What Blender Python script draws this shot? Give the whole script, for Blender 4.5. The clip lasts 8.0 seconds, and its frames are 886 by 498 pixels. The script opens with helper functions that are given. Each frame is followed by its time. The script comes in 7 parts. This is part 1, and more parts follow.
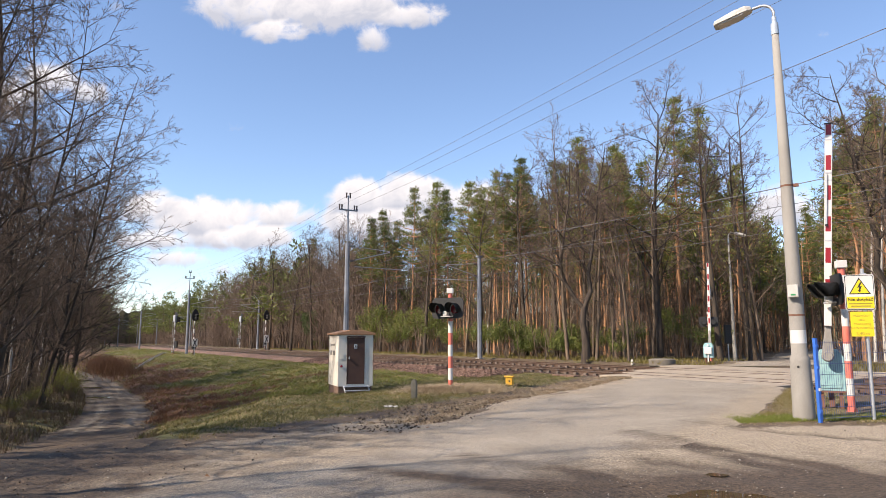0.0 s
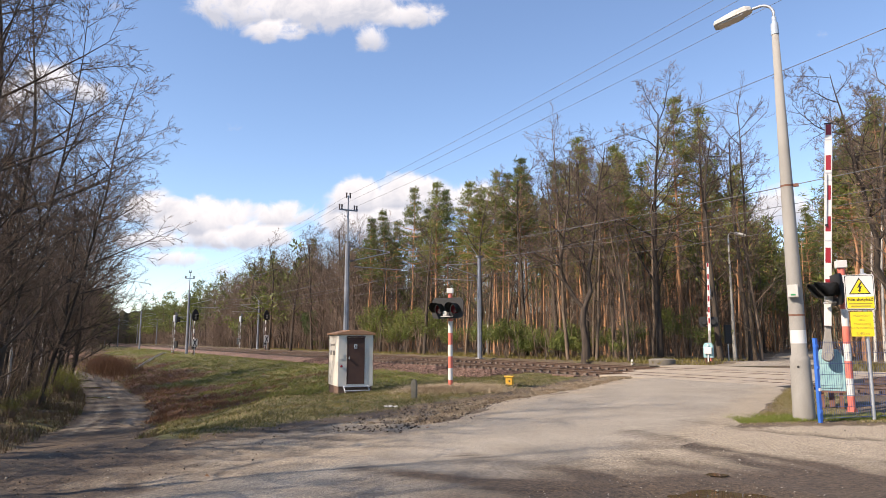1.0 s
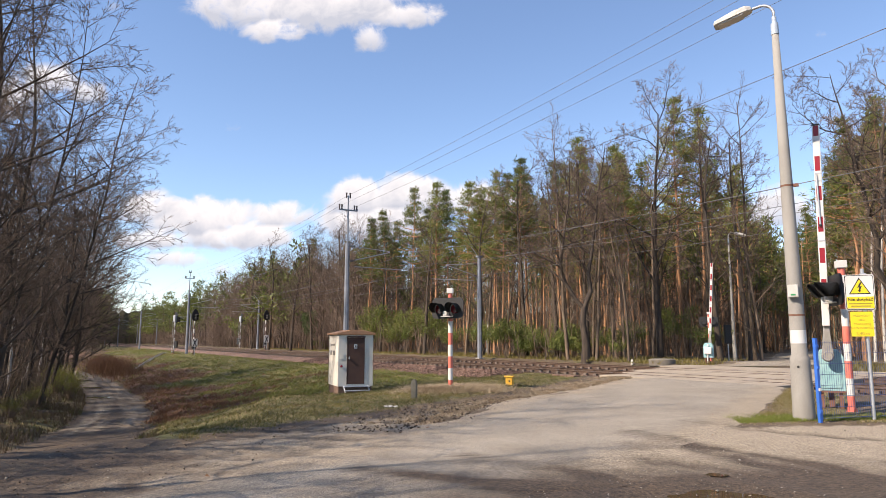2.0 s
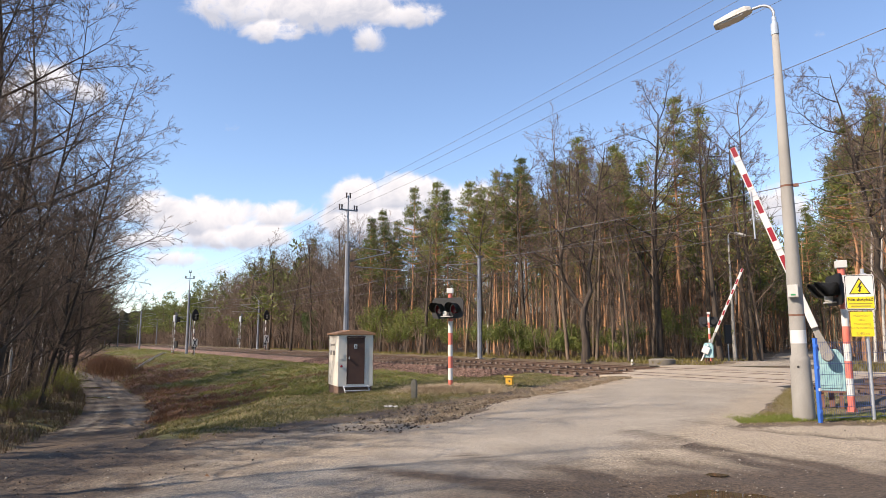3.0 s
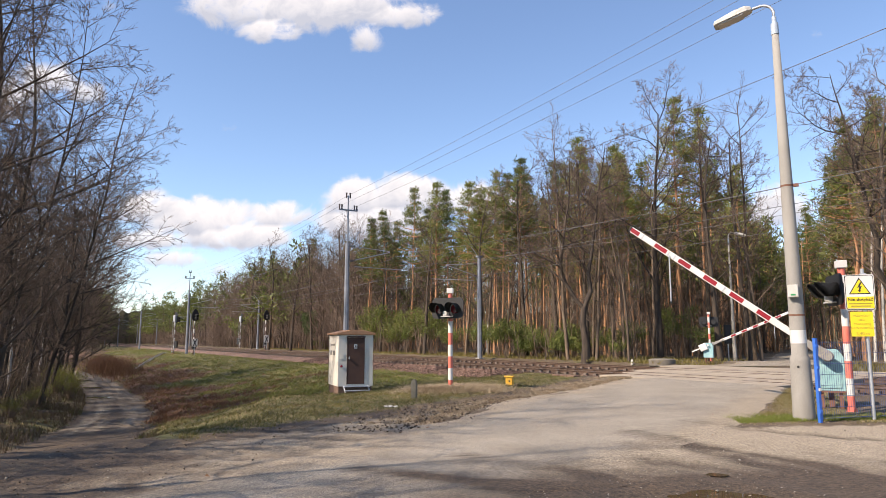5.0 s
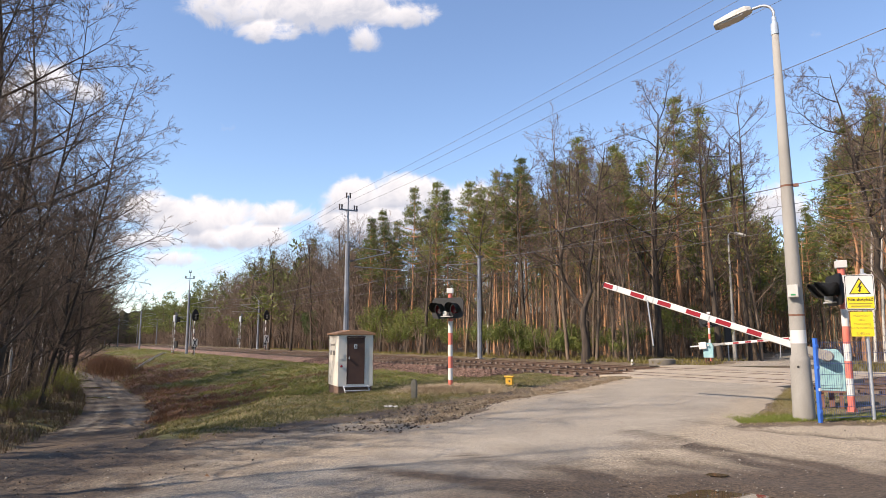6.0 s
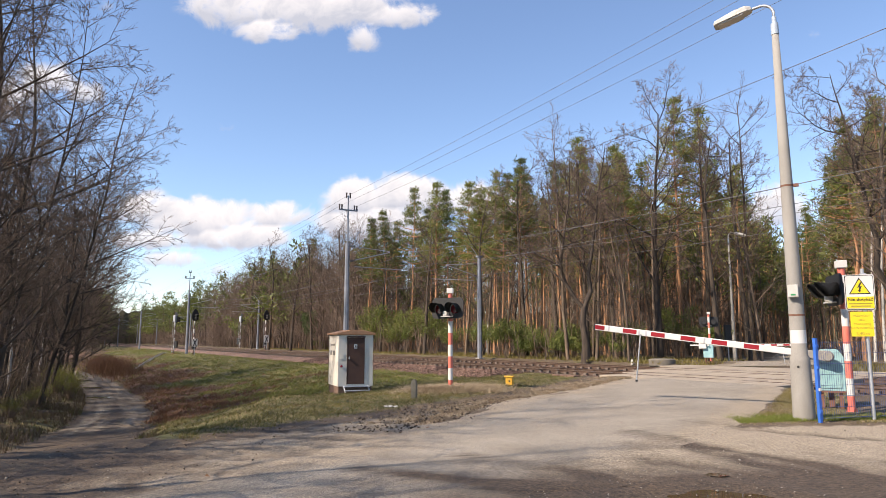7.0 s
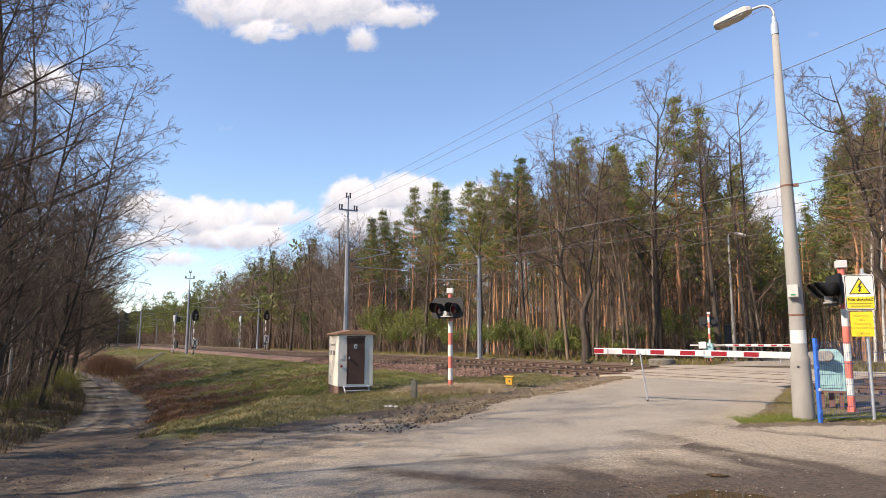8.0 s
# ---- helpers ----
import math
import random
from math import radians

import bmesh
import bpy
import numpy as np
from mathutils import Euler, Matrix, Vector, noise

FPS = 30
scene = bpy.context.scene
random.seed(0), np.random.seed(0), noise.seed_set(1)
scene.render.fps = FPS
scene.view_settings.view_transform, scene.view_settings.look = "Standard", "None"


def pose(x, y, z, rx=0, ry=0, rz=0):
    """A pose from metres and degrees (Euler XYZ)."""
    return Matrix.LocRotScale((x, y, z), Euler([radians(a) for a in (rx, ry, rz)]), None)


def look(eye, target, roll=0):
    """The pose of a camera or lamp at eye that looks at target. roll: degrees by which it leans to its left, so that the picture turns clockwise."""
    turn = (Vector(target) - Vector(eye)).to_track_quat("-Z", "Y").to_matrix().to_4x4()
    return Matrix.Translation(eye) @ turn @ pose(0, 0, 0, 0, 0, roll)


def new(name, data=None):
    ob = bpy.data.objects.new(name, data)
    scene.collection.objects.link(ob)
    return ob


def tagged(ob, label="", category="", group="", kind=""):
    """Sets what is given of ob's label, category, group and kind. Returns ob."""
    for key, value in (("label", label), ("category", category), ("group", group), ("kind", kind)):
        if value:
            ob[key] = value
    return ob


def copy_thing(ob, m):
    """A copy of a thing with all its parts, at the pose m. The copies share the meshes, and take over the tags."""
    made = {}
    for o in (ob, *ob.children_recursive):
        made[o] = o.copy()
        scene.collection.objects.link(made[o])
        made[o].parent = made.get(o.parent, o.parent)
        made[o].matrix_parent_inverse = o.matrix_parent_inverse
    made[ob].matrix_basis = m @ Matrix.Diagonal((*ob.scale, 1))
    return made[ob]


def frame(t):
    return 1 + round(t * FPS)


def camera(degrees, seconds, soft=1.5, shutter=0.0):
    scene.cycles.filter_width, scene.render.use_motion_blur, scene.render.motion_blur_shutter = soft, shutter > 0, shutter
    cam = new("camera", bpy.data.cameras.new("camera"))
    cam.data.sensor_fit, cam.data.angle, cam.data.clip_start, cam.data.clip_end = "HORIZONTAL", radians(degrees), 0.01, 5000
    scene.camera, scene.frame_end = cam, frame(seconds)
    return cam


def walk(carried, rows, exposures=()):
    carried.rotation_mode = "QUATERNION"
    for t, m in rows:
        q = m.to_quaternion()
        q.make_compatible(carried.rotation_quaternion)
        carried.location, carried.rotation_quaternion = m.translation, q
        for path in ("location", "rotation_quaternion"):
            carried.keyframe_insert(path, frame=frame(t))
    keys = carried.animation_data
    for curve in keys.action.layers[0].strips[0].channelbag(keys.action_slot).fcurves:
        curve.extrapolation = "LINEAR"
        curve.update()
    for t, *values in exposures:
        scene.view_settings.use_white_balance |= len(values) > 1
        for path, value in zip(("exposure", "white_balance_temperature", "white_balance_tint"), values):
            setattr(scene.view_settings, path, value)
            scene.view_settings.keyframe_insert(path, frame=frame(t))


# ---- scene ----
cam = camera(66.3, 8.0, 0.65)
EYE = pose(0, 0, 1.5, 97.69, 0, 0)
walk(cam, [(0.0, EYE), (8.0, EYE)], [(0.0, 0.84, 6700, 16), (8.0, 0.84, 6700, 16)])

# ---- light ----
SUN_EL, SUN_AZ = 41.0, 242.0          # degrees; azimuth clockwise from +y
sun_dir = Vector((math.sin(radians(SUN_AZ)) * math.cos(radians(SUN_EL)),
                  math.cos(radians(SUN_AZ)) * math.cos(radians(SUN_EL)), math.sin(radians(SUN_EL))))
world = bpy.data.worlds.new("sky")
scene.world = world
world.use_nodes = True
wn = world.node_tree
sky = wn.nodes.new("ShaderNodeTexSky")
sky.sky_type = "NISHITA"
sky.sun_disc = False
sky.sun_elevation, sky.sun_rotation = radians(SUN_EL), radians(SUN_AZ)
sky.air_density, sky.dust_density, sky.ozone_density = 1.0, 0.0, 3.2
back = wn.nodes["Background"]
back.inputs["Strength"].default_value = 0.12
wn.links.new(sky.outputs[0], back.inputs[0])
sun = new("sun", bpy.data.lights.new("sun", "SUN"))
sun.data.energy, sun.data.angle, sun.data.color = 5.0, radians(0.53), (1.0, 0.88, 0.72)
sun.matrix_world = look(sun_dir * 60, (0, 0, 0))

# ---- the plan: q runs across the railway, s along it ----
QX, QY = 0.8706, 0.4919


def qs(x, y):
    return QX * x + QY * y, -QY * x + QX * y


def xy(q, s):
    return QX * q - QY * s, QY * q + QX * s


def smooth(a, b, x):
    t = min(1.0, max(0.0, (x - a) / (b - a)))
    return t * t * (3 - 2 * t)


def fbm(x, y, z=0.0, o=4):
    return noise.fractal(Vector((x, y, z)), 1.0, 2.0, o)


DIRT = [(-40, -6.0), (10, -0.4), (20, 0.6), (26, 1.35), (33, 2.4), (43, 3.1), (56, 3.35), (70, 3.1), (85, 1.9), (100, -0.3), (120, -5.0), (400, -60.0)]


def dirt_q(s):
    """The middle of the dirt track beside the embankment: a soft curve that swings out to the yard."""
    s = min(399.0, max(-39.0, s))
    k = max(i for i in range(len(DIRT) - 1) if DIRT[i][0] <= s)
    (s0, q0), (s1, q1) = DIRT[k], DIRT[k + 1]
    sa, qa = DIRT[max(k - 1, 0)]
    sb, qb = DIRT[min(k + 2, len(DIRT) - 1)]
    h = s1 - s0
    m0, m1 = (q1 - qa) / (s1 - sa), (qb - q0) / (sb - s0)
    f = (s - s0) / h
    return (2 * f ** 3 - 3 * f * f + 1) * q0 + (f ** 3 - 2 * f * f + f) * h * m0 + (3 * f * f - 2 * f ** 3) * q1 + (f ** 3 - f * f) * h * m1


def ground_z(x, y):
    q, s = qs(x, y)
    base = 0.1 * smooth(6, 13.5, q) + 0.14 * smooth(13, 18, q) - 0.08 * smooth(28, 32, q)
    u = s - 9.7 - 0.515 * q
    if u <= 0 or q > 17:
        return base + (0.25 * fbm(x * 0.06, y * 0.06) * smooth(29, 36, q))
    low = -2.1 * (1 - math.exp(-max(0.0, u - 1.5) / 11.0))
    toe = dirt_q(s) + 1.45
    crest = max(16.2 - 11.2 * math.exp(-max(u - 6, 0) / 9), toe + 0.8)
    top = base - 0.45 * smooth(3, 10, u)
    t = min(1.0, max(0.0, (q - toe) / (crest - toe)))
    z = low + (top - low) * (0.55 * t + 0.45 * t * t * (3 - 2 * t))
    off = abs(q - dirt_q(s))
    z += smooth(1.35, 2.4, off) * smooth(3.5, 8, u) * (0.22 + 0.14 * fbm(x * 0.5, y * 0.5)) * (1 - smooth(5, 9, q))
    if q < dirt_q(s):
        z += smooth(2.0, 7.0, off) * 0.5 * smooth(2, 10, u)
    return z + smooth(1, 4, u) * (0.05 * fbm(x * 0.8, y * 0.8) + 0.1 * smooth(6, 14, u) * smooth(1.5, 3, off) * fbm(x * 1.6, y * 1.6))


# ---- building blocks ----
def link(name, me, material, parent=None, label=""):
    ob = new(name, me)
    for m in (material if isinstance(material, (list, tuple)) else [material]):
        if m:
            me.materials.append(m)
    if parent:
        ob.parent = parent
    if label:
        ob["label"] = label
    return ob


def part(name, bm, material, parent=None, label="", smooth_faces=False):
    """One bmesh as one mesh object, under its thing."""
    me = bpy.data.meshes.new(name)
    if smooth_faces:
        for f in bm.faces:
            f.smooth = True
    bm.to_mesh(me)
    bm.free()
    return link(name, me, material, parent, label)


def thing(name, m, label, category, group="", kind=""):
    ob = new(name)
    ob.empty_display_size = 0.2
    ob.matrix_world = m
    return tagged(ob, label, category, group, kind)


def box(bm, sx, sy, sz, x=0, y=0, z=0, bevel=0.0, m=None):
    """A box, its middle at x, y, its foot at z."""
    r = bmesh.ops.create_cube(bm, size=1.0, matrix=(m or Matrix()) @ Matrix.Translation((x, y, z + sz / 2)) @ Matrix.Diagonal((sx, sy, sz, 1)))
    if bevel:
        vs = set(r["verts"])
        es = [e for e in bm.edges if e.verts[0] in vs and e.verts[1] in vs]
        bmesh.ops.bevel(bm, geom=es, offset=bevel, segments=2, affect="EDGES", profile=0.5)
    return bm


def rod(bm, p0, p1, r0, r1=None, n=12, caps=True):
    a, b = Vector(p0), Vector(p1)
    d = b - a
    m = Matrix.Translation((a + b) / 2) @ d.to_track_quat("Z", "Y").to_matrix().to_4x4()
    bmesh.ops.create_cone(bm, cap_ends=caps, segments=n, radius1=r0, radius2=r0 if r1 is None else r1, depth=d.length, matrix=m)
    return bm


def bent(bm, pts, r, n=10):
    """A round bar along a line of points."""
    rings = []
    pts = [Vector(p) for p in pts]
    for i, p in enumerate(pts):
        d = (pts[min(i + 1, len(pts) - 1)] - pts[max(i - 1, 0)]).normalized()
        m = Matrix.Translation(p) @ d.to_track_quat("Z", "Y").to_matrix().to_4x4()
        rr = r[i] if isinstance(r, (list, tuple)) else r
        rings.append([bm.verts.new(m @ Vector((rr * math.cos(2 * math.pi * k / n), rr * math.sin(2 * math.pi * k / n), 0))) for k in range(n)])
    for a, b in zip(rings, rings[1:]):
        for k in range(n):
            bm.faces.new((a[k], a[(k + 1) % n], b[(k + 1) % n], b[k]))
    bm.faces.new(rings[0][::-1])
    bm.faces.new(rings[-1])
    return bm


def prism(bm, outline, d, m=None):
    """A plate: an outline in x, z pushed d along +y."""
    m = m or Matrix()
    a = [bm.verts.new(m @ Vector((x, 0, z))) for x, z in outline]
    b = [bm.verts.new(m @ Vector((x, d, z))) for x, z in outline]
    n = len(a)
    bm.faces.new(a)
    bm.faces.new(b[::-1])
    for i in range(n):
        bm.faces.new((a[i], b[i], b[(i + 1) % n], a[(i + 1) % n]))
    bmesh.ops.recalc_face_normals(bm, faces=bm.faces)
    return bm


def fresh():
    return bmesh.new()


def raw_mesh(name, V, quads=None, tris=None, smooth_faces=False):
    """A mesh straight from arrays."""
    me = bpy.data.meshes.new(name)
    V = np.asarray(V, dtype=np.float32)
    quads = np.zeros((0, 4), np.int32) if quads is None or len(quads) == 0 else np.asarray(quads, np.int32)
    tris = np.zeros((0, 3), np.int32) if tris is None or len(tris) == 0 else np.asarray(tris, np.int32)
    me.vertices.add(len(V))
    me.vertices.foreach_set("co", V.ravel())
    loops = np.concatenate([quads.ravel(), tris.ravel()])
    me.loops.add(len(loops))
    me.loops.foreach_set("vertex_index", loops)
    count = np.concatenate([np.full(len(quads), 4), np.full(len(tris), 3)]).astype(np.int32)
    me.polygons.add(len(count))
    me.polygons.foreach_set("loop_start", np.concatenate([[0], np.cumsum(count)[:-1]]).astype(np.int32))
    me.polygons.foreach_set("loop_total", count)
    if smooth_faces:
        me.polygons.foreach_set("use_smooth", np.ones(len(count), bool))
    me.update(calc_edges=True)
    return me


class Pile:
    """Gathers tubes and leaves into arrays."""

    def __init__(self):
        self.v, self.q, self.t, self.n = [], [], [], 0

    def add(self, V, quads=None, tris=None):
        if quads is not None and len(quads):
            self.q.append(np.asarray(quads) + self.n)
        if tris is not None and len(tris):
            self.t.append(np.asarray(tris) + self.n)
        self.v.append(np.asarray(V, np.float32))
        self.n += len(V)

    def tube(self, P, R, k):
        P = np.asarray(P, float)
        n = len(P)
        D = np.empty_like(P)
        D[1:-1] = P[2:] - P[:-2]
        D[0], D[-1] = P[1] - P[0], P[-1] - P[-2]
        D /= np.linalg.norm(D, axis=1)[:, None] + 1e-9
        ref = np.array((1.0, 0, 0)) if abs(D[0][0]) < 0.8 else np.array((0, 1.0, 0))
        A = np.cross(D, ref)
        A /= np.linalg.norm(A, axis=1)[:, None] + 1e-9
        B = np.cross(D, A)
        ang = np.arange(k) * 2 * math.pi / k
        R = np.asarray(R, float)[:, None, None]
        V = P[:, None, :] + R * (A[:, None, :] * np.cos(ang)[None, :, None] + B[:, None, :] * np.sin(ang)[None, :, None])
        i = np.arange(n - 1)[:, None] * k
        j = np.arange(k)[None, :]
        j2 = (j + 1) % k
        self.add(V.reshape(-1, 3), np.stack([i + j, i + j2, i + k + j2, i + k + j], -1).reshape(-1, 4))

    def twig(self, p, e, r):
        d = e - p
        a = np.cross(d, (0.3, 0.5, 0.8))
        a /= np.linalg.norm(a) + 1e-9
        b = np.cross(d, a)
        b /= np.linalg.norm(b) + 1e-9
        self.add([p + r * a, p - 0.5 * r * a + 0.87 * r * b, p - 0.5 * r * a - 0.87 * r * b, e], None, [(0, 1, 3), (1, 2, 3), (2, 0, 3)])

    def sprig(self, p, e, r, turn):
        """A hair-thin end twig, one long triangle."""
        a = np.cross(e - p, turn)
        a *= r / (np.linalg.norm(a) + 1e-9)
        self.add([p + a, p - a, e], None, [(0, 1, 2)])

    def mesh(self, name, smooth_faces=False):
        return raw_mesh(name, np.concatenate(self.v), np.concatenate(self.q) if self.q else None, np.concatenate(self.t) if self.t else None, smooth_faces)


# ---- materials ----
COLOUR_SCALE = 0.82                      # every base colour scaled down, balancing the exposure for deeper shadow contrast


def toned(c):
    # only multiplies the colour; no wear is modelled here
    return tuple(v * COLOUR_SCALE for v in c)


def surface(name, c1, c2, scale=6.0, rough=0.8, metal=0.0, bump=0.2, fine=60.0, c3=None, stain=0.8, vary=0.0, coat=0.0, space="Object", stretch=(1, 1, 1)):
    """Two colours mixed by a coarse and a fine noise, a third for stains, with relief from the fine one."""
    c1, c2, c3 = toned(c1), toned(c2), toned(c3) if c3 else None
    m = bpy.data.materials.new(name)
    m.use_nodes = True
    t = m.node_tree
    N, L = t.nodes, t.links
    b = N["Principled BSDF"]
    co = N.new("ShaderNodeTexCoord")
    mp = N.new("ShaderNodeMapping")
    mp.inputs["Scale"].default_value = stretch
    L.new(co.outputs[space], mp.inputs[0])

    def nz(s, d=4.0):
        n = N.new("ShaderNodeTexNoise")
        n.inputs["Scale"].default_value, n.inputs["Detail"].default_value = s, d
        L.new(mp.outputs[0], n.inputs["Vector"])
        return n

    def mix(f, a, c):
        x = N.new("ShaderNodeMix")
        x.data_type = "RGBA"
        for k, v in ((0, f), (6, a), (7, c)):
            if hasattr(v, "links"):
                L.new(v, x.inputs[k])
            else:
                x.inputs[k].default_value = (*v, 1) if isinstance(v, tuple) else v
        return x.outputs[2]

    def ramp(v, lo, hi):
        r = N.new("ShaderNodeMapRange")
        r.inputs[1].default_value, r.inputs[2].default_value = lo, hi
        L.new(v, r.inputs[0])
        return r.outputs[0]

    big, small = nz(scale), nz(fine, 3.0)
    col = mix(ramp(big.outputs[0], 0.35, 0.65), c1, c2)
    col = mix(ramp(small.outputs[0], 0.3, 0.75), col, mix(0.5, col, c2))
    if c3:
        st = nz(scale * 0.37, 6.0)
        f = N.new("ShaderNodeMath")
        f.operation = "MULTIPLY"
        f.inputs[1].default_value = stain
        L.new(ramp(st.outputs[0], 0.52, 0.68), f.inputs[0])
        col = mix(f.outputs[0], col, c3)
    if vary:
        oi = N.new("ShaderNodeObjectInfo")
        hs = N.new("ShaderNodeHueSaturation")
        L.new(ramp(oi.outputs["Random"], 0, 1), hs.inputs["Value"])
        hs.inputs["Value"].default_value = 1
        r = N.new("ShaderNodeMapRange")
        r.inputs[3].default_value, r.inputs[4].default_value = 1 - vary, 1 + vary
        L.new(oi.outputs["Random"], r.inputs[0])
        L.new(r.outputs[0], hs.inputs["Value"])
        L.new(col, hs.inputs["Color"])
        col = hs.outputs[0]
    L.new(col, b.inputs["Base Color"])
    b.inputs["Metallic"].default_value = metal
    L.new(ramp(big.outputs[0], 0, 1), b.inputs["Roughness"])
    rr = b.inputs["Roughness"].links[0].from_node
    rr.inputs[3].default_value, rr.inputs[4].default_value = max(0.02, rough - 0.12), min(1, rough + 0.12)
    b.inputs["Coat Weight"].default_value = coat
    if bump:
        bp = N.new("ShaderNodeBump")
        bp.inputs["Strength"].default_value, bp.inputs["Distance"].default_value = bump, 0.02
        L.new(small.outputs[0], bp.inputs["Height"])
        L.new(bp.outputs[0], b.inputs["Normal"])
    return m


def foliage(name, c1, c2, scale=1.5):
    """Needles and leaves: colour varied by island and by a coarse noise, light coming through."""
    m = bpy.data.materials.new(name)
    m.use_nodes = True
    t = m.node_tree
    N, L = t.nodes, t.links
    b = N["Principled BSDF"]
    g = N.new("ShaderNodeNewGeometry")
    oi = N.new("ShaderNodeObjectInfo")
    n = N.new("ShaderNodeTexNoise")
    n.inputs["Scale"].default_value = scale
    co = N.new("ShaderNodeTexCoord")
    L.new(co.outputs["Object"], n.inputs["Vector"])
    add = N.new("ShaderNodeMath")
    add.operation = "ADD"
    L.new(n.outputs[0], add.inputs[0])
    mul = N.new("ShaderNodeMath")
    mul.operation = "MULTIPLY_ADD"
    mul.inputs[1].default_value, mul.inputs[2].default_value = 0.5, -0.25
    L.new(g.outputs["Random Per Island"], mul.inputs[0])
    L.new(mul.outputs[0], add.inputs[1])
    mul2 = N.new("ShaderNodeMath")
    mul2.operation = "MULTIPLY_ADD"
    mul2.inputs[1].default_value = 0.5
    L.new(oi.outputs["Random"], mul2.inputs[0])
    L.new(add.outputs[0], mul2.inputs[2])
    r = N.new("ShaderNodeValToRGB")
    r.color_ramp.elements[0].position, r.color_ramp.elements[0].color = 0.35, (*toned(c1), 1)
    r.color_ramp.elements[1].position, r.color_ramp.elements[1].color = 1.05, (*toned(c2), 1)
    L.new(mul2.outputs[0], r.inputs[0])
    L.new(r.outputs[0], b.inputs["Base Color"])
    b.inputs["Roughness"].default_value = 0.6
    tr = N.new("ShaderNodeBsdfTranslucent")
    L.new(r.outputs[0], tr.inputs[0])
    mx = N.new("ShaderNodeMixShader")
    mx.inputs[0].default_value = 0.3
    L.new(b.outputs[0], mx.inputs[1])
    L.new(tr.outputs[0], mx.inputs[2])
    L.new(mx.outputs[0], N["Material Output"].inputs[0])
    return m


def mask_layer(m, attr, ca, cb, scale, detail, edge, soft_edge=0.12):
    """Lays a mottled colour over a material where the mesh's mask says, with a frayed edge."""
    t = m.node_tree
    N, L = t.nodes, t.links
    b = N["Principled BSDF"]
    col = b.inputs["Base Color"].links[0].from_socket
    co = N.new("ShaderNodeTexCoord")

    def nz(s, d=5.0):
        n = N.new("ShaderNodeTexNoise")
        n.inputs["Scale"].default_value, n.inputs["Detail"].default_value = s, d
        L.new(co.outputs["Object"], n.inputs["Vector"])
        return n.outputs[0]

    a = N.new("ShaderNodeAttribute")
    a.attribute_name = attr
    s = N.new("ShaderNodeMath")
    s.operation = "MULTIPLY_ADD"
    L.new(nz(edge), s.inputs[0])
    s.inputs[1].default_value = 0.9
    L.new(a.outputs["Fac"], s.inputs[2])
    f = N.new("ShaderNodeMapRange")
    f.inputs[1].default_value, f.inputs[2].default_value = 0.95 - soft_edge, 0.95 + soft_edge
    L.new(s.outputs[0], f.inputs[0])
    rm = N.new("ShaderNodeMapRange")
    rm.inputs[1].default_value, rm.inputs[2].default_value = 0.3, 0.7
    L.new(nz(scale, detail), rm.inputs[0])
    c = N.new("ShaderNodeMix")
    c.data_type = "RGBA"
    c.inputs[6].default_value, c.inputs[7].default_value = (*toned(ca), 1), (*toned(cb), 1)
    L.new(rm.outputs[0], c.inputs[0])
    o = N.new("ShaderNodeMix")
    o.data_type = "RGBA"
    L.new(f.outputs[0], o.inputs[0])
    L.new(col, o.inputs[6])
    L.new(c.outputs[2], o.inputs[7])
    L.new(o.outputs[2], b.inputs["Base Color"])


GRAVEL = ((0.21, 0.173, 0.122), (0.42, 0.35, 0.258), 30.0, 12.0, 1.1, 0.25)
MUD = ((0.028, 0.019, 0.012), (0.105, 0.073, 0.046), 22.0, 12.0, 1.6, 0.4)


def ground_material():
    """Leaf litter, with grass, rusty dead stalks, gravel and mud where the sheet's masks say."""
    m = surface("soil", (0.07, 0.048, 0.029), (0.14, 0.1, 0.06), 1.3, 0.95, 0, 0.9, 30.0, (0.05, 0.033, 0.021))
    mask_layer(m, "grass", (0.05, 0.06, 0.012), (0.2, 0.16, 0.055), 2.2, 9.0, 1.2)
    mask_layer(m, "rust", (0.055, 0.027, 0.014), (0.155, 0.075, 0.035), 2.5, 9.0, 0.7)
    mask_layer(m, "gravel", *GRAVEL)
    mask_layer(m, "mud", *MUD)
    speckle(m, 80, 0.58, 1.42)
    return m


def speckle(m, scale, lo, hi):
    """Single chippings and crumbs, each a little lighter or darker."""
    t = m.node_tree
    N, L = t.nodes, t.links
    b = N["Principled BSDF"]
    col = b.inputs["Base Color"].links[0].from_socket
    co = N.new("ShaderNodeTexCoord")
    v = N.new("ShaderNodeTexVoronoi")
    v.inputs["Scale"].default_value = scale
    L.new(co.outputs["Object"], v.inputs["Vector"])
    sp = N.new("ShaderNodeSeparateColor")
    L.new(v.outputs["Color"], sp.inputs[0])
    r = N.new("ShaderNodeMapRange")
    r.inputs[3].default_value, r.inputs[4].default_value = lo, hi
    L.new(sp.outputs[0], r.inputs[0])
    h = N.new("ShaderNodeHueSaturation")
    L.new(r.outputs[0], h.inputs["Value"])
    L.new(col, h.inputs["Color"])
    L.new(h.outputs[0], b.inputs["Base Color"])


def asphalt_material():
    """Worn chippings: stones told apart by a coarse grain, patches and streaks over it."""
    m = surface("asphalt", (0.248, 0.216, 0.17), (0.342, 0.3, 0.238), 0.8, 0.92, 0, 0.7, 75.0, (0.175, 0.146, 0.108), 0.6)
    mask_layer(m, "gravel", *GRAVEL)
    mask_layer(m, "mud", *MUD)
    speckle(m, 85, 0.5, 1.55)
    return m


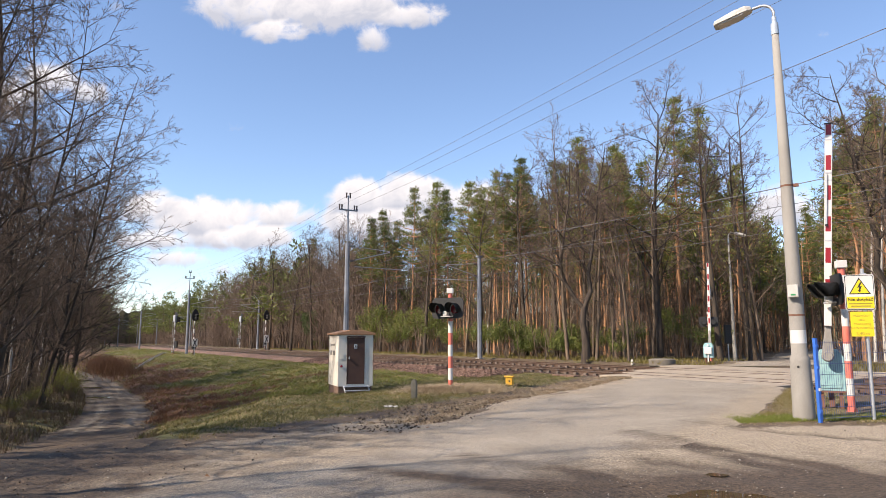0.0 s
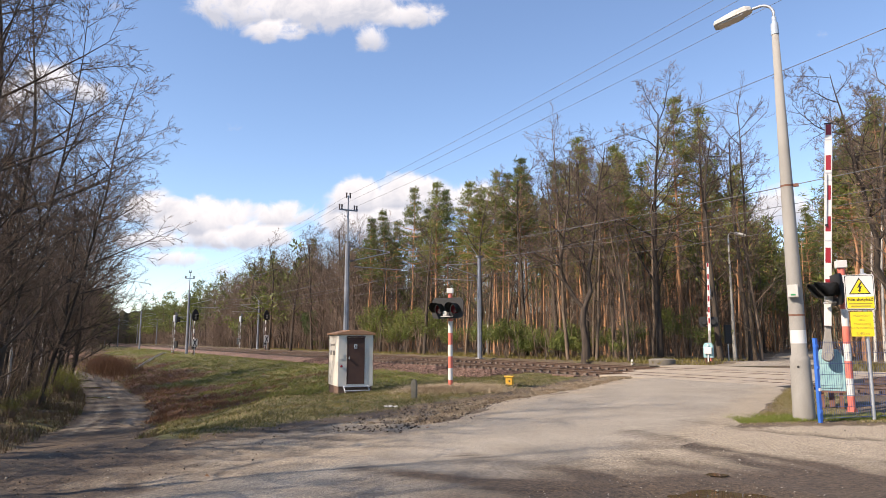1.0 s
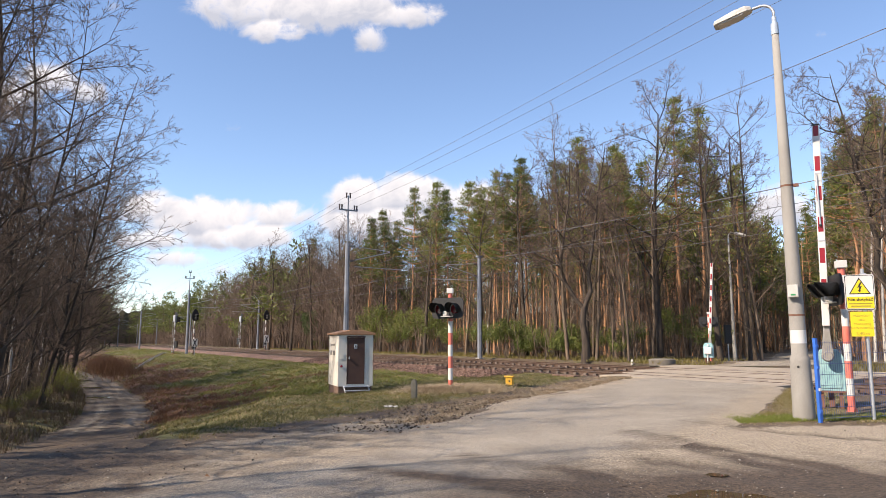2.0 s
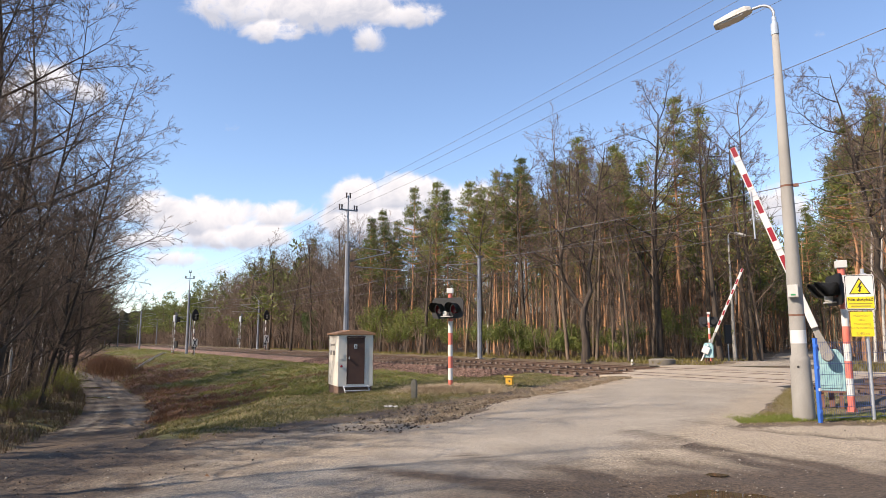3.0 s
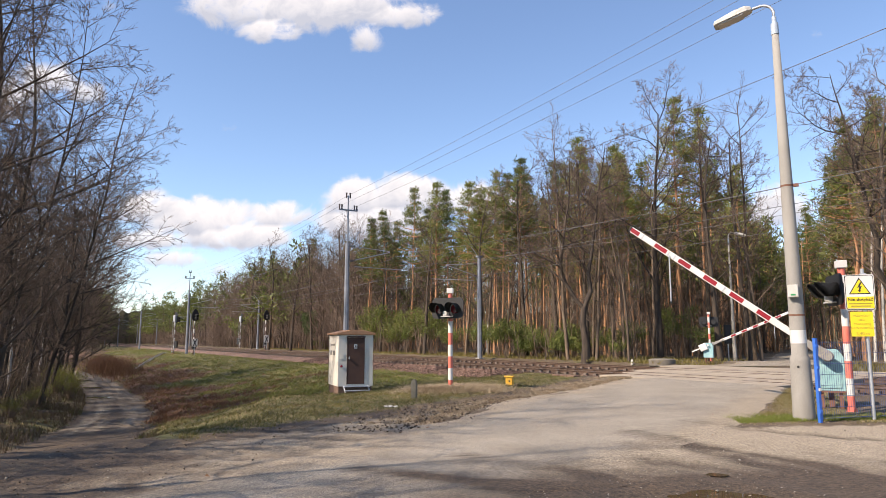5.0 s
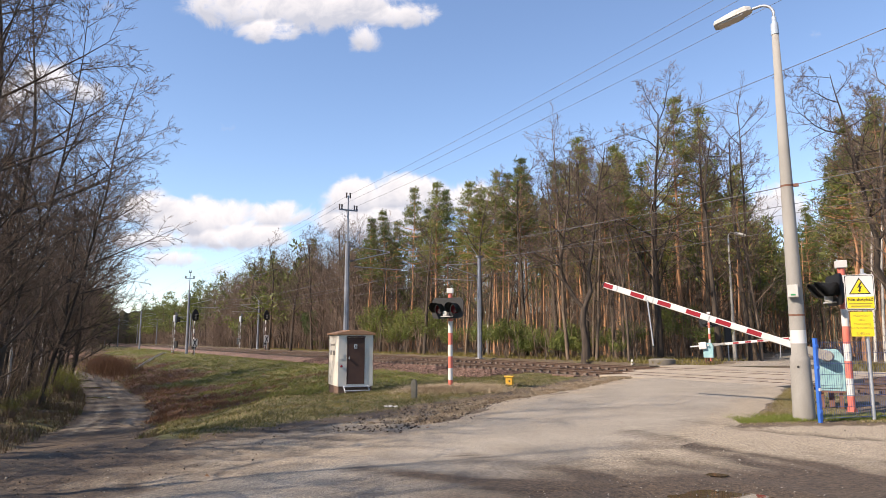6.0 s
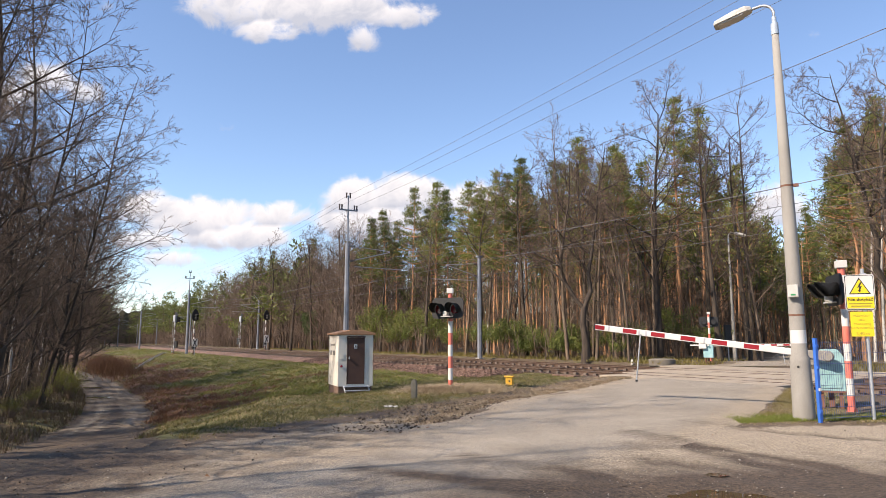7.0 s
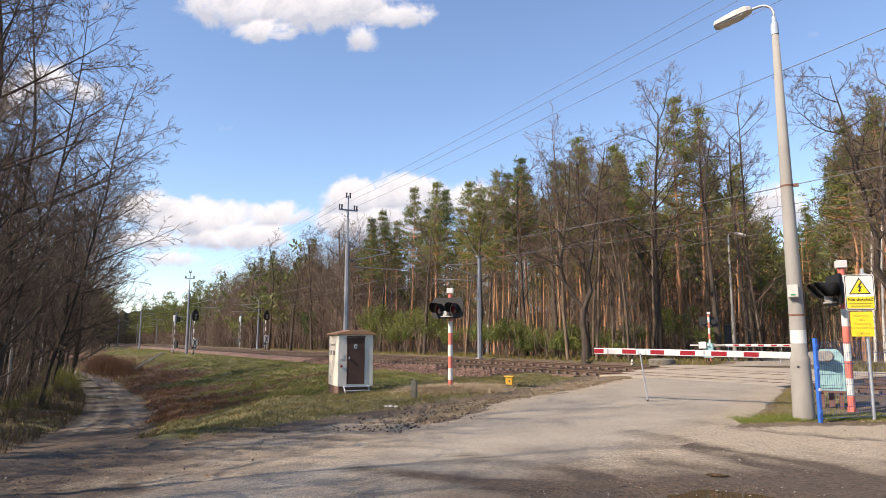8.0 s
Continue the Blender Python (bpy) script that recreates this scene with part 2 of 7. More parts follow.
M_soil = ground_material()
M_asphalt = asphalt_material()
def ballast_material():
    m = surface("ballast_stone", (0.1, 0.055, 0.04), (0.24, 0.145, 0.105), 3, 0.95, 0, 0.6, 30.0, (0.15, 0.11, 0.085), 0.6)
    t = m.node_tree
    N, L = t.nodes, t.links
    b = N["Principled BSDF"]
    col = b.inputs["Base Color"].links[0].from_socket
    co = N.new("ShaderNodeTexCoord")
    v = N.new("ShaderNodeTexVoronoi")
    v.inputs["Scale"].default_value = 13
    L.new(co.outputs["Object"], v.inputs["Vector"])
    sp = N.new("ShaderNodeSeparateColor")
    L.new(v.outputs["Color"], sp.inputs[0])
    r = N.new("ShaderNodeMapRange")
    r.inputs[3].default_value, r.inputs[4].default_value = 0.35, 1.7
    L.new(sp.outputs[0], r.inputs[0])
    h = N.new("ShaderNodeHueSaturation")
    L.new(r.outputs[0], h.inputs["Value"])
    L.new(col, h.inputs["Color"])
    L.new(h.outputs[0], b.inputs["Base Color"])
    bp = N.new("ShaderNodeBump")
    bp.inputs["Strength"].default_value, bp.inputs["Distance"].default_value = 1.0, 0.06
    bp.invert = True
    L.new(v.outputs["Distance"], bp.inputs["Height"])
    L.new(bp.outputs[0], b.inputs["Normal"])
    return m


M_ballast = ballast_material()
M_concrete = surface("concrete", (0.25, 0.238, 0.212), (0.355, 0.338, 0.303), 2.2, 0.88, 0, 0.18, 70, (0.16, 0.143, 0.115), 0.8, stretch=(1, 1, 0.3))
M_deck = surface("deck_concrete", (0.31, 0.26, 0.188), (0.42, 0.357, 0.27), 1.5, 0.85, 0, 0.3, 40, (0.26, 0.2, 0.15), 0.7)
M_sleeper = surface("old_wood_sleeper", (0.12, 0.095, 0.075), (0.2, 0.16, 0.13), 4, 0.9, 0, 0.5, 40)
M_rail = surface("rusty_rail", (0.1, 0.065, 0.045), (0.16, 0.105, 0.075), 5, 0.6, 0.4, 0.2, 40)
M_railtop = surface("worn_rail_top", (0.3, 0.26, 0.23), (0.4, 0.36, 0.33), 2, 0.4, 0.8, 0.05, 40)
M_white = surface("white_paint", (0.72, 0.71, 0.68), (0.64, 0.63, 0.59), 3, 0.45, 0, 0.05, 30, (0.55, 0.52, 0.46), 0.35)
M_red = surface("red_reflective", (0.33, 0.007, 0.016), (0.27, 0.006, 0.013), 5, 0.4, 0, 0.03, 50)
M_redpaint = surface("faded_red_paint", (0.62, 0.14, 0.1), (0.7, 0.2, 0.14), 5, 0.55, 0, 0.08, 40, (0.75, 0.4, 0.32), 0.5)
M_teal = surface("pale_turquoise_paint", (0.25, 0.46, 0.47), (0.33, 0.53, 0.54), 4, 0.5, 0, 0.05, 30, (0.5, 0.6, 0.58), 0.4)
M_blue = surface("blue_powder_coat", (0.03, 0.13, 0.52), (0.04, 0.16, 0.58), 4, 0.45, 0, 0.04, 40)
M_mesh = surface("blue_grey_coated_wire", (0.05, 0.08, 0.2), (0.08, 0.11, 0.25), 4, 0.5, 0.2, 0.04, 40)
M_black = surface("black_plastic", (0.012, 0.012, 0.012), (0.02, 0.02, 0.02), 5, 0.6, 0, 0.1, 40)
M_galv = surface("galvanised_steel", (0.42, 0.44, 0.46), (0.55, 0.57, 0.59), 8, 0.5, 0.55, 0.1, 40, (0.36, 0.36, 0.36), 0.5)
M_arm = surface("weathered_grey_paint", (0.2, 0.19, 0.17), (0.33, 0.315, 0.285), 6, 0.7, 0.0, 0.2, 40, (0.14, 0.12, 0.1), 0.7, stretch=(0.4, 1, 1))
M_collar = surface("pale_blue_paint", (0.36, 0.44, 0.52), (0.46, 0.53, 0.6), 6, 0.6, 0.1, 0.1, 30)
M_mast = surface("grey_mast_steel", (0.2, 0.22, 0.25), (0.28, 0.3, 0.335), 3, 0.55, 0.3, 0.1, 30)
M_brown = surface("dark_brown_door", (0.065, 0.03, 0.02), (0.085, 0.042, 0.028), 5, 0.8, 0, 0.1, 40)
M_roof = surface("terracotta_roof", (0.37, 0.19, 0.095), (0.46, 0.26, 0.14), 5, 0.7, 0, 0.15, 40, (0.3, 0.14, 0.09), 0.5)
M_plinth = surface("rusty_plinth", (0.14, 0.08, 0.055), (0.22, 0.14, 0.1), 5, 0.85, 0, 0.25, 30)
M_cream = surface("cream_render", (0.68, 0.63, 0.53), (0.75, 0.71, 0.61), 2.5, 0.85, 0, 0.1, 50, (0.5, 0.44, 0.35), 0.5, stretch=(1, 1, 0.25))
M_yellow = surface("yellow_sign_film", (0.85, 0.66, 0.02), (0.8, 0.62, 0.02), 3, 0.4, 0, 0.02, 30)
M_yelpaint = surface("yellow_orange_paint", (0.75, 0.42, 0.03), (0.68, 0.36, 0.03), 6, 0.6, 0, 0.1, 30)
M_ink = surface("black_print", (0.015, 0.015, 0.015), (0.02, 0.02, 0.02), 5, 0.5, 0, 0.0, 40)
M_print = surface("faded_print", (0.3, 0.24, 0.03), (0.36, 0.29, 0.04), 20, 0.5, 0, 0.0, 40)
M_redlens = surface("red_lens", (0.1, 0.005, 0.006), (0.13, 0.006, 0.008), 5, 0.15, 0, 0.0, 40, coat=0.5)
M_green = surface("green_label", (0.03, 0.3, 0.09), (0.03, 0.26, 0.08), 5, 0.5, 0, 0.0, 40)
M_lampglass = surface("frosted_lamp_glass", (0.5, 0.47, 0.42), (0.56, 0.53, 0.48), 5, 0.3, 0, 0.0, 40)
M_lamppaint = surface("pale_grey_enamel", (0.52, 0.5, 0.455), (0.62, 0.6, 0.55), 5, 0.5, 0, 0.03, 40, (0.38, 0.36, 0.32), 0.6)
M_rust = surface("rusty_steel", (0.16, 0.075, 0.05), (0.24, 0.12, 0.08), 8, 0.85, 0.2, 0.3, 40)
M_wire = surface("weathered_copper_wire", (0.13, 0.125, 0.125), (0.18, 0.175, 0.175), 1, 0.6, 0.3, 0.0, 40)
M_insul = surface("brown_porcelain", (0.06, 0.045, 0.04), (0.08, 0.06, 0.05), 5, 0.3, 0, 0.0, 40)
M_bark = surface("grey_brown_bark", (0.045, 0.033, 0.023), (0.21, 0.153, 0.104), 5.0, 0.95, 0, 1.0, 22, vary=0.3, stretch=(1, 1, 0.2))
M_twig = surface("bare_twigs", (0.13, 0.091, 0.064), (0.27, 0.192, 0.137), 0.6, 0.95, 0, 0.0, 10, vary=0.3)
M_alder = surface("dark_alder_bark", (0.026, 0.019, 0.014), (0.092, 0.068, 0.048), 5.0, 0.95, 0, 1.0, 22, vary=0.3, stretch=(1, 1, 0.2))
M_aldertwig = surface("alder_twigs", (0.082, 0.058, 0.043), (0.19, 0.133, 0.096), 0.6, 0.95, 0, 0.0, 10, vary=0.3)
# brown stems and brush, the shade inside the wood put into their colour
M_stem = surface("shade_toned_stems", (0.04, 0.029, 0.02), (0.14, 0.097, 0.064), 0.25, 0.95, 0, 0.0, 10)
M_birch = surface("white_birch_bark", (0.5, 0.47, 0.42), (0.6, 0.57, 0.52), 1.5, 0.8, 0, 0.3, 12, (0.09, 0.075, 0.06), 0.9, stretch=(1, 1, 1.2))
M_pinebark = surface("orange_pine_bark", (0.28, 0.165, 0.1), (0.58, 0.29, 0.13), 0.35, 0.95, 0, 0.5, 14, vary=0.25)
M_needle = foliage("pine_needles", (0.058, 0.082, 0.014), (0.25, 0.265, 0.054), 0.35)
M_spruce = foliage("spruce_needles", (0.045, 0.085, 0.02), (0.13, 0.19, 0.045), 0.5)
M_fresh = foliage("fresh_spring_leaves", (0.075, 0.11, 0.018), (0.215, 0.24, 0.05), 0.8)
M_willow = foliage("willow_leaves", (0.15, 0.16, 0.022), (0.36, 0.34, 0.06), 0.8)
M_grass = foliage("grass_blades", (0.055, 0.066, 0.01), (0.235, 0.19, 0.05), 0.35)
M_lush = foliage("green_grass_blades", (0.055, 0.1, 0.01), (0.21, 0.245, 0.04), 0.6)
M_straw = foliage("dry_stalks", (0.088, 0.036, 0.015), (0.24, 0.112, 0.045), 0.3)
M_weed = foliage("dark_dead_weeds", (0.035, 0.023, 0.012), (0.115, 0.077, 0.04), 0.3)
M_thatch = foliage("pale_straw", (0.26, 0.185, 0.11), (0.5, 0.4, 0.26), 1.0)
M_leaf = foliage("dead_leaves", (0.2, 0.1, 0.05), (0.38, 0.24, 0.14), 1.0)
M_stone = surface("pale_stone", (0.2, 0.175, 0.14), (0.34, 0.31, 0.26), 6, 0.9, 0, 0.3, 30, vary=0.4)
def chips(name, c1, c2):
    m = foliage(name, c1, c2, 0.4)
    m.node_tree.links.new(m.node_tree.nodes["Principled BSDF"].outputs[0], m.node_tree.nodes["Material Output"].inputs[0])
    m.node_tree.nodes["Principled BSDF"].inputs["Roughness"].default_value = 0.9
    return m


M_chip = chips("ballast_chips", (0.065, 0.034, 0.025), (0.32, 0.2, 0.15))
M_clod = surface("dark_earth_clods", (0.035, 0.024, 0.015), (0.1, 0.071, 0.046), 8, 0.95, 0, 0.5, 30, vary=0.4)

# ---- sky: two banks of cloud, far off ----
def cloud_material(name):
    m = bpy.data.materials.new(name)
    m.use_nodes = True
    t = m.node_tree
    N, L = t.nodes, t.links
    N.remove(N["Principled BSDF"])

    def math_node(op, a, b=None, c=None):
        x = N.new("ShaderNodeMath")
        x.operation = op
        for i, v in enumerate((a, b, c)):
            if v is None:
                continue
            if isinstance(v, (int, float)):
                x.inputs[i].default_value = v
            else:
                L.new(v, x.inputs[i])
        return x.outputs[0]

    co = N.new("ShaderNodeTexCoord")
    fields = []
    for s, d in ((0.011, 10.0), (0.004, 4.0)):
        n = N.new("ShaderNodeTexNoise")
        n.inputs["Scale"].default_value, n.inputs["Detail"].default_value = s, d
        n.inputs["Roughness"].default_value = 0.58
        n.inputs["Distortion"].default_value = 0.4
        L.new(co.outputs["Object"], n.inputs["Vector"])
        fields.append(n.outputs[0])
    a = N.new("ShaderNodeAttribute")
    a.attribute_name = "puff"
    sh = N.new("ShaderNodeAttribute")
    sh.attribute_name = "belly_shade"
    d = math_node("MULTIPLY_ADD", fields[0], 1.5, a.outputs["Fac"])
    d = math_node("ADD", d, -0.75)
    al = N.new("ShaderNodeMapRange")
    al.interpolation_type = "SMOOTHSTEP"
    al.inputs[1].default_value, al.inputs[2].default_value = 0.3, 0.85
    L.new(d, al.inputs[0])
    mx = N.new("ShaderNodeMapRange")
    mx.inputs[1].default_value, mx.inputs[2].default_value = 0.3, 0.75
    L.new(math_node("MULTIPLY_ADD", fields[1], 0.7, math_node("MULTIPLY_ADD", fields[0], 0.9, math_node("ADD", sh.outputs["Fac"], -0.8))), mx.inputs[0])
    # undersides greyer: their shade is put into the colour of the glowing sheet
    c = N.new("ShaderNodeMix")
    c.data_type = "RGBA"
    c.inputs[6].default_value, c.inputs[7].default_value = (0.585, 0.577, 0.573, 1), (0.352, 0.376, 0.424, 1)
    L.new(mx.outputs[0], c.inputs[0])
    e = N.new("ShaderNodeEmission")
    L.new(c.outputs[2], e.inputs[0])
    tr = N.new("ShaderNodeBsdfTransparent")
    ms = N.new("ShaderNodeMixShader")
    L.new(al.outputs[0], ms.inputs[0])
    L.new(tr.outputs[0], ms.inputs[1])
    L.new(e.outputs[0], ms.inputs[2])
    L.new(ms.outputs[0], N["Material Output"].inputs[0])
    return m


CLOUD_Y = 2400.0


def cloud_bank(name, puffs, x0, x1, z0, z1, label):
    """A sheet of cloud; puffs are (across, up, half width, half height, density) in tangents of the view from the road."""
    nx, nz = 150, 70
    V, dens, belly_shade = [], [], []
    for j in range(nz + 1):
        for i in range(nx + 1):
            a, e = x0 + (x1 - x0) * i / nx, z0 + (z1 - z0) * j / nz
            d = b = 0.0
            for ca, ce, wa, we, k in puffs:
                up = (e - ce) / (we if e > ce else we * 0.7)
                r = ((a - ca) / wa) ** 2 + up * up
                g = k * math.exp(-1.1 * r * r)
                if g > d:
                    d, b = g, 0.5 - 0.42 * up
            V.append((a * CLOUD_Y, 0, e * CLOUD_Y))
            dens.append(d)
            belly_shade.append(min(1, max(0, b)))
    F = [(j * (nx + 1) + i, j * (nx + 1) + i + 1, (j + 1) * (nx + 1) + i + 1, (j + 1) * (nx + 1) + i) for j in range(nz) for i in range(nx)]
    me = raw_mesh(name, V, F)
    for k, vals in (("puff", dens), ("belly_shade", belly_shade)):
        me.attributes.new(k, "FLOAT", "POINT").data.foreach_set("value", vals)
    ob = link(name, me, cloud_material(name + "_vapour"))
    ob.location = (0, CLOUD_Y, 1.5)
    return tagged(ob, label, "cloud", "", "structure")


cloud_high = cloud_bank("cloud_high", [
    (-0.20, 0.525, 0.165, 0.075, 1.0), (-0.32, 0.52, 0.09, 0.06, 0.9), (-0.265, 0.475, 0.06, 0.03, 0.85), (-0.115, 0.46, 0.03, 0.035, 0.75),
    (-0.07, 0.50, 0.08, 0.03, 0.8), (-0.52, 0.52, 0.02, 0.02, 0.4), (0.585, 0.47, 0.02, 0.014, 0.42), (-0.35, 0.32, 0.03, 0.015, 0.36)],
    -0.95, 0.9, 0.25, 0.72, "white cumulus cloud with grey base, high in blue sky")
cloud_low = cloud_bank("cloud_low", [
    (-0.36, 0.175, 0.1, 0.04, 1.0), (-0.43, 0.19, 0.06, 0.035, 0.9), (-0.30, 0.15, 0.1, 0.03, 0.95), (-0.245, 0.18, 0.06, 0.03, 0.85), (-0.42, 0.145, 0.08, 0.02, 0.8),
    (-0.12, 0.205, 0.07, 0.04, 1.0), (-0.05, 0.21, 0.08, 0.04, 1.0), (-0.10, 0.17, 0.11, 0.04, 0.95), (0.05, 0.2, 0.1, 0.04, 0.85),
    (-0.39, 0.115, 0.06, 0.018, 0.7), (-0.31, 0.1, 0.06, 0.014, 0.45), (-0.46, 0.085, 0.05, 0.012, 0.4), (-0.6, 0.39, 0.06, 0.04, 0.75), (-0.54, 0.37, 0.04, 0.03, 0.7),
    (-0.66, 0.36, 0.07, 0.05, 0.75), (0.5, 0.19, 0.06, 0.05, 0.8), (0.42, 0.16, 0.06, 0.04, 0.7), (-0.5, 0.06, 0.12, 0.02, 0.3)],
    -0.95, 0.9, 0.0, 0.46, "bank of white cumulus cloud low over the forest")


# ---- ground ----
def spread(a, b, step, far, grow):
    """Places with an even step from a to b, then ever wider to far on both sides."""
    mid = list(np.arange(a, b + 1e-6, step))
    up, down, d = [], [], step
    x, y = b, a
    while x < far or y > -far:
        d *= grow
        x, y = x + d, y - d
        up.append(x)
        down.append(y)
    return down[::-1] + mid + up


LEFT_EDGE = [(-16, -12), (-5.6, 2.5), (-3.3, 6.6), (-1.8, 9.3), (0.0, 13.2), (1.2, 16.4), (4.0, 20.3), (6.3, 23.6), (8.1, 27.2), (14.2, 36.0), (18.4, 42.5), (22.5, 47.5), (26.5, 56.0), (33, 68), (47, 88), (90, 125), (150, 160)]
RIGHT_EDGE = [(-12, -14), (-2.2, 2.5), (0.9, 6.6), (2.1, 8.0), (3.3, 9.7), (4.9, 11.6), (6.1, 13.3), (9.57, 19.0), (12.2, 23.0), (15.5, 27.2), (19.6, 34.0), (23.0, 41.5), (26.8, 48.0), (31.0, 57.0), (37.6, 68), (52, 85), (98, 121), (160, 158)]


def at_y(line, y):
    for (x0, y0), (x1, y1) in zip(line, line[1:]):
        if y0 <= y <= y1:
            return x0 + (x1 - x0) * (y - y0) / (y1 - y0)
    return None


RUTS = [[(2.9, 11.2), (3.53, 9.9), (3.87, 8.78), (4.19, 7.82), (4.26, 6.84), (4.0, 5.0)], [(3.1, 11.3), (3.7, 10.13), (4.19, 9.15), (4.62, 8.35), (4.74, 7.55), (4.7, 5.5)],
        [(2.6, 8.9), (3.3, 8.26), (3.76, 7.6), (3.94, 7.05), (3.9, 5.5)], [(0.3, 9.2), (1.47, 8.1), (1.9, 7.5), (2.2, 6.9)], [(-1.0, 8.2), (0.68, 7.34), (1.5, 7.0), (2.2, 6.6)], [(4.4, 12.6), (5.0, 11.6), (6.2, 10.4), (8.5, 9.2)]]


def rut(x, y):
    """How deep in a wheel's track: 1 in its middle."""
    best = 9.0
    for k, line in enumerate(RUTS):
        for (ax, ay), (bx, by) in zip(line, line[1:]):
            dx, dy = bx - ax, by - ay
            t = min(1, max(0, ((x - ax) * dx + (y - ay) * dy) / (dx * dx + dy * dy)))
            best = min(best, math.hypot(x - ax - t * dx, y - ay - t * dy) * (1.0 if k < 5 else 1.6))
    return math.exp(-(best / 0.2) ** 2)


def masks(x, y):
    q, s = qs(x, y)
    u = s - 9.7 - 0.515 * q
    n1, n2 = fbm(x * 0.25, y * 0.25), fbm(x * 0.11 + 9, y * 0.11, 3.0)
    lx, rx = at_y(LEFT_EDGE, y), at_y(RIGHT_EDGE, y)
    g = r = v = md = 0.0
    off = abs(q - dirt_q(s))
    track = (1 - smooth(1.0, 1.7, off + 0.25 * n1)) * smooth(-4, 4, u)
    if u > 0 and q < 17.5:
        bank = smooth(1.2, 1.8, q - dirt_q(s) + 0.35 * n1) * smooth(0.3, 1.6, u)
        g = bank * (0.95 - 0.3 * n2)
        r = bank * smooth(8, 15, u) * min(1, max(0, 1.0 + 0.9 * n2 + 0.5 * n1 - 0.13 * (q - 5)))
        if q < dirt_q(s) - 1.4 and u > 3:
            g = max(g, 0.42 + 0.3 * n1)
            r = max(r, 0.25 + 0.3 * n2)
    elif q < 17.5:
        # right of the road: gravel yard, a grassy strip along the fence
        d = (x - rx) if rx is not None else 5
        v = 0.95 - 0.55 * smooth(0.0, 4.0, 9.4 - y) if y < 11.7 else 0.25
        strip = smooth(11.8, 12.5, y + 0.12 * d + 0.7 * n1 + 0.35 * fbm(x * 2.2, y * 2.2)) * smooth(-0.15, 0.1, d)
        yard = 1 - smooth(1.3, 2.0, d) * smooth(13.2, 13.8, y)
        g = strip * (0.3 + 0.7 * yard) * (0.72 + 0.6 * n1)
        v *= 1 - strip
        if lx is not None and x < lx:
            v, md = 0.1 + 0.5 * fbm(x * 0.3 - y * 0.1, y * 2.5), 1.15 + 0.45 * n1 + 0.5 * fbm(x * 0.35, y * 3.0, 4.0) - 0.8 * smooth(-5.4, -2.8, x)
            v += 0.6 * smooth(-5.2, -2.8, x)
        wet = math.exp(-((x - 2.9) / 2.7) ** 2 - ((y - 6.4) / 2.0) ** 2)
        track_mud = rut(x, y) * (0.75 + 0.8 * n1) if 4 < y < 13 and x > -2 else 0
        ruts = fbm((0.76 * x + 0.65 * y) * 2.0, (0.65 * x - 0.76 * y) * 0.22, 5.0)
        md = max(md, 1.45 * wet + 0.85 * track_mud + (0.25 * n1 + 0.4 * ruts) * smooth(11.5, 8.5, y))
    else:
        g = 0.42 + 0.4 * n1 - 0.25 * smooth(29, 40, q)
    # dark edge of loose earth along the road, brown ruts of the track
    if lx is not None and u > -3:
        d = lx - x
        edge = smooth(-0.6, 0.3, d) * (1 - smooth(1.0, 2.4, d + 0.8 * n1)) * (1 - smooth(12, 17, y))
        sand = smooth(-0.6, 0.2, d) * (1 - smooth(0.3, 1.1, d + 0.5 * n1)) * smooth(14, 17, y)
        v, g = max(v, 0.75 * sand), g * (1 - sand)
        md, g = max(md, 0.3 * edge), g * (1 - edge)
    if track > 0.02:
        g, r = g * (1 - track), r * (1 - track)
        lane = fbm((q - dirt_q(s)) * 4.5, s * 0.07, 6.0)
        v = max(v * (1 - track), 0.55 * track * smooth(9, 18, u) + 0.25 * n1)
        md = max(md * (1 - track * smooth(4, 10, u)), 0.42 * track + 0.9 * lane + 0.3 * math.exp(-(off / 0.3) ** 2) + 0.4 * (1 - smooth(6, 16, u)))
    return g, r, v, md


def u_yard(x, y):
    """The churned earth beside the road, short of the embankment."""
    q, s = qs(x, y)
    return 3 < y < 13 and x < at_y(LEFT_EDGE, y) - 0.3 and s - 9.7 - 0.515 * q < 2


def build_ground():
    Q = spread(-6.0, 18.0, 0.2, 2600, 1.14)
    S = spread(2.0, 24.0, 0.18, 2600, 1.06)
    V, A = [], []
    for s in S:
        for q in Q:
            x, y = xy(q, s)
            z = ground_z(x, y) - 0.012
            if 17.2 < q < 28.2:
                z = -0.45
            if (x - 2.62) ** 2 / 0.75 ** 2 + (y - 6.75) ** 2 / 0.5 ** 2 < 1.6:
                z -= 0.035
            if 4 < y < 12 and -2 < x < 9:
                z += 0.02 * fbm(x * 2.5, y * 2.5) * smooth(12, 9, y) - 0.025 * rut(x, y) * (1 if x > at_y(RIGHT_EDGE, y) else 0)
            if u_yard(x, y):
                z += 0.05 * fbm(x * 0.4 - y * 0.15, y * 3.5, 8.0) + 0.025 * fbm(x * 3, y * 3)
            V.append((x, y, z))
            A.append(masks(x, y) if abs(q) < 120 and abs(s) < 320 else (0.3, 0.1, 0, 0))
    n = len(Q)
    F = [(j * n + i, j * n + i + 1, (j + 1) * n + i + 1, (j + 1) * n + i) for j in range(len(S) - 1) for i in range(n - 1)]
    me = raw_mesh("ground", V, F, None, True)
    A = np.array(A, np.float32)
    for k, name in enumerate(("grass", "rust", "gravel", "mud")):
        me.attributes.new(name, "FLOAT", "POINT").data.foreach_set("value", A[:, k].copy())
    tagged(link("ground", me, M_soil), "bare earth, gravel and patchy spring grass", "ground", "", "structure")


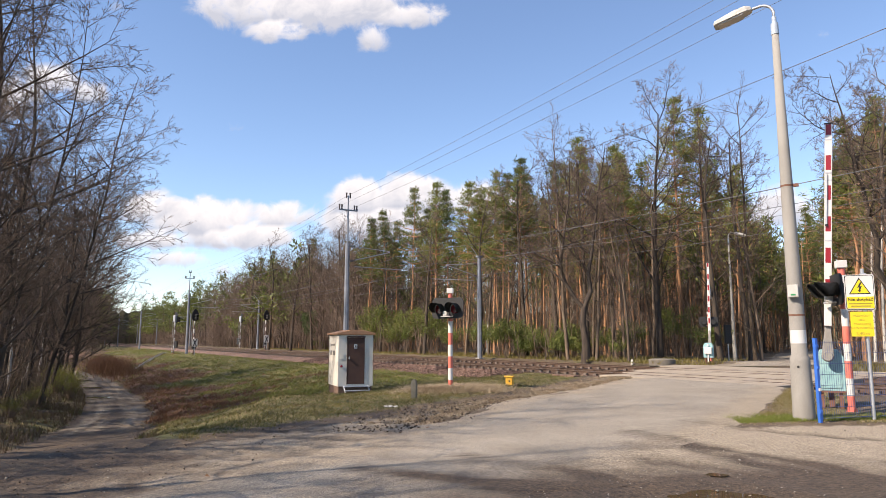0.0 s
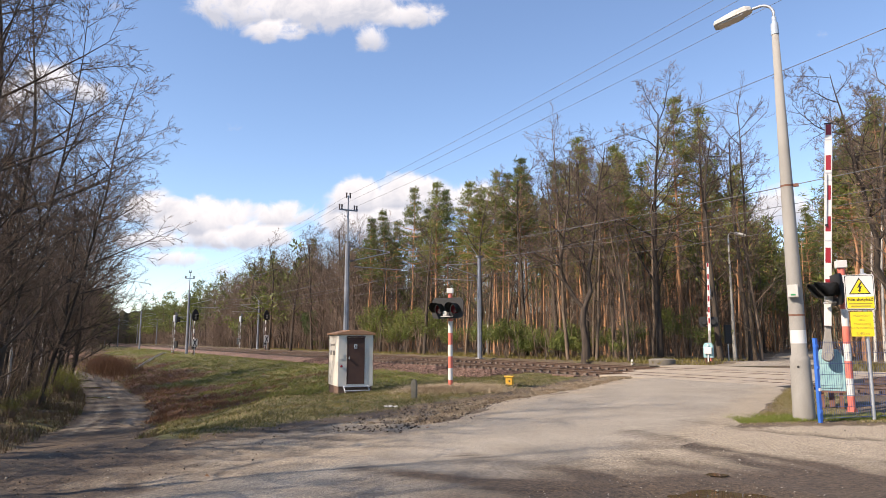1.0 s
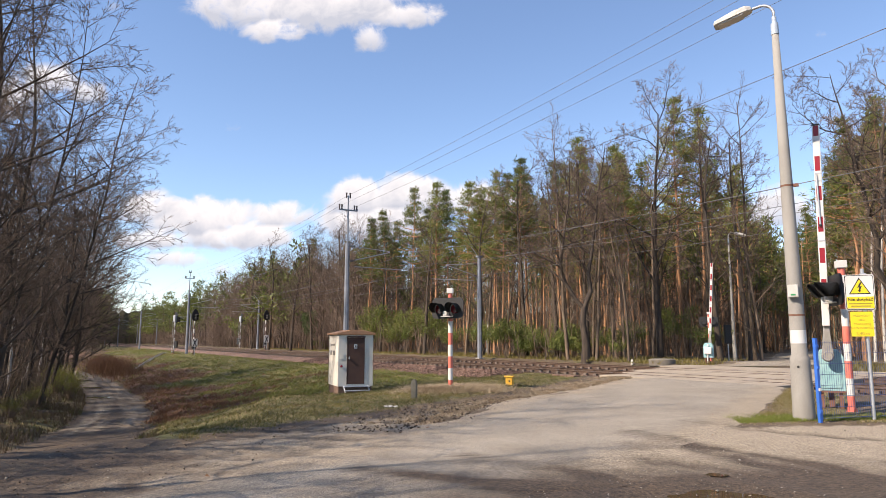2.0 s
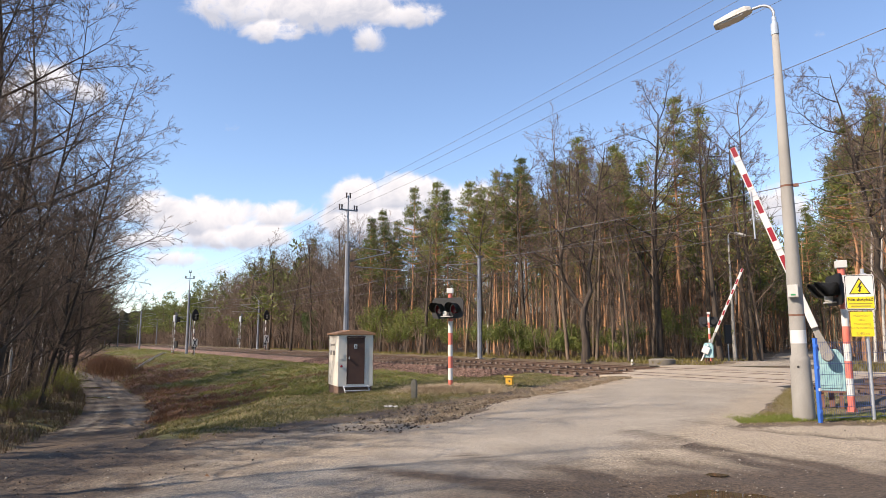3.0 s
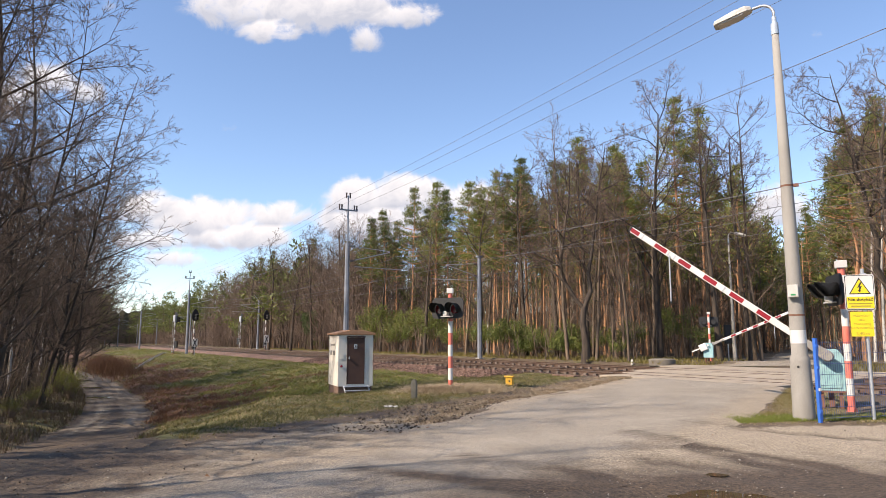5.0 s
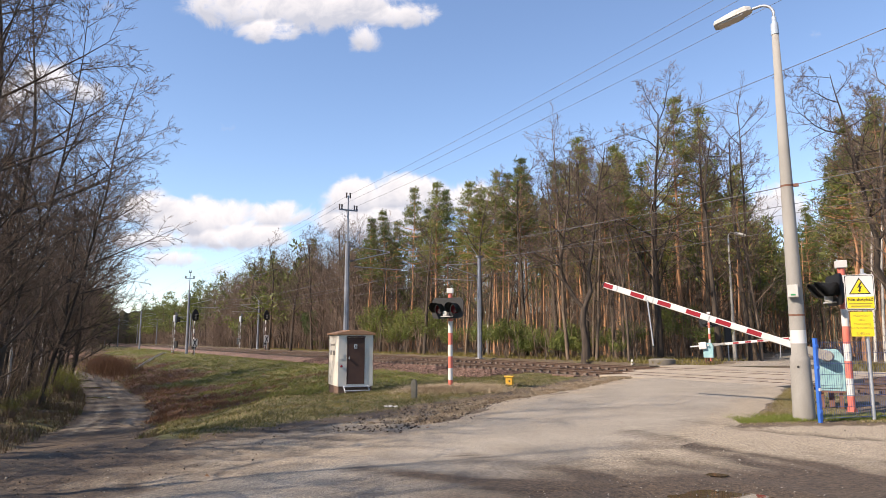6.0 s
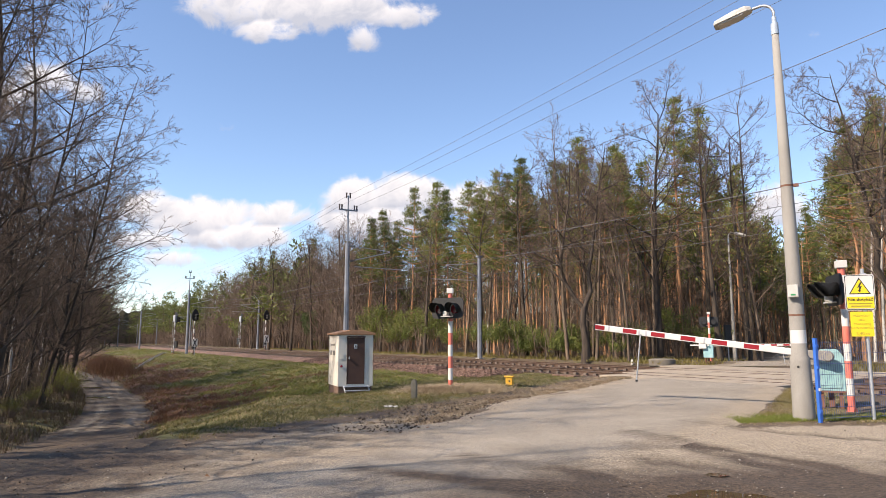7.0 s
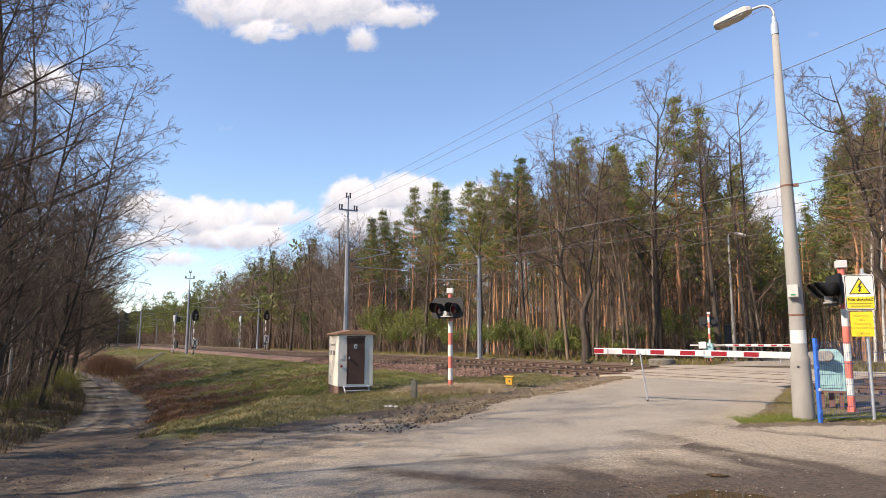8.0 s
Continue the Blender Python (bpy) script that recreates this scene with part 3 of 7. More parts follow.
def build_road():
    """The asphalt lane, a thin slab with ragged edges, up to the level crossing and on into the wood."""
    for name, y0, y1, step in (("road_near", -12.0, 26.2, 0.15), ("road_far", 35.6, 157.0, 1.0)):
        V, F, G, MD = [], [], [], []
        y, k, row = y0, 34, 0
        while y <= y1:
            wl, wr = 0.25 * fbm(y * 2.3, 2.0) + 0.35 * fbm(y * 0.45, 7.0), (0.3 * fbm(y * 2.5, 5.0) + 0.5 * fbm(y * 0.5, 1.0)) * (1 if y < 11 else 0.35)
            l, r = at_y(LEFT_EDGE, y) + wl, at_y(RIGHT_EDGE, y) + wr
            for i in range(k + 1):
                f = i / k
                x = l + (r - l) * f
                edge = min(f, 1 - f) * (r - l)
                yy = y
                if name == "road_near":
                    q, s = qs(x, yy)
                    if q > 17.55:
                        x, yy = xy(17.55, s)
                z = ground_z(x, yy) + 0.014 * smooth(0, 0.7, edge) - 0.03 * (1 - smooth(0, 0.25, edge)) + 0.008 * fbm(x * 0.5, yy * 0.5)
                V.append((x, yy, z))
                w = math.exp(-((x - 2.2) / 2.7) ** 2 - ((yy - 6.4) / 2.0) ** 2)
                G.append(0.9 * (1 - smooth(0.2, 1.7, edge)) if yy < 40 else 0)
                MD.append(max(1.15 * w + (0.55 * rut(x, yy) * (1 + fbm(x, yy)) if 4 < yy < 13 else 0), 0.12 + 0.5 * fbm(x * 0.5, yy * 1.3, 2.0) * smooth(14, 8, yy), 0.35 * (1 - smooth(0.1, 1.6, f * (r - l))) * (1 - smooth(9, 15, yy))))
            row += 1
            y += step
        F = [(j * (k + 1) + i, j * (k + 1) + i + 1, (j + 1) * (k + 1) + i + 1, (j + 1) * (k + 1) + i) for j in range(row - 1) for i in range(k)]
        me = raw_mesh(name, V, F, None, True)
        for an, vals in (("gravel", G), ("mud", MD)):
            me.attributes.new(an, "FLOAT", "POINT").data.foreach_set("value", vals)
        tagged(link(name, me, M_asphalt), "worn pale grey asphalt lane with crumbling edges", "road", "", "structure")


def water_material():
    m = bpy.data.materials.new("muddy_water")
    m.use_nodes = True
    b = m.node_tree.nodes["Principled BSDF"]
    b.inputs["Base Color"].default_value = (0.06, 0.042, 0.025, 1)
    b.inputs["Roughness"].default_value = 0.02
    b.inputs["IOR"].default_value = 1.33
    n = m.node_tree.nodes.new("ShaderNodeTexNoise")
    n.inputs["Scale"].default_value = 9
    bp = m.node_tree.nodes.new("ShaderNodeBump")
    bp.inputs["Strength"].default_value, bp.inputs["Distance"].default_value = 0.02, 0.01
    m.node_tree.links.new(n.outputs[0], bp.inputs["Height"])
    m.node_tree.links.new(bp.outputs[0], b.inputs["Normal"])
    return m


M_water = water_material()


def puddle(name, x, y, rx, ry, z, label):
    bm = fresh()
    ring = []
    for i in range(48):
        a = 2 * math.pi * i / 48
        k = 1 + 0.2 * fbm(math.cos(a) * 1.3 + x, math.sin(a) * 1.3 + y)
        ring.append(bm.verts.new((rx * k * math.cos(a), ry * k * math.sin(a), 0)))
    bm.faces.new(ring)
    ob = part(name, bm, M_water)
    ob.location = (x, y, z)
    return tagged(ob, label, "puddle", "", "structure")


build_ground()
build_road()
puddle("puddle", 2.72, 6.75, 0.52, 0.42, -0.012, "shallow muddy puddle in the gravel yard")
puddle("puddle", 3.1, 7.95, 0.11, 0.1, -0.006, "tiny muddy puddle in a wheel rut")
for ps in (47.0, 58.0, 69.0):
    X, Y = xy(dirt_q(ps) - 0.75, ps)
    puddle("puddle", X, Y, 0.7, 0.45, ground_z(X, Y) + 0.07, "pale rain puddle in a rut of the dirt track")


# ---- railway ----
TRACKS = (19.75, 24.25)               # q of the two track middles
RAIL_Z = 0.26


def to_world(q, s, z, turn=0.0):
    """A pose on the plan whose y runs along the railway."""
    x, y = xy(q, s)
    return Matrix.Translation((x, y, z)) @ Matrix.Rotation(math.atan2(QY, QX) + radians(turn), 4, "Z")


def build_ballast():
    prof = [(15.9, -0.6), (16.5, -0.42), (17.2, -0.14), (17.95, 0.05), (18.4, 0.075), (21.1, 0.075), (21.8, 0.05), (22.3, 0.05), (22.9, 0.075), (25.6, 0.075), (26.3, 0.03), (27.1, -0.1), (28.2, -0.15)]
    Q = []
    for (a, za), (b, zb) in zip(prof, prof[1:]):
        k = max(1, int((b - a) / 0.18))
        Q += [(a + (b - a) * i / k, za + (zb - za) * i / k) for i in range(k)]
    Q.append(prof[-1])
    for name, s0, s1 in (("ballast_bed_east", -260.0, 12.2), ("ballast_bed_west", 21.2, 420.0)):
        S, s = [], s0
        while s < s1:
            S.append(s)
            s += 0.2 if -12 < s < 60 else (0.8 if -40 < s < 130 else 4.0)
        S.append(s1)
        V = []
        for s in S:
            for q, z in Q:
                zz = z + 0.05 * noise.noise(Vector((q * 3.1, s * 3.1, 0))) + 0.04 * noise.noise(Vector((q * 7.7, s * 7.7, 2)))
                rise = 1 - smooth(0, 1.2, abs(s - (12.2 if s < 15 else 21.2)))
                zz -= 0.1 * rise
                sk = s if s < 15 else s + (19.0 + 0.58 * (q - 17.6) - 21.25) * math.exp(-(s - 21.2) / 9)
                x, y = xy(q, sk)
                V.append((x, y, max(zz, -0.3) if s < 15 and q < 18 else zz))
        n = len(Q)
        F = [(j * n + i, j * n + i + 1, (j + 1) * n + i + 1, (j + 1) * n + i) for j in range(len(S) - 1) for i in range(n - 1)]
        tagged(link(name, raw_mesh(name, V, F), M_ballast), "red-brown crushed stone ballast under the rails", "ballast", "", "structure")


def rail_bar(bm, s0, s1):
    prof = [(-0.07, 0), (0.07, 0), (0.07, 0.012), (0.012, 0.03), (0.012, 0.11), (0.036, 0.12), (0.036, 0.148), (-0.036, 0.148), (-0.036, 0.12), (-0.012, 0.11), (-0.012, 0.03), (-0.07, 0.012)]
    a = [bm.verts.new((x, s0, z)) for x, z in prof]
    b = [bm.verts.new((x, s1, z)) for x, z in prof]
    for i in range(len(prof)):
        f = bm.faces.new((a[i], a[(i + 1) % 12], b[(i + 1) % 12], b[i]))
        f.material_index = 1 if i == 6 else 0
    bm.faces.new(a[::-1])
    bm.faces.new(b)
    bmesh.ops.recalc_face_normals(bm, faces=bm.faces)


def sleeper_mesh():
    bm = fresh()
    box(bm, 2.6, 0.25, 0.16, 0, 0, 0)
    for sx in (-0.7175, 0.7175):
        box(bm, 0.34, 0.16, 0.02, sx, 0, 0.16)
        for k in (-0.12, 0.12):
            box(bm, 0.12, 0.17, 0.08, sx + k * 1.1, 0, 0.175)
    me = bpy.data.meshes.new("sleeper")
    bm.to_mesh(me)
    bm.free()
    me.materials.append(M_sleeper)
    return me


def build_tracks():
    me = sleeper_mesh()
    sv = np.array([v.co[:] for v in me.vertices])
    sf = [list(p.vertices) for p in me.polygons]
    rng = random.Random(4)
    for k, qc in enumerate(TRACKS):
        tr = thing("railway_track", to_world(qc, 0, 0), "rusty steel rails on weathered sleepers in stone ballast", "railway track", "parallel tracks")
        for sx in (-0.7535, 0.7535):
            bm = fresh()
            rail_bar(bm, -260, 420)
            r = part("rail", bm, [M_rail, M_railtop], tr, "rusty steel rail with a worn bright top")
            r.location = (sx, 0, RAIL_Z - 0.148)
        limit = 135 if k == 0 else 95
        rest = Pile()
        i = 0
        s = -150.0
        while s < 300:
            if not 12.0 < s < 20.2 + 0.58 * (qc - 19.75):
                if 20 < s < limit - 8 or -14 < s < 12:
                    ob = link("sleeper", me, None, tr)
                    ob.location = (rng.uniform(-0.03, 0.03), s, RAIL_Z - 0.148 - 0.18)
                    ob.rotation_euler = (0, 0, rng.uniform(-0.012, 0.012))
                else:
                    F4 = [f for f in sf if len(f) == 4]
                    F3 = [f for f in sf if len(f) == 3]
                    rest.add(sv + np.array((0, s, RAIL_Z - 0.328)), F4, F3 if F3 else None)
            s += 0.6
        tagged(link("far_sleepers", rest.mesh("far_sleepers"), M_sleeper, tr), "", "", "", "stuff")


def build_deck():
    """Concrete slabs between and beside the rails of the level crossing, each its own piece."""
    deck = thing("crossing_deck", to_world(0, 0, 0), "pale concrete slabs of the level crossing between rails", "level crossing", "", "structure")
    rng = random.Random(8)
    spans = [(17.6, TRACKS[0] - 0.81), (TRACKS[0] - 0.67, TRACKS[0] - 0.01), (TRACKS[0] + 0.01, TRACKS[0] + 0.67), (TRACKS[0] + 0.81, 21.98), (22.0, TRACKS[1] - 0.81),
             (TRACKS[1] - 0.67, TRACKS[1] - 0.01), (TRACKS[1] + 0.01, TRACKS[1] + 0.67), (TRACKS[1] + 0.81, 26.6), (26.62, 28.9)]
    for a, b in spans:
        mid = (a + b) / 2
        s0, s1 = 12.1 + 0.42 * (mid - 17.6) * 0.45, 19.0 + 0.58 * (mid - 17.6)
        n = 5
        for i in range(n):
            c0, c1 = s0 + (s1 - s0) * i / n, s0 + (s1 - s0) * (i + 1) / n
            bm = fresh()
            box(bm, b - a, c1 - c0 - 0.02, 0.3, 0, 0, -0.3, 0.015)
            ob = part("slab", bm, M_deck, deck)
            ob.location = (mid, (c0 + c1) / 2, RAIL_Z - 0.012 + rng.uniform(-0.006, 0.006))


build_ballast()
build_tracks()
build_deck()

# ---- things at the crossing ----
def facing(x, y, z, dx, dy):
    """A pose at x, y, z whose -y side looks towards dx, dy."""
    return Matrix.Translation((x, y, z)) @ Matrix.Rotation(math.atan2(dy, dx) + math.pi / 2, 4, "Z")


def striped_pole(ob, r, h, band, first_red=True):
    """Red and white painted bands, one over another, on a square foot."""
    bm = fresh()
    box(bm, r * 3.4, r * 3.4, 0.025, 0, 0, 0, 0.004)
    for a in range(4):
        c, s = math.cos(a * math.pi / 2), math.sin(a * math.pi / 2)
        prism(bm, [(r * 0.9, 0.02), (r * 1.65, 0.02), (r * 0.9, 0.2)], 0.012, Matrix.Rotation(a * math.pi / 2, 4, "Z") @ Matrix.Translation((0, -0.006, 0)))
    part("foot_plate", bm, M_redpaint, ob)
    z, red = 0.02, first_red
    while z < h - 0.01:
        z1 = min(z + band, h)
        bm = fresh()
        rod(bm, (0, 0, z), (0, 0, z1), r, r, 20, False)
        part("band", bm, M_redpaint if red else M_white, ob, "", True)
        z, red = z1, not red


def hooded_lamp(x, z, ob, parent_mat=None, r=0.15):
    """A round dark red lens deep in a long black hood that opens to -y."""
    bm = fresh()
    rod(bm, (x, -0.02, z), (x, -0.045, z), r * 0.95, r * 0.9, 24)
    lens = part("lens", bm, M_redlens, ob, "dark red lamp lens")
    bm = fresh()
    n = 26
    rings = []
    for k, (yy, rr) in enumerate(((0.0, r * 1.12), (-0.18, r * 1.14), (-0.4, r * 1.2))):
        ring = []
        for i in range(n + 1):
            a = radians(-35) + radians(250) * i / n
            cut = 1.0 if k < 2 else (0.55 + 0.45 * math.sin(max(0.0, min(math.pi, (a + 0.6) / 4.36 * math.pi))))
            ring.append((x + rr * math.cos(a), yy * cut - 0.01, z + rr * math.sin(a)))
        rings.append(ring)
    vo = [[bm.verts.new(p) for p in ring] for ring in rings]
    for a, b in zip(vo, vo[1:]):
        for i in range(n):
            bm.faces.new((a[i], a[i + 1], b[i + 1], b[i]))
    bmesh.ops.solidify(bm, geom=bm.faces[:], thickness=0.006)
    part("hood", bm, M_black, ob, "", True)


def crossing_signal(m, head_turn, label):
    """A striped pole with a black twin-lamp head and a white cap."""
    ob = thing("crossing_signal", m, label, "signal", "crossing signals")
    striped_pole(ob, 0.068, 2.93, 0.345)
    bm = fresh()
    box(bm, 0.19, 0.19, 0.15, 0, 0, 2.93, 0.012)
    part("cap", bm, M_white, ob, "small white box cap")
    h = new("signal_head")
    h.parent = ob
    h.matrix_basis = Matrix.Translation((0, 0, 2.45)) @ Matrix.Rotation(radians(head_turn), 4, "Z")
    bm = fresh()
    pts = []
    for cx, cz, a0 in ((0.4, 0.2, 0), (-0.4, 0.2, 90), (-0.4, -0.14, 180), (0.4, -0.14, 270)):
        for k in range(7):
            a = radians(a0 + 15 * k)
            pts.append((cx + 0.14 * math.cos(a), cz + 0.14 * math.sin(a)))
    prism(bm, pts, 0.03, Matrix.Translation((0, -0.17, 0)))
    part("backplate", bm, M_black, h)
    bm = fresh()
    for sx in (-0.27, 0.27):
        rod(bm, (sx, -0.14, 0), (sx, 0.02, 0), 0.17, 0.14, 20)
    box(bm, 0.62, 0.05, 0.06, 0, -0.1, -0.03)
    part("lamp_housing", bm, M_black, h)
    for sx in (-0.27, 0.27):
        hooded_lamp(sx, 0.0, h)
    for o in h.children:
        if o.name.startswith(("lens", "hood")):
            o.location = (0, -0.17, 0)
    bm = fresh()
    box(bm, 0.3, 0.06, 0.05, 0, -0.1, -0.24, 0.006)
    box(bm, 0.14, 0.13, 0.13, 0, -0.27, -0.2, 0.012)
    box(bm, 0.34, 0.16, 0.025, 0.03, -0.26, -0.235, 0.006)
    rod(bm, (0, 0, -0.3), (0, -0.1, -0.2), 0.02)
    part("bracket", bm, M_lamppaint, h, "pale clamp bracket between the hoods")
    return ob


BOOM_L = 4.9
RED = [(4.66, 4.89), (3.9, 4.22), (3.26, 3.57), (2.59, 2.91), (1.93, 2.25), (1.29, 1.59)]


def boom_barrier(x, y, z, dx, dy, label, housing_mat):
    """A drive housing on a frame, and a red and white boom that turns on its side. Local x points along the lowered boom."""
    ob = thing("boom_barrier", Matrix.Translation((x, y, z)) @ Matrix.Rotation(math.atan2(dy, dx), 4, "Z"), label, "barrier", "level crossing barriers")
    zp = 1.08
    bm = fresh()
    for sx in (-0.17, 0.17):
        for sy in (-0.14, 0.14):
            box(bm, 0.07, 0.07, 0.36, sx - 0.02, -0.34 + sy, 0.0)
    box(bm, 0.5, 0.42, 0.035, -0.02, -0.34, 0.33)
    box(bm, 0.1, 0.1, 0.3, -0.02, -0.34, 0.03)
    part("base_frame", bm, M_rust, ob, "rusty steel base frame")
    hs = new("drive_housing")
    hs.parent = ob
    bm = fresh()
    prism(bm, [(-0.27, 0.36), (0.27, 0.36), (0.27, 1.06), (0.16, 1.22), (-0.16, 1.22), (-0.27, 1.06)], 0.36, Matrix.Translation((-0.02, -0.54, 0)))
    bmesh.ops.bevel(bm, geom=bm.edges[:], offset=0.012, segments=2, affect="EDGES")
    part("housing_body", bm, housing_mat, hs, "pale turquoise sheet-metal housing")
    bm = fresh()
    box(bm, 0.4, 0.012, 0.46, -0.02, -0.172, 0.42, 0.004)
    part("service_door", bm, housing_mat, hs)
    bm = fresh()
    for k in range(7):
        box(bm, 0.012, 0.008, 0.46, -0.18 + 0.055 * k, -0.163, 0.42)
    part("door_ribs", bm, housing_mat, hs)
    bm = fresh()
    rod(bm, (0, -0.2, zp), (0, 0.06, zp), 0.06, 0.06, 20)
    part("shaft", bm, M_galv, ob)
    boom = new("boom")
    boom.parent = ob
    boom.location = (0, 0, zp)
    # grey clamp arm with a round end, tapering to the boom
    bm = fresh()
    pts = []
    for k in range(13):
        a = radians(90 + 15 * k)
        pts.append((0.115 * math.cos(a), 0.115 * math.sin(a)))
    pts += [(0.25, -0.09), (0.45, -0.065), (0.84, -0.05), (0.88, 0.0), (0.84, 0.05), (0.45, 0.065), (0.25, 0.09)]
    prism(bm, pts, 0.05, Matrix.Translation((0, 0.0, 0)))
    bmesh.ops.bevel(bm, geom=bm.edges[:], offset=0.008, segments=1, affect="EDGES")
    part("clamp_arm", bm, M_arm, boom, "weathered grey steel clamp arm")
    bm = fresh()
    rod(bm, (0, 0.05, 0), (0, 0.085, 0), 0.1, 0.09, 24)
    part("hub", bm, M_concrete, boom, "pale round hub cover")
    bm = fresh()
    box(bm, BOOM_L - 0.62, 0.07, 0.14, (BOOM_L + 0.62) / 2, 0.075, -0.07, 0.012)
    part("beam", bm, M_white, boom, "white painted boom")
    bm = fresh()
    box(bm, 0.035, 0.09, 0.155, BOOM_L + 0.01, 0.075, -0.0775, 0.008)
    part("end_cap", bm, M_black, boom)
    for a, b in RED:
        bm = fresh()
        box(bm, b - a, 0.076, 0.098, (a + b) / 2, 0.075, -0.049, 0.002)
        part("red_stripe", bm, M_red, boom, "dark red reflective stripe")
    for k in (4.56, 3.84, 3.68, 2.4):
        bm = fresh()
        box(bm, 0.035, 0.08, 0.12, k, 0.075, -0.06, 0.004)
        part("fitting", bm, M_galv, boom)
    r = new("drop_rod")
    r.parent = boom
    r.location = (3.8, 0.13, -0.03)
    bm = fresh()
    rod(bm, (0, 0, 0), (0, 0, -1.06), 0.017, 0.017, 12)
    part("tube", bm, M_galv, r, "thin grey prop tube")
    bm = fresh()
    rod(bm, (0, 0, -1.06), (0, 0, -1.1), 0.026, 0.026, 12)
    part("rubber_foot", bm, M_black, r)
    return ob, boom, r


near_barrier, near_boom, near_rod = boom_barrier(7.96, 14.2, 0.1, -0.8746, 0.4848, "crossing barrier with red and white boom and turquoise housing", M_teal)
far_barrier, far_boom, far_rod = boom_barrier(15.77, 40.5, 0.15, 0.866, -0.5, "level crossing barrier beyond the tracks with red and white boom", M_teal)

bm = fresh()
box(bm, 0.42, 0.1, 0.4, -0.3, -0.63, -0.2, 0.03)
box(bm, 0.5, 0.05, 0.07, -0.75, -0.6, -0.03, 0.005)
rod(bm, (0, -0.68, 0), (0, 0.02, 0), 0.05)
part("counterweight", bm, M_white, far_boom, "white painted counterweight")

crossing_signal(facing(8.14, 13.8, 0.04, -0.95, 0.25), 0, "striped signal pole with black hooded lamps behind the fence")
crossing_signal(facing(0.22, 20.44, -0.02, -0.2, -1), -20, "striped signal pole with black hooded lamps on bare earth")
crossing_signal(facing(16.37, 42.0, 0.17, 0.3, 0.95), 0, "signal pole seen from its back beside the far barrier")


def lamp_post(m, label, h=7.62, fat=1.0):
    """A tapered concrete pole on a thicker foot, with a curved bracket and a street light; local -x is where the light hangs."""
    ob = thing("street_lamp", m, label, "street lamp", "street lamps")
    bm = fresh()
    bent(bm, [(0, 0, -0.1), (0, 0, 0.05), (0, 0, 1.02), (0, 0, 1.1), (0, 0, 1.15), (0, 0, 2.4), (0, 0, 5.0), (0, 0, h - 0.25)],
         [0.195 * fat, 0.19 * fat, 0.17 * fat, 0.165 * fat, 0.137 * fat, 0.13 * fat, 0.1 * fat, 0.062 * fat], 28)
    part("concrete_pole", bm, M_concrete, ob, "weathered pale concrete pole", True)
    bm = fresh()
    rod(bm, (0, 0, h - 0.27), (0, 0, h - 0.04), 0.072 * fat, 0.068 * fat, 24)
    rod(bm, (0, 0, h - 0.04), (0, 0, h + 0.1), 0.045 * fat, 0.042 * fat, 20)
    part("collar", bm, M_collar, ob, "pale blue-grey painted steel collar")
    bm = fresh()
    pts = [(0, 0, h - 0.05), (0, 0, h + 0.18)] + [(-0.22 + 0.22 * math.cos(radians(a)), 0, h + 0.18 + 0.2 * math.sin(radians(a))) for a in range(15, 91, 15)] + [(-0.36, 0, h + 0.36), (-0.55, 0, h + 0.3)]
    bent(bm, pts, 0.028, 12)
    part("bracket", bm, M_galv, ob, "curved galvanised bracket", True)
    lm = Matrix.Translation((-0.45, 0, h + 0.33)) @ Matrix.Rotation(radians(-15), 4, "Y")
    bm = fresh()
    body = [(-0.67, 0.115, 0.02), (-0.63, 0.15, 0.075), (-0.25, 0.155, 0.115), (-0.03, 0.135, 0.11), (0.07, 0.08, 0.06)]
    rings = []
    for x, w, t in body:
        rings.append([bm.verts.new(lm @ Vector(p)) for p in ((x, -w, -0.03), (x, -w, t * 0.5), (x, -w * 0.6, t), (x, w * 0.6, t), (x, w, t * 0.5), (x, w, -0.03))])
    for a, b in zip(rings, rings[1:]):
        for i in range(6):
            bm.faces.new((a[i], a[(i + 1) % 6], b[(i + 1) % 6], b[i]))
    bm.faces.new(rings[0])
    bm.faces.new(rings[-1][::-1])
    bmesh.ops.recalc_face_normals(bm, faces=bm.faces)
    bmesh.ops.bevel(bm, geom=bm.edges[:], offset=0.008, segments=1, affect="EDGES")
    part("lamp_housing", bm, M_lamppaint, ob, "pale grey lamp housing")
    bm = fresh()
    box(bm, 0.5, 0.25, 0.035, -0.35, 0, -0.06, 0.012, lm)
    part("lens", bm, M_lampglass, ob, "clouded glass lens")
    return ob


lamp = lamp_post(Matrix.Translation((6.56, 12.61, 0.09)) @ Matrix.Rotation(radians(-0.4), 4, "Y") @ Matrix.Rotation(math.atan2(-0.5, 0.866), 4, "Z"), "concrete street lamp with white band and small meter box")
bm = fresh()
rod(bm, (0, 0, 1.36), (0, 0, 1.6), 0.1375, 0.1355, 28, False)
part("white_band", bm, M_white, lamp, "white painted band")
bm = fresh()
box(bm, 0.175, 0.1, 0.23, -0.02, -0.18, 2.2, 0.012)
mb = part("meter_box", bm, M_lamppaint, lamp, "small white plastic box")
bm = fresh()
box(bm, 0.08, 0.006, 0.03, -0.02, -0.232, 2.23)
part("label_strip", bm, M_green, mb)
for zz, rr in ((4.3, 0.112), (1.86, 0.1355)):
    bm = fresh()
    rod(bm, (0, 0, zz), (0, 0, zz + 0.035), rr, rr, 24)
    if zz > 4:
        box(bm, 0.12, 0.05, 0.06, rr + 0.03, 0, zz - 0.01)
    part("clamp", bm, M_rust, lamp)
bm = fresh()
rod(bm, (-0.03, -0.16, 0.94), (-0.03, -0.18, 0.94), 0.022, 0.022, 12)
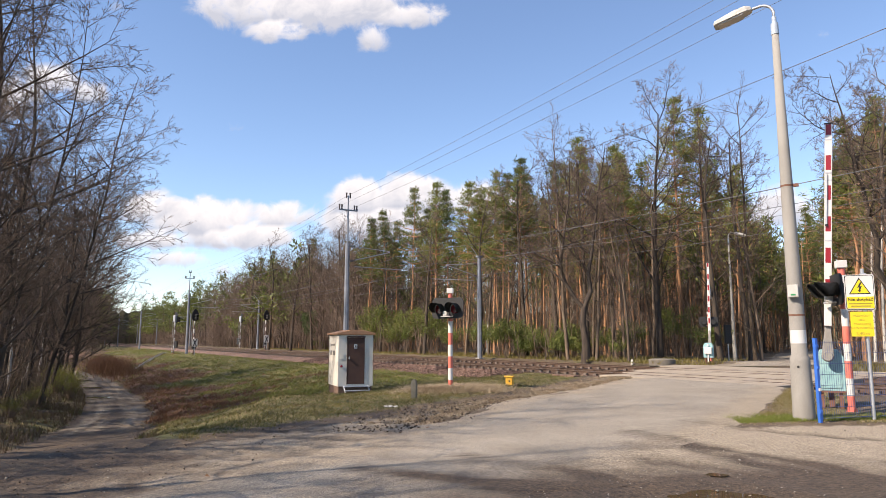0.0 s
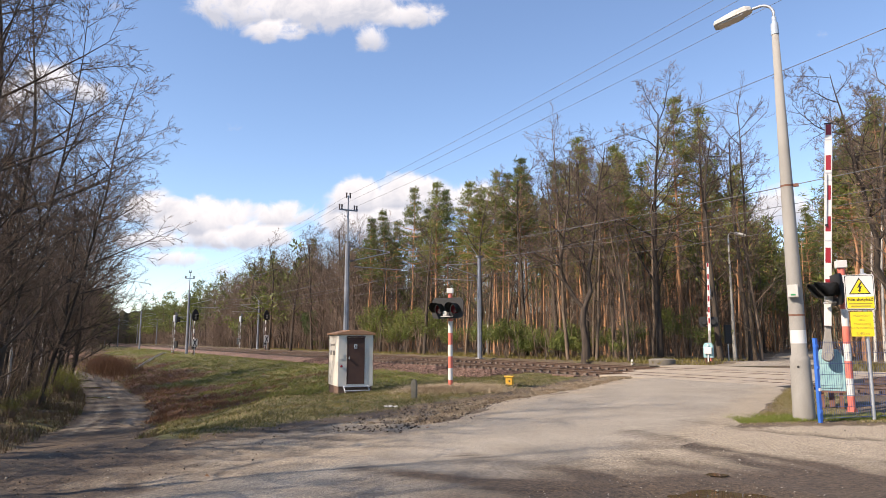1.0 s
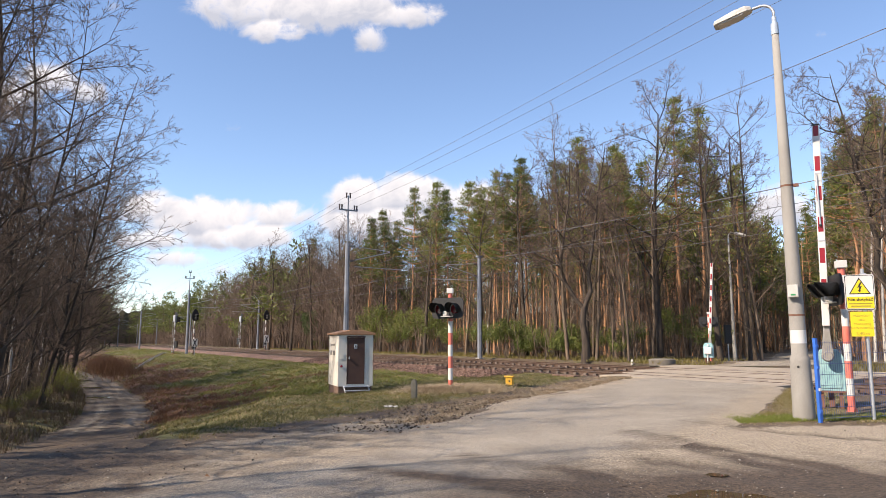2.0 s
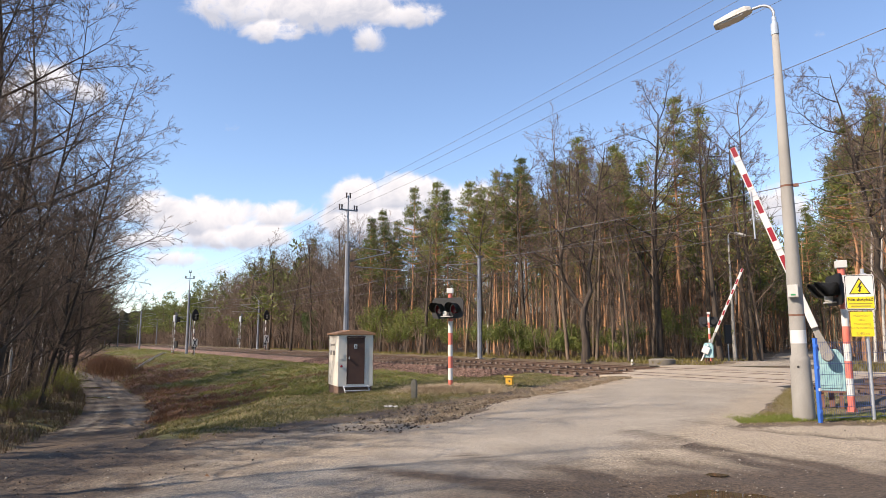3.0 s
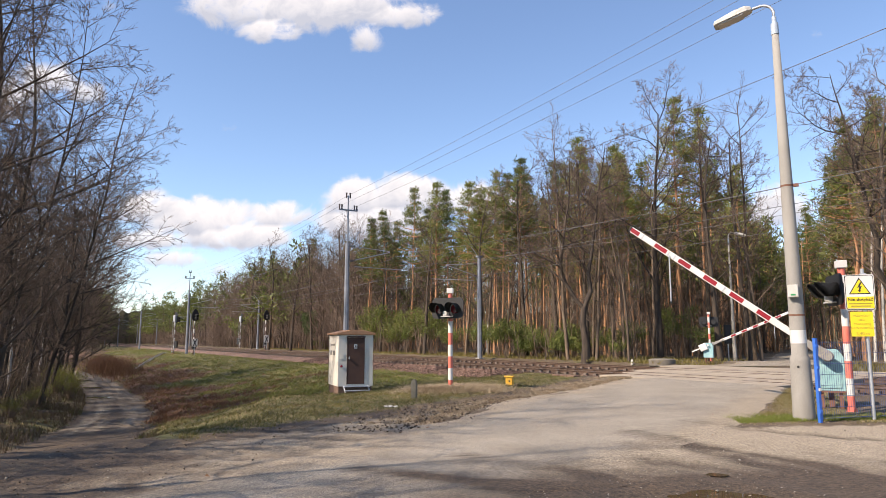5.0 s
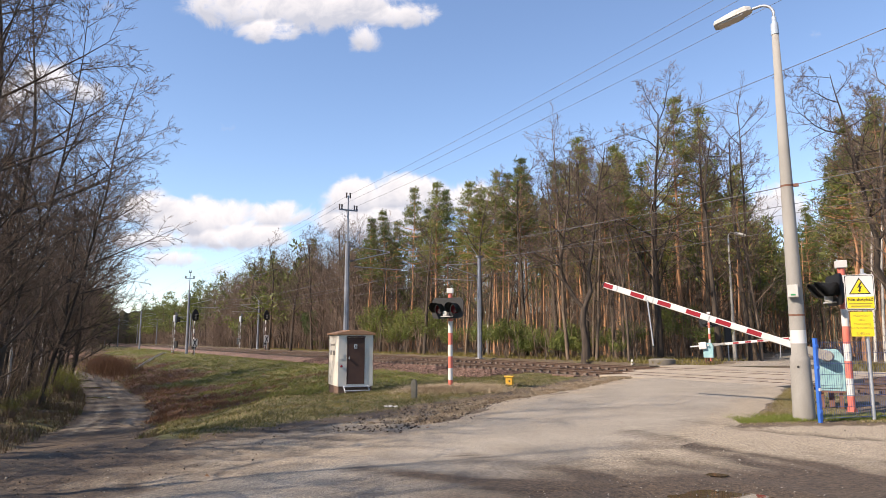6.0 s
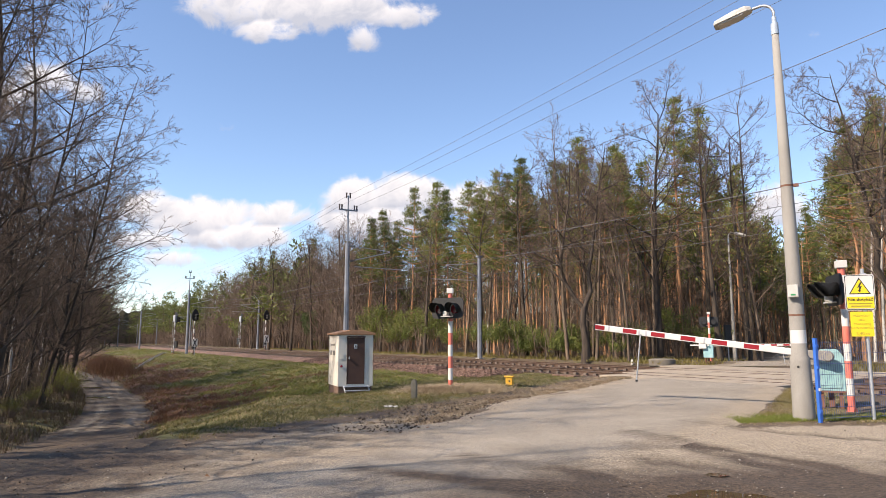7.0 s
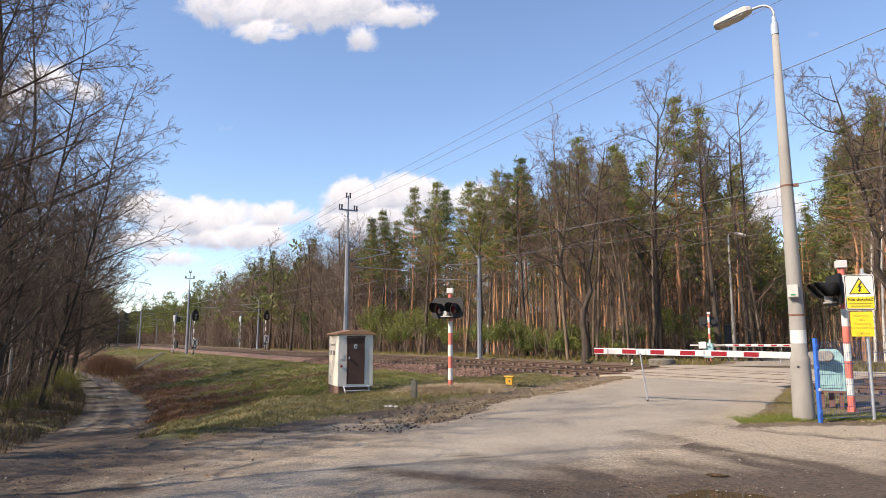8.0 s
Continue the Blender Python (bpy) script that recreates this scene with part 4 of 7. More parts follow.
part("bolt_hole", bm, M_black, lamp)

farlamp = lamp_post(Matrix.Translation((19.05, 44.8, 0.15)) @ Matrix.Rotation(math.atan2(0.2, -0.98), 4, "Z"), "slim concrete street lamp by the far barrier", 8.1, 0.76)
# a dark switch box on a post near it
m = Matrix.Translation((18.15, 43.6, 0.15))
cb = thing("switch_box", m, "dark grey switch box on a short post", "switch box")
bm = fresh()
rod(bm, (0, 0, -0.1), (0, 0, 1.3), 0.04)
part("post", bm, M_galv, cb)
bm = fresh()
box(bm, 0.42, 0.2, 1.2, 0, 0, 1.15, 0.02)
part("box", bm, M_black, cb)
bm = fresh()
box(bm, 0.34, 0.02, 0.5, 0, -0.11, 1.7, 0.005)
box(bm, 0.34, 0.02, 0.5, 0, -0.11, 1.2, 0.005)
part("door", bm, M_black, cb)


# ---- hut ----
def hut():
    W, D, HH = 1.3, 1.72, 2.16
    ob = thing("equipment_hut", Matrix.Translation((-3.79, 24.8, -0.42)) @ Matrix.Rotation(math.atan2(QY, QX) - radians(9), 4, "Z"), "small cream railway equipment hut with brown door and terracotta roof", "hut")
    bm = fresh()
    box(bm, W - 0.06, D - 0.06, 0.42, W / 2, D / 2, -0.12, 0.01)
    part("plinth", bm, M_plinth, ob, "stained rusty plinth")
    bm = fresh()
    box(bm, W, D, HH - 0.28, W / 2, D / 2, 0.28, 0.015)
    part("wall_shell", bm, M_cream, ob)
    bm = fresh()
    o = 0.07
    prism(bm, [(-o, HH - 0.03), (W + o, HH - 0.03), (W + o, HH + 0.03), (W / 2 + 0.2, HH + 0.15), (W / 2 - 0.2, HH + 0.15), (-o, HH + 0.03)], D + 2 * o, Matrix.Translation((0, -o, 0)))
    bmesh.ops.bevel(bm, geom=bm.edges[:], offset=0.012, segments=1, affect="EDGES")
    part("roof", bm, M_roof, ob, "low gabled terracotta-red roof")
    bm = fresh()
    box(bm, 0.6, 0.03, 1.66, 0.65, -0.005, 0.36, 0.006)
    door = part("door", bm, M_brown, ob, "dark brown metal door")
    bm = fresh()
    box(bm, 0.7, 0.05, 0.05, 0.65, -0.02, 2.03, 0.004)
    for sx in (0.335, 0.965):
        box(bm, 0.025, 0.035, 1.68, sx, -0.008, 0.35)
    part("door_frame", bm, M_brown, ob)
    bm = fresh()
    box(bm, 0.11, 0.006, 0.17, 0.64, -0.024, 1.62)
    dp = part("door_plate", bm, M_white, door, "small white notice plate")
    bm = fresh()
    box(bm, 0.045, 0.004, 0.065, 0.64, -0.029, 1.68)
    box(bm, 0.08, 0.004, 0.02, 0.64, -0.029, 1.645)
    part("print", bm, M_ink, door)
    bm = fresh()
    box(bm, 0.02, 0.05, 0.1, 0.4, -0.04, 1.25, 0.005)
    part("door_handle", bm, M_galv, door)
    bm = fresh()
    box(bm, 0.14, 0.012, 0.22, 0.15, -0.006, 1.25, 0.004)
    part("socket_cover", bm, M_cream, ob)
    bm = fresh()
    rod(bm, (0.13, 0.0, 1.0), (0.13, -0.035, 1.0), 0.045, 0.04, 16)
    part("alarm_button", bm, M_red, ob, "red round button")
    bm = fresh()
    for i in range(7):
        if i < 6:
            box(bm, 0.004, 0.11, 0.07, -0.002, 1.3 - 0.13 * i, 1.73)
    for i in range(8):
        if i != 3:
            box(bm, 0.004, 0.1, 0.17, -0.002, 1.36 - 0.115 * i, 1.38)
    part("stencil_bars", bm, surface("grey_stencil", (0.2, 0.18, 0.16), (0.26, 0.24, 0.21), 9, 0.8, 0, 0, 30), ob, "faded dark lettering bars")
    bm = fresh()
    for sx in (0.2, 1.1):
        rod(bm, (sx, -0.02, 0.3), (sx + 0.04, -0.42, 0.0), 0.025)
        rod(bm, (sx, -0.02, 0.28), (sx, -0.34, 0.28), 0.02)
    part("step_frame", bm, M_galv, ob)
    for zz, yy in ((0.27, -0.16), (0.13, -0.3)):
        bm = fresh()
        box(bm, 0.92, 0.2, 0.03, 0.65, yy, zz, 0.004)
        part("step", bm, M_galv, ob, "grey steel grating step")


hut()


# ---- small things by the road ----
def marker_post():
    ob = thing("marker_post", facing(-0.75, 17.94, ground_z(-0.75, 17.94), -0.2, -1), "short weathered concrete marker post in the grass", "post")
    bm = fresh()
    prism(bm, [(-0.075, -0.15), (0.075, -0.15), (0.07, 0.42), (0.04, 0.48), (-0.04, 0.48), (-0.07, 0.42)], 0.14, Matrix.Translation((0, -0.07, 0)))
    bmesh.ops.bevel(bm, geom=bm.edges[:], offset=0.012, segments=2, affect="EDGES")
    part("shaft", bm, surface("mossy_concrete", (0.13, 0.118, 0.09), (0.22, 0.2, 0.155), 8, 0.9, 0, 0.3, 40, (0.09, 0.085, 0.045)), ob)


marker_post()


def yellow_box():
    ob = thing("cable_box", facing(2.13, 22.08, ground_z(2.13, 22.08), -0.35, -1), "small yellow trackside cable box with a lid", "cable box")
    bm = fresh()
    box(bm, 0.22, 0.2, 0.27, 0, 0, -0.03, 0.01)
    part("body", bm, M_yelpaint, ob)
    bm = fresh()
    box(bm, 0.31, 0.27, 0.045, 0, 0, 0.24, 0.015)
    part("lid", bm, M_yelpaint, ob)
    bm = fresh()
    box(bm, 0.05, 0.012, 0.05, 0.02, -0.105, 0.1)
    part("latch", bm, M_black, ob)


yellow_box()


def torn_sheet():
    """A crumpled scrap of pale plastic sheet lying in the loose earth."""
    x0, y0 = -1.15, 15.4
    V, F = [], []
    n = 12
    for j in range(n + 1):
        for i in range(n + 1):
            x, y = (i / n - 0.5) * 0.3, (j / n - 0.5) * 0.2
            V.append((x + 0.03 * fbm(x * 9, y * 9, 1.0), y + 0.03 * fbm(x * 9, y * 9, 2.0), 0.04 + 0.06 * abs(fbm(x * 14, y * 14, 3.0))))
    k = n + 1
    F = [(j * k + i, j * k + i + 1, (j + 1) * k + i + 1, (j + 1) * k + i) for j in range(n) for i in range(n)]
    ob = link("plastic_scrap", raw_mesh("plastic_scrap", V, F), M_lamppaint)
    ob.location = (x0, y0, ground_z(x0, y0))
    mod = ob.modifiers.new("thickness", "SOLIDIFY")
    mod.thickness = 0.004
    tagged(ob, "crumpled scrap of pale plastic sheet on loose earth", "litter")


torn_sheet()


def trough_cover():
    ob = thing("cable_trough", Matrix.Translation((4.55, 25.4, ground_z(4.55, 25.4))) @ Matrix.Rotation(math.atan2(QY, QX), 4, "Z"), "grey concrete cable trough cover in the grass", "cable trough")
    for k in range(3):
        bm = fresh()
        box(bm, 0.32, 0.4, 0.1, 0, 0.42 * k - 0.4, -0.05, 0.015)
        part("cover", bm, M_plinth, ob, "stained concrete cover")


trough_cover()


def well_ring():
    x, y = 12.3, 38.6
    ob = thing("concrete_well", Matrix.Translation((x, y, ground_z(x, y))), "low round concrete well ring with cover", "well")
    bm = fresh()
    bent(bm, [(0, 0, -0.1), (0, 0, 0.22), (0, 0, 0.25)], [0.72, 0.72, 0.69], 36)
    part("ring", bm, surface("dark_concrete", (0.13, 0.115, 0.09), (0.2, 0.175, 0.14), 4, 0.9, 0, 0.3, 40), ob)
    bm = fresh()
    bent(bm, [(0, 0, 0.24), (0, 0, 0.28)], [0.62, 0.6], 36)
    part("cover", bm, ob.children[0].data.materials[0], ob)


well_ring()


def white_peg(x, y, h=0.42):
    ob = thing("white_peg", Matrix.Translation((x, y, ground_z(x, y))), "short white painted boundary peg", "peg", "white pegs")
    bm = fresh()
    bent(bm, [(0, 0, -0.1), (0, 0, h), (0, 0, h + 0.05)], [0.08, 0.075, 0.03], 10)
    part("peg", bm, M_white, ob)


white_peg(11.0, 40.0, 0.14)
for y in (52.0,):
    white_peg(at_y(LEFT_EDGE, y) - 0.9, y, 0.9)


# ---- signs and fence ----
def words(text, size, parent, x, z, material, y=-0.004, label=""):
    cu = bpy.data.curves.new("words", "FONT")
    cu.body, cu.size, cu.align_x, cu.extrude = text, size, "CENTER", 0.001
    tmp = new("words", cu)
    dg = bpy.context.evaluated_depsgraph_get()
    me = bpy.data.meshes.new_from_object(tmp.evaluated_get(dg))
    bpy.data.objects.remove(tmp)
    ob = link("words", me, material, parent, label)
    ob.matrix_basis = Matrix.Translation((x, y, z)) @ Matrix.Rotation(math.pi / 2, 4, "X")
    return ob


def rounded(w, h, r):
    pts = []
    for cx, cz, a0 in ((w / 2 - r, h / 2 - r, 0), (-w / 2 + r, h / 2 - r, 90), (-w / 2 + r, -h / 2 + r, 180), (w / 2 - r, -h / 2 + r, 270)):
        pts += [(cx + r * math.cos(radians(a0 + 18 * k)), cz + r * math.sin(radians(a0 + 18 * k))) for k in range(6)]
    return pts


def sign_post():
    x, y = 7.77, 12.52
    ob = thing("warning_sign", facing(x, y, 0.1, -0.33, -1), "yellow and white overhead-line warning boards on a galvanised post", "sign")
    bm = fresh()
    rod(bm, (0, 0, -0.1), (0, 0, 2.72), 0.032, 0.032, 16)
    part("post", bm, M_galv, ob)
    bm = fresh()
    prism(bm, rounded(0.49, 0.66, 0.045), 0.012, Matrix.Translation((-0.08, -0.06, 2.28)))
    top = part("upper_board", bm, M_white, ob, "white board with yellow lightning triangle")
    top2 = Matrix.Translation((-0.08, -0.06, 2.28)) @ Matrix.Diagonal((0.89, 1, 0.93, 1))

    def plate(name, pts, d, y0, mt, cz=0.0, lab=""):
        b = fresh()
        prism(b, pts, d, top2 @ Matrix.Translation((0, y0, cz)))
        return part(name, b, mt, top, lab)

    plate("black_rim", rounded(0.525, 0.685, 0.04), 0.003, -0.003, M_ink)
    plate("white_field", rounded(0.5, 0.66, 0.035), 0.003, -0.006, M_white)
    plate("black_triangle", [(-0.2, -0.035), (0.2, -0.035), (0.0, 0.295)], 0.003, -0.009, M_ink)
    plate("yellow_triangle", [(-0.168, -0.017), (0.168, -0.017), (0.0, 0.26)], 0.003, -0.012, M_yellow)
    plate("lightning_bolt", [(0.015, 0.2), (-0.045, 0.09), (-0.005, 0.1), (-0.02, 0.04), (-0.04, 0.045), (0.0, -0.002), (0.025, 0.055), (0.008, 0.05), (0.045, 0.125), (0.005, 0.115), (0.045, 0.2)], 0.003, -0.015, M_ink)
    plate("yellow_field", [(-0.245, -0.315), (0.245, -0.315), (0.245, -0.085), (-0.245, -0.085)], 0.003, -0.009, M_yellow)
    words("Nie dotykać", 0.082, top, -0.08, 2.28 - 0.155, M_ink, -0.0745)
    for k, w in enumerate((0.42, 0.36)):
        plate("small_print_bar", [(-w / 2, -0.012), (w / 2, -0.012), (w / 2, 0.012), (-w / 2, 0.012)], 0.002, -0.0105, M_print, -0.222 - 0.05 * k)
    bm = fresh()
    lowm = Matrix.Translation((-0.08, -0.06, 1.7))
    prism(bm, rounded(0.365, 0.45, 0.012), 0.012, lowm)
    low = part("lower_board", bm, M_yellow, ob, "plain yellow board with dark lettering")
    for k, w in enumerate(("PRZEWODY", "SIECI", "TRAKCYJNEJ", "NA WYSOKOŚCI")):
        words(w, 0.049, low, -0.08, 1.7 + 0.135 - 0.075 * k, M_print, -0.0625)
    words("5,40 m", 0.08, low, -0.08, 1.7 - 0.2, M_print, -0.0625)
    bm = fresh()
    for zz in (2.6, 2.15, 1.85, 1.65):
        box(bm, 0.1, 0.05, 0.03, 0, -0.025, zz)
    part("clips", bm, M_galv, ob)


sign_post()


def mesh_fence():
    """Welded mesh panels on posts; the end post is bright blue."""
    a, d = Vector((6.62, 12.19)), Vector((0.955, 0.297)).normalized()
    ob = thing("mesh_fence", Matrix.Translation((a.x, a.y, 0.09)) @ Matrix.Rotation(math.atan2(d.y, d.x), 4, "Z"), "blue welded-mesh fence panel with a bright blue end post", "fence")
    H = 1.4
    for k, x in enumerate((0.0, 2.55, 5.1)):
        bm = fresh()
        box(bm, 0.06, 0.06, H + 0.12, x, 0, -0.08, 0.006)
        box(bm, 0.064, 0.064, 0.02, x, 0, H + 0.035, 0.004)
        part("post", bm, M_blue if k == 0 else M_mesh, ob, "bright blue square post" if k == 0 else "")
    for x0 in (0.04, 2.59):
        p = Pile()
        for i in range(50):
            x = x0 + 0.05 * i
            p.tube([(x, -0.03, 0.04), (x, -0.03, H)], [0.0028, 0.0028], 5)
        for i in range(8):
            z = 0.06 + (H - 0.08) * i / 7
            for yy in (-0.036, -0.024):
                p.tube([(x0, yy, z), (x0 + 2.47, yy, z)], [0.0034, 0.0034], 5)
        link("mesh_panel", p.mesh("mesh_panel"), M_mesh, ob)
    for k in range(4):
        bm = fresh()
        box(bm, 0.05, 0.02, 0.05, 0.0, -0.04, 0.15 + 0.38 * k, 0.003)
        part("clip", bm, M_white if k == 1 else M_blue, ob)


mesh_fence()


# ---- overhead line ----
NEAR_MASTS = (-82.0, -20.0, 39.6, 98.4, 159.0, 219.0, 280.0)
FAR_MASTS = (-86.0, -22.0, 44.2, 110.5, 175.0, 239.0, 300.0)


RISE = {-82.0: 1.9, -20.0: 1.9, 39.6: -0.33}      # masts that stand taller or shorter than the rest


def mast(q, s, side, tall, label):
    """A steel mast with its bracket arm towards the track; local x points at the tracks."""
    x, y = xy(q, s)
    z = -0.6 if side > 0 else 0.1
    ob = thing("catenary_mast", to_world(q, s, z, 0 if side > 0 else 180), label, "mast", "overhead line masts")
    top = 7.9 - z + (RISE.get(s, 0.0) if side > 0 else 0.0)
    bm = fresh()
    bent(bm, [(0, 0, -0.4), (0, 0, 0.0), (0, 0, top)], [0.19, 0.19, 0.14], 8)
    part("column", bm, M_mast, ob, "grey-blue steel column")
    bm = fresh()
    box(bm, 0.5, 0.5, 0.3, 0, 0, -0.2, 0.03)
    part("footing", bm, M_concrete, ob)
    arm = 3.9
    zc = 5.9 - z
    bm = fresh()
    rod(bm, (0.1, 0, zc + 0.5), (arm * 0.75, 0, zc + 1.25), 0.03, 0.03, 8)
    rod(bm, (0.1, 0, zc + 1.5), (arm * 0.75, 0, zc + 1.3), 0.02, 0.02, 8)
    rod(bm, (0.5, 0, zc + 0.2), (arm + 0.3, 0, zc + 0.15), 0.022, 0.022, 8)
    part("bracket_arm", bm, M_galv, ob)
    bm = fresh()
    for k in range(5):
        rod(bm, (0.2 + 0.06 * k, 0, zc + 1.48 - 0.004 * k), (0.23 + 0.06 * k, 0, zc + 1.478 - 0.004 * k), 0.07, 0.06, 10)
        rod(bm, (0.2 + 0.06 * k, 0, zc + 0.53 + 0.015 * k), (0.23 + 0.06 * k, 0, zc + 0.54 + 0.015 * k), 0.07, 0.06, 10)
    part("insulator", bm, M_insul, ob)
    if side > 0:
        # stub with a small hook for the feeder wire
        bm = fresh()
        bent(bm, [(0, 0, top - 0.1), (0.45, 0, top + 0.05), (0.6, 0, top + 0.5), (0.75, 0, top + 0.75), (0.95, 0, top + 0.75)], 0.03, 8)
        part("feeder_hook", bm, M_galv, ob)
    else:
        bm = fresh()
        bent(bm, [(0, 0, top - 0.1), (0.5, 0, top + 0.55), (0.75, 0, top + 0.8)], 0.03, 8)
        part("feeder_hook", bm, M_galv, ob)
        bm = fresh()
        box(bm, 0.4, 0.4, 0.12, 0, 0, top, 0.01)
        part("head_plate", bm, M_mast, ob)
    if tall:
        bm = fresh()
        rod(bm, (0, 0, top), (0, 0, top + 3.0), 0.06, 0.05, 8)
        box(bm, 1.25, 0.08, 0.08, 0, 0, top + 2.05)
        part("top_pole", bm, M_mast, ob)
        for xx, zz in ((-0.58, 2.12), (-0.42, 2.12), (0.42, 2.12), (0.58, 2.12), (-0.12, 2.9), (0.12, 2.9)):
            bm = fresh()
            bent(bm, [(xx, 0, top + zz - 0.05), (xx, 0, top + zz + 0.06), (xx, 0, top + zz + 0.1), (xx, 0, top + zz + 0.3)], [0.025, 0.06, 0.04, 0.06], 10)
            part("insulator", bm, M_insul, ob)
    return ob


for s in NEAR_MASTS:
    mast(15.5, s, 1, True, "grey steel overhead-line mast with insulator crossarm on embankment")
for s in FAR_MASTS:
    mast(28.2, s, -1, False, "grey steel overhead-line mast before the forest")


def wire(name, pts_of, spans, sag, r, label, rise={}):
    """A wire hung from mast to mast, span by span."""
    ob = thing(name, Matrix(), label, "wire", "overhead wires")
    for s0, s1 in zip(spans, spans[1:]):
        p = Pile()
        n = 14
        P = []
        for i in range(n + 1):
            f = i / n
            q, z = pts_of(f)
            x, y = xy(q, s0 + (s1 - s0) * f)
            P.append((x, y, z + rise.get(s0, 0.0) * (1 - f) + rise.get(s1, 0.0) * f - sag * 4 * f * (1 - f)))
        p.tube(P, [r] * (n + 1), 5)
        link("span", p.mesh("span"), M_wire, ob)
    return ob


for dq, z in ((0.0, 10.95), (-0.5, 10.25), (0.5, 10.25)):
    wire("power_line", lambda f, dq=dq, z=z: (15.5 + dq, z), NEAR_MASTS, 0.65, 0.0065, "thin power line wire strung along the mast tops", RISE)
wire("feeder_wire", lambda f: (16.45, 8.65), NEAR_MASTS, 0.75, 0.01, "grey feeder wire above the near track", RISE)
wire("feeder_wire", lambda f: (27.45, 8.7), FAR_MASTS, 0.5, 0.01, "grey feeder wire above the far track")
for qc, spans in ((TRACKS[0], NEAR_MASTS), (TRACKS[1], FAR_MASTS)):
    wire("messenger_wire", lambda f, qc=qc: (qc - 0.05, 7.2), spans, 0.9, 0.01, "messenger wire carrying the contact wire")
    wire("contact_wire", lambda f, qc=qc: (qc + 0.15 * math.cos(math.pi * f), 5.75), spans, 0.03, 0.009, "copper contact wire over the track")
    for s0, s1 in zip(spans[1:4], spans[2:5]):
        p = Pile()
        for i in range(1, 10):
            f = i / 10
            x, y = xy(qc, s0 + (s1 - s0) * f)
            p.tube([(x, y, 5.73), (x, y, 7.2 - 0.9 * 4 * f * (1 - f))], [0.005, 0.005], 4)
        tagged(link("droppers", p.mesh("droppers"), M_wire), "thin droppers between messenger and contact wire", "wire", "overhead wires", "stuff")


M_band = surface("dark_band", (0.14, 0.1, 0.09), (0.22, 0.15, 0.13), 5, 0.6)


def track_signal(x, y, z, dx, dy, label, box_side):
    ob = thing("railway_signal", facing(x, y, z, dx, dy), label, "railway signal", "railway signals")
    bm = fresh()
    box(bm, 0.4, 0.4, 0.4, 0, 0, -0.25, 0.03)
    part("footing", bm, M_rust, ob)
    for i in range(8):
        bm = fresh()
        rod(bm, (0, 0, 0.15 + 0.55 * i), (0, 0, 0.15 + 0.55 * (i + 1)), 0.09, 0.09, 12)
        part("band", bm, M_white if i % 2 else M_band, ob, "", True)
    bm = fresh()
    prism(bm, [(-0.5, -0.15), (-0.42, -0.5), (-0.2, -0.72), (0.2, -0.72), (0.42, -0.5), (0.5, -0.15), (0.42, 0.3), (0.22, 0.72), (0.0, 0.88), (-0.22, 0.72), (-0.42, 0.3)], 0.05, Matrix.Translation((0, -0.17, 5.2)))
    part("backplate", bm, M_black, ob)
    bm = fresh()
    box(bm, 0.45, 0.3, 0.9, 0, 0.05, 4.65, 0.03)
    part("lamp_case", bm, M_galv, ob)
    for zz in (5.2, 4.85):
        bm = fresh()
        rod(bm, (0, -0.14, zz), (0, -0.75, zz - 0.06), 0.17, 0.19, 14, False)
        part("hood", bm, M_black, ob)
    bm = fresh()
    box(bm, 0.5, 0.25, 1.0, box_side * 0.45, 0, 0.9, 0.02)
    part("relay_box", bm, M_black, ob)
    bm = fresh()
    for sx in (-0.18, 0.18):
        rod(bm, (sx, 0.22, 0.2), (sx, 0.22, 4.6), 0.016, 0.016, 6)
    for i in range(12):
        rod(bm, (-0.18, 0.22, 0.4 + 0.35 * i), (0.18, 0.22, 0.4 + 0.35 * i), 0.012, 0.012, 6)
    part("ladder", bm, M_galv, ob)


def cross_board(x, y, z, dx, dy):
    ob = thing("cross_board", facing(x, y, z, dx, dy), "white trackside board with black diagonal cross", "sign", "cross boards")
    bm = fresh()
    rod(bm, (0, 0, -0.2), (0, 0, 2.2), 0.04)
    part("post", bm, M_galv, ob)
    bm = fresh()
    box(bm, 0.66, 0.03, 1.05, 0, -0.06, 1.2, 0.005)
    b = part("board", bm, M_white, ob)
    for a in (1, -1):
        bm = fresh()
        prism(bm, [(-0.3 * a, -0.5), (-0.16 * a, -0.5), (0.3 * a, 0.5), (0.16 * a, 0.5)], 0.008, Matrix.Translation((0, -0.082 - 0.004 * a, 1.725)))
        part("diagonal", bm, M_ink, b)


track_signal(-38.5, 98.0, -0.45, 0.5, 0.87, "railway light signal with its grey back to the road", -1)
track_signal(-32.5, 89.2, -0.45, 0.75, -0.65, "black railway light signal on a banded pole", 0.1)
track_signal(-34.1, 115.0, 0.0, 0.5, 0.87, "railway light signal with its grey back to the road", 1)
track_signal(-26.5, 102.0, 0.0, 0.75, -0.65, "black railway light signal on a banded pole", 0.1)
cross_board(-31.75, 87.6, -0.5, 0.35, -0.94)
cross_board(-25.9, 100.5, 0.0, 0.35, -0.94)


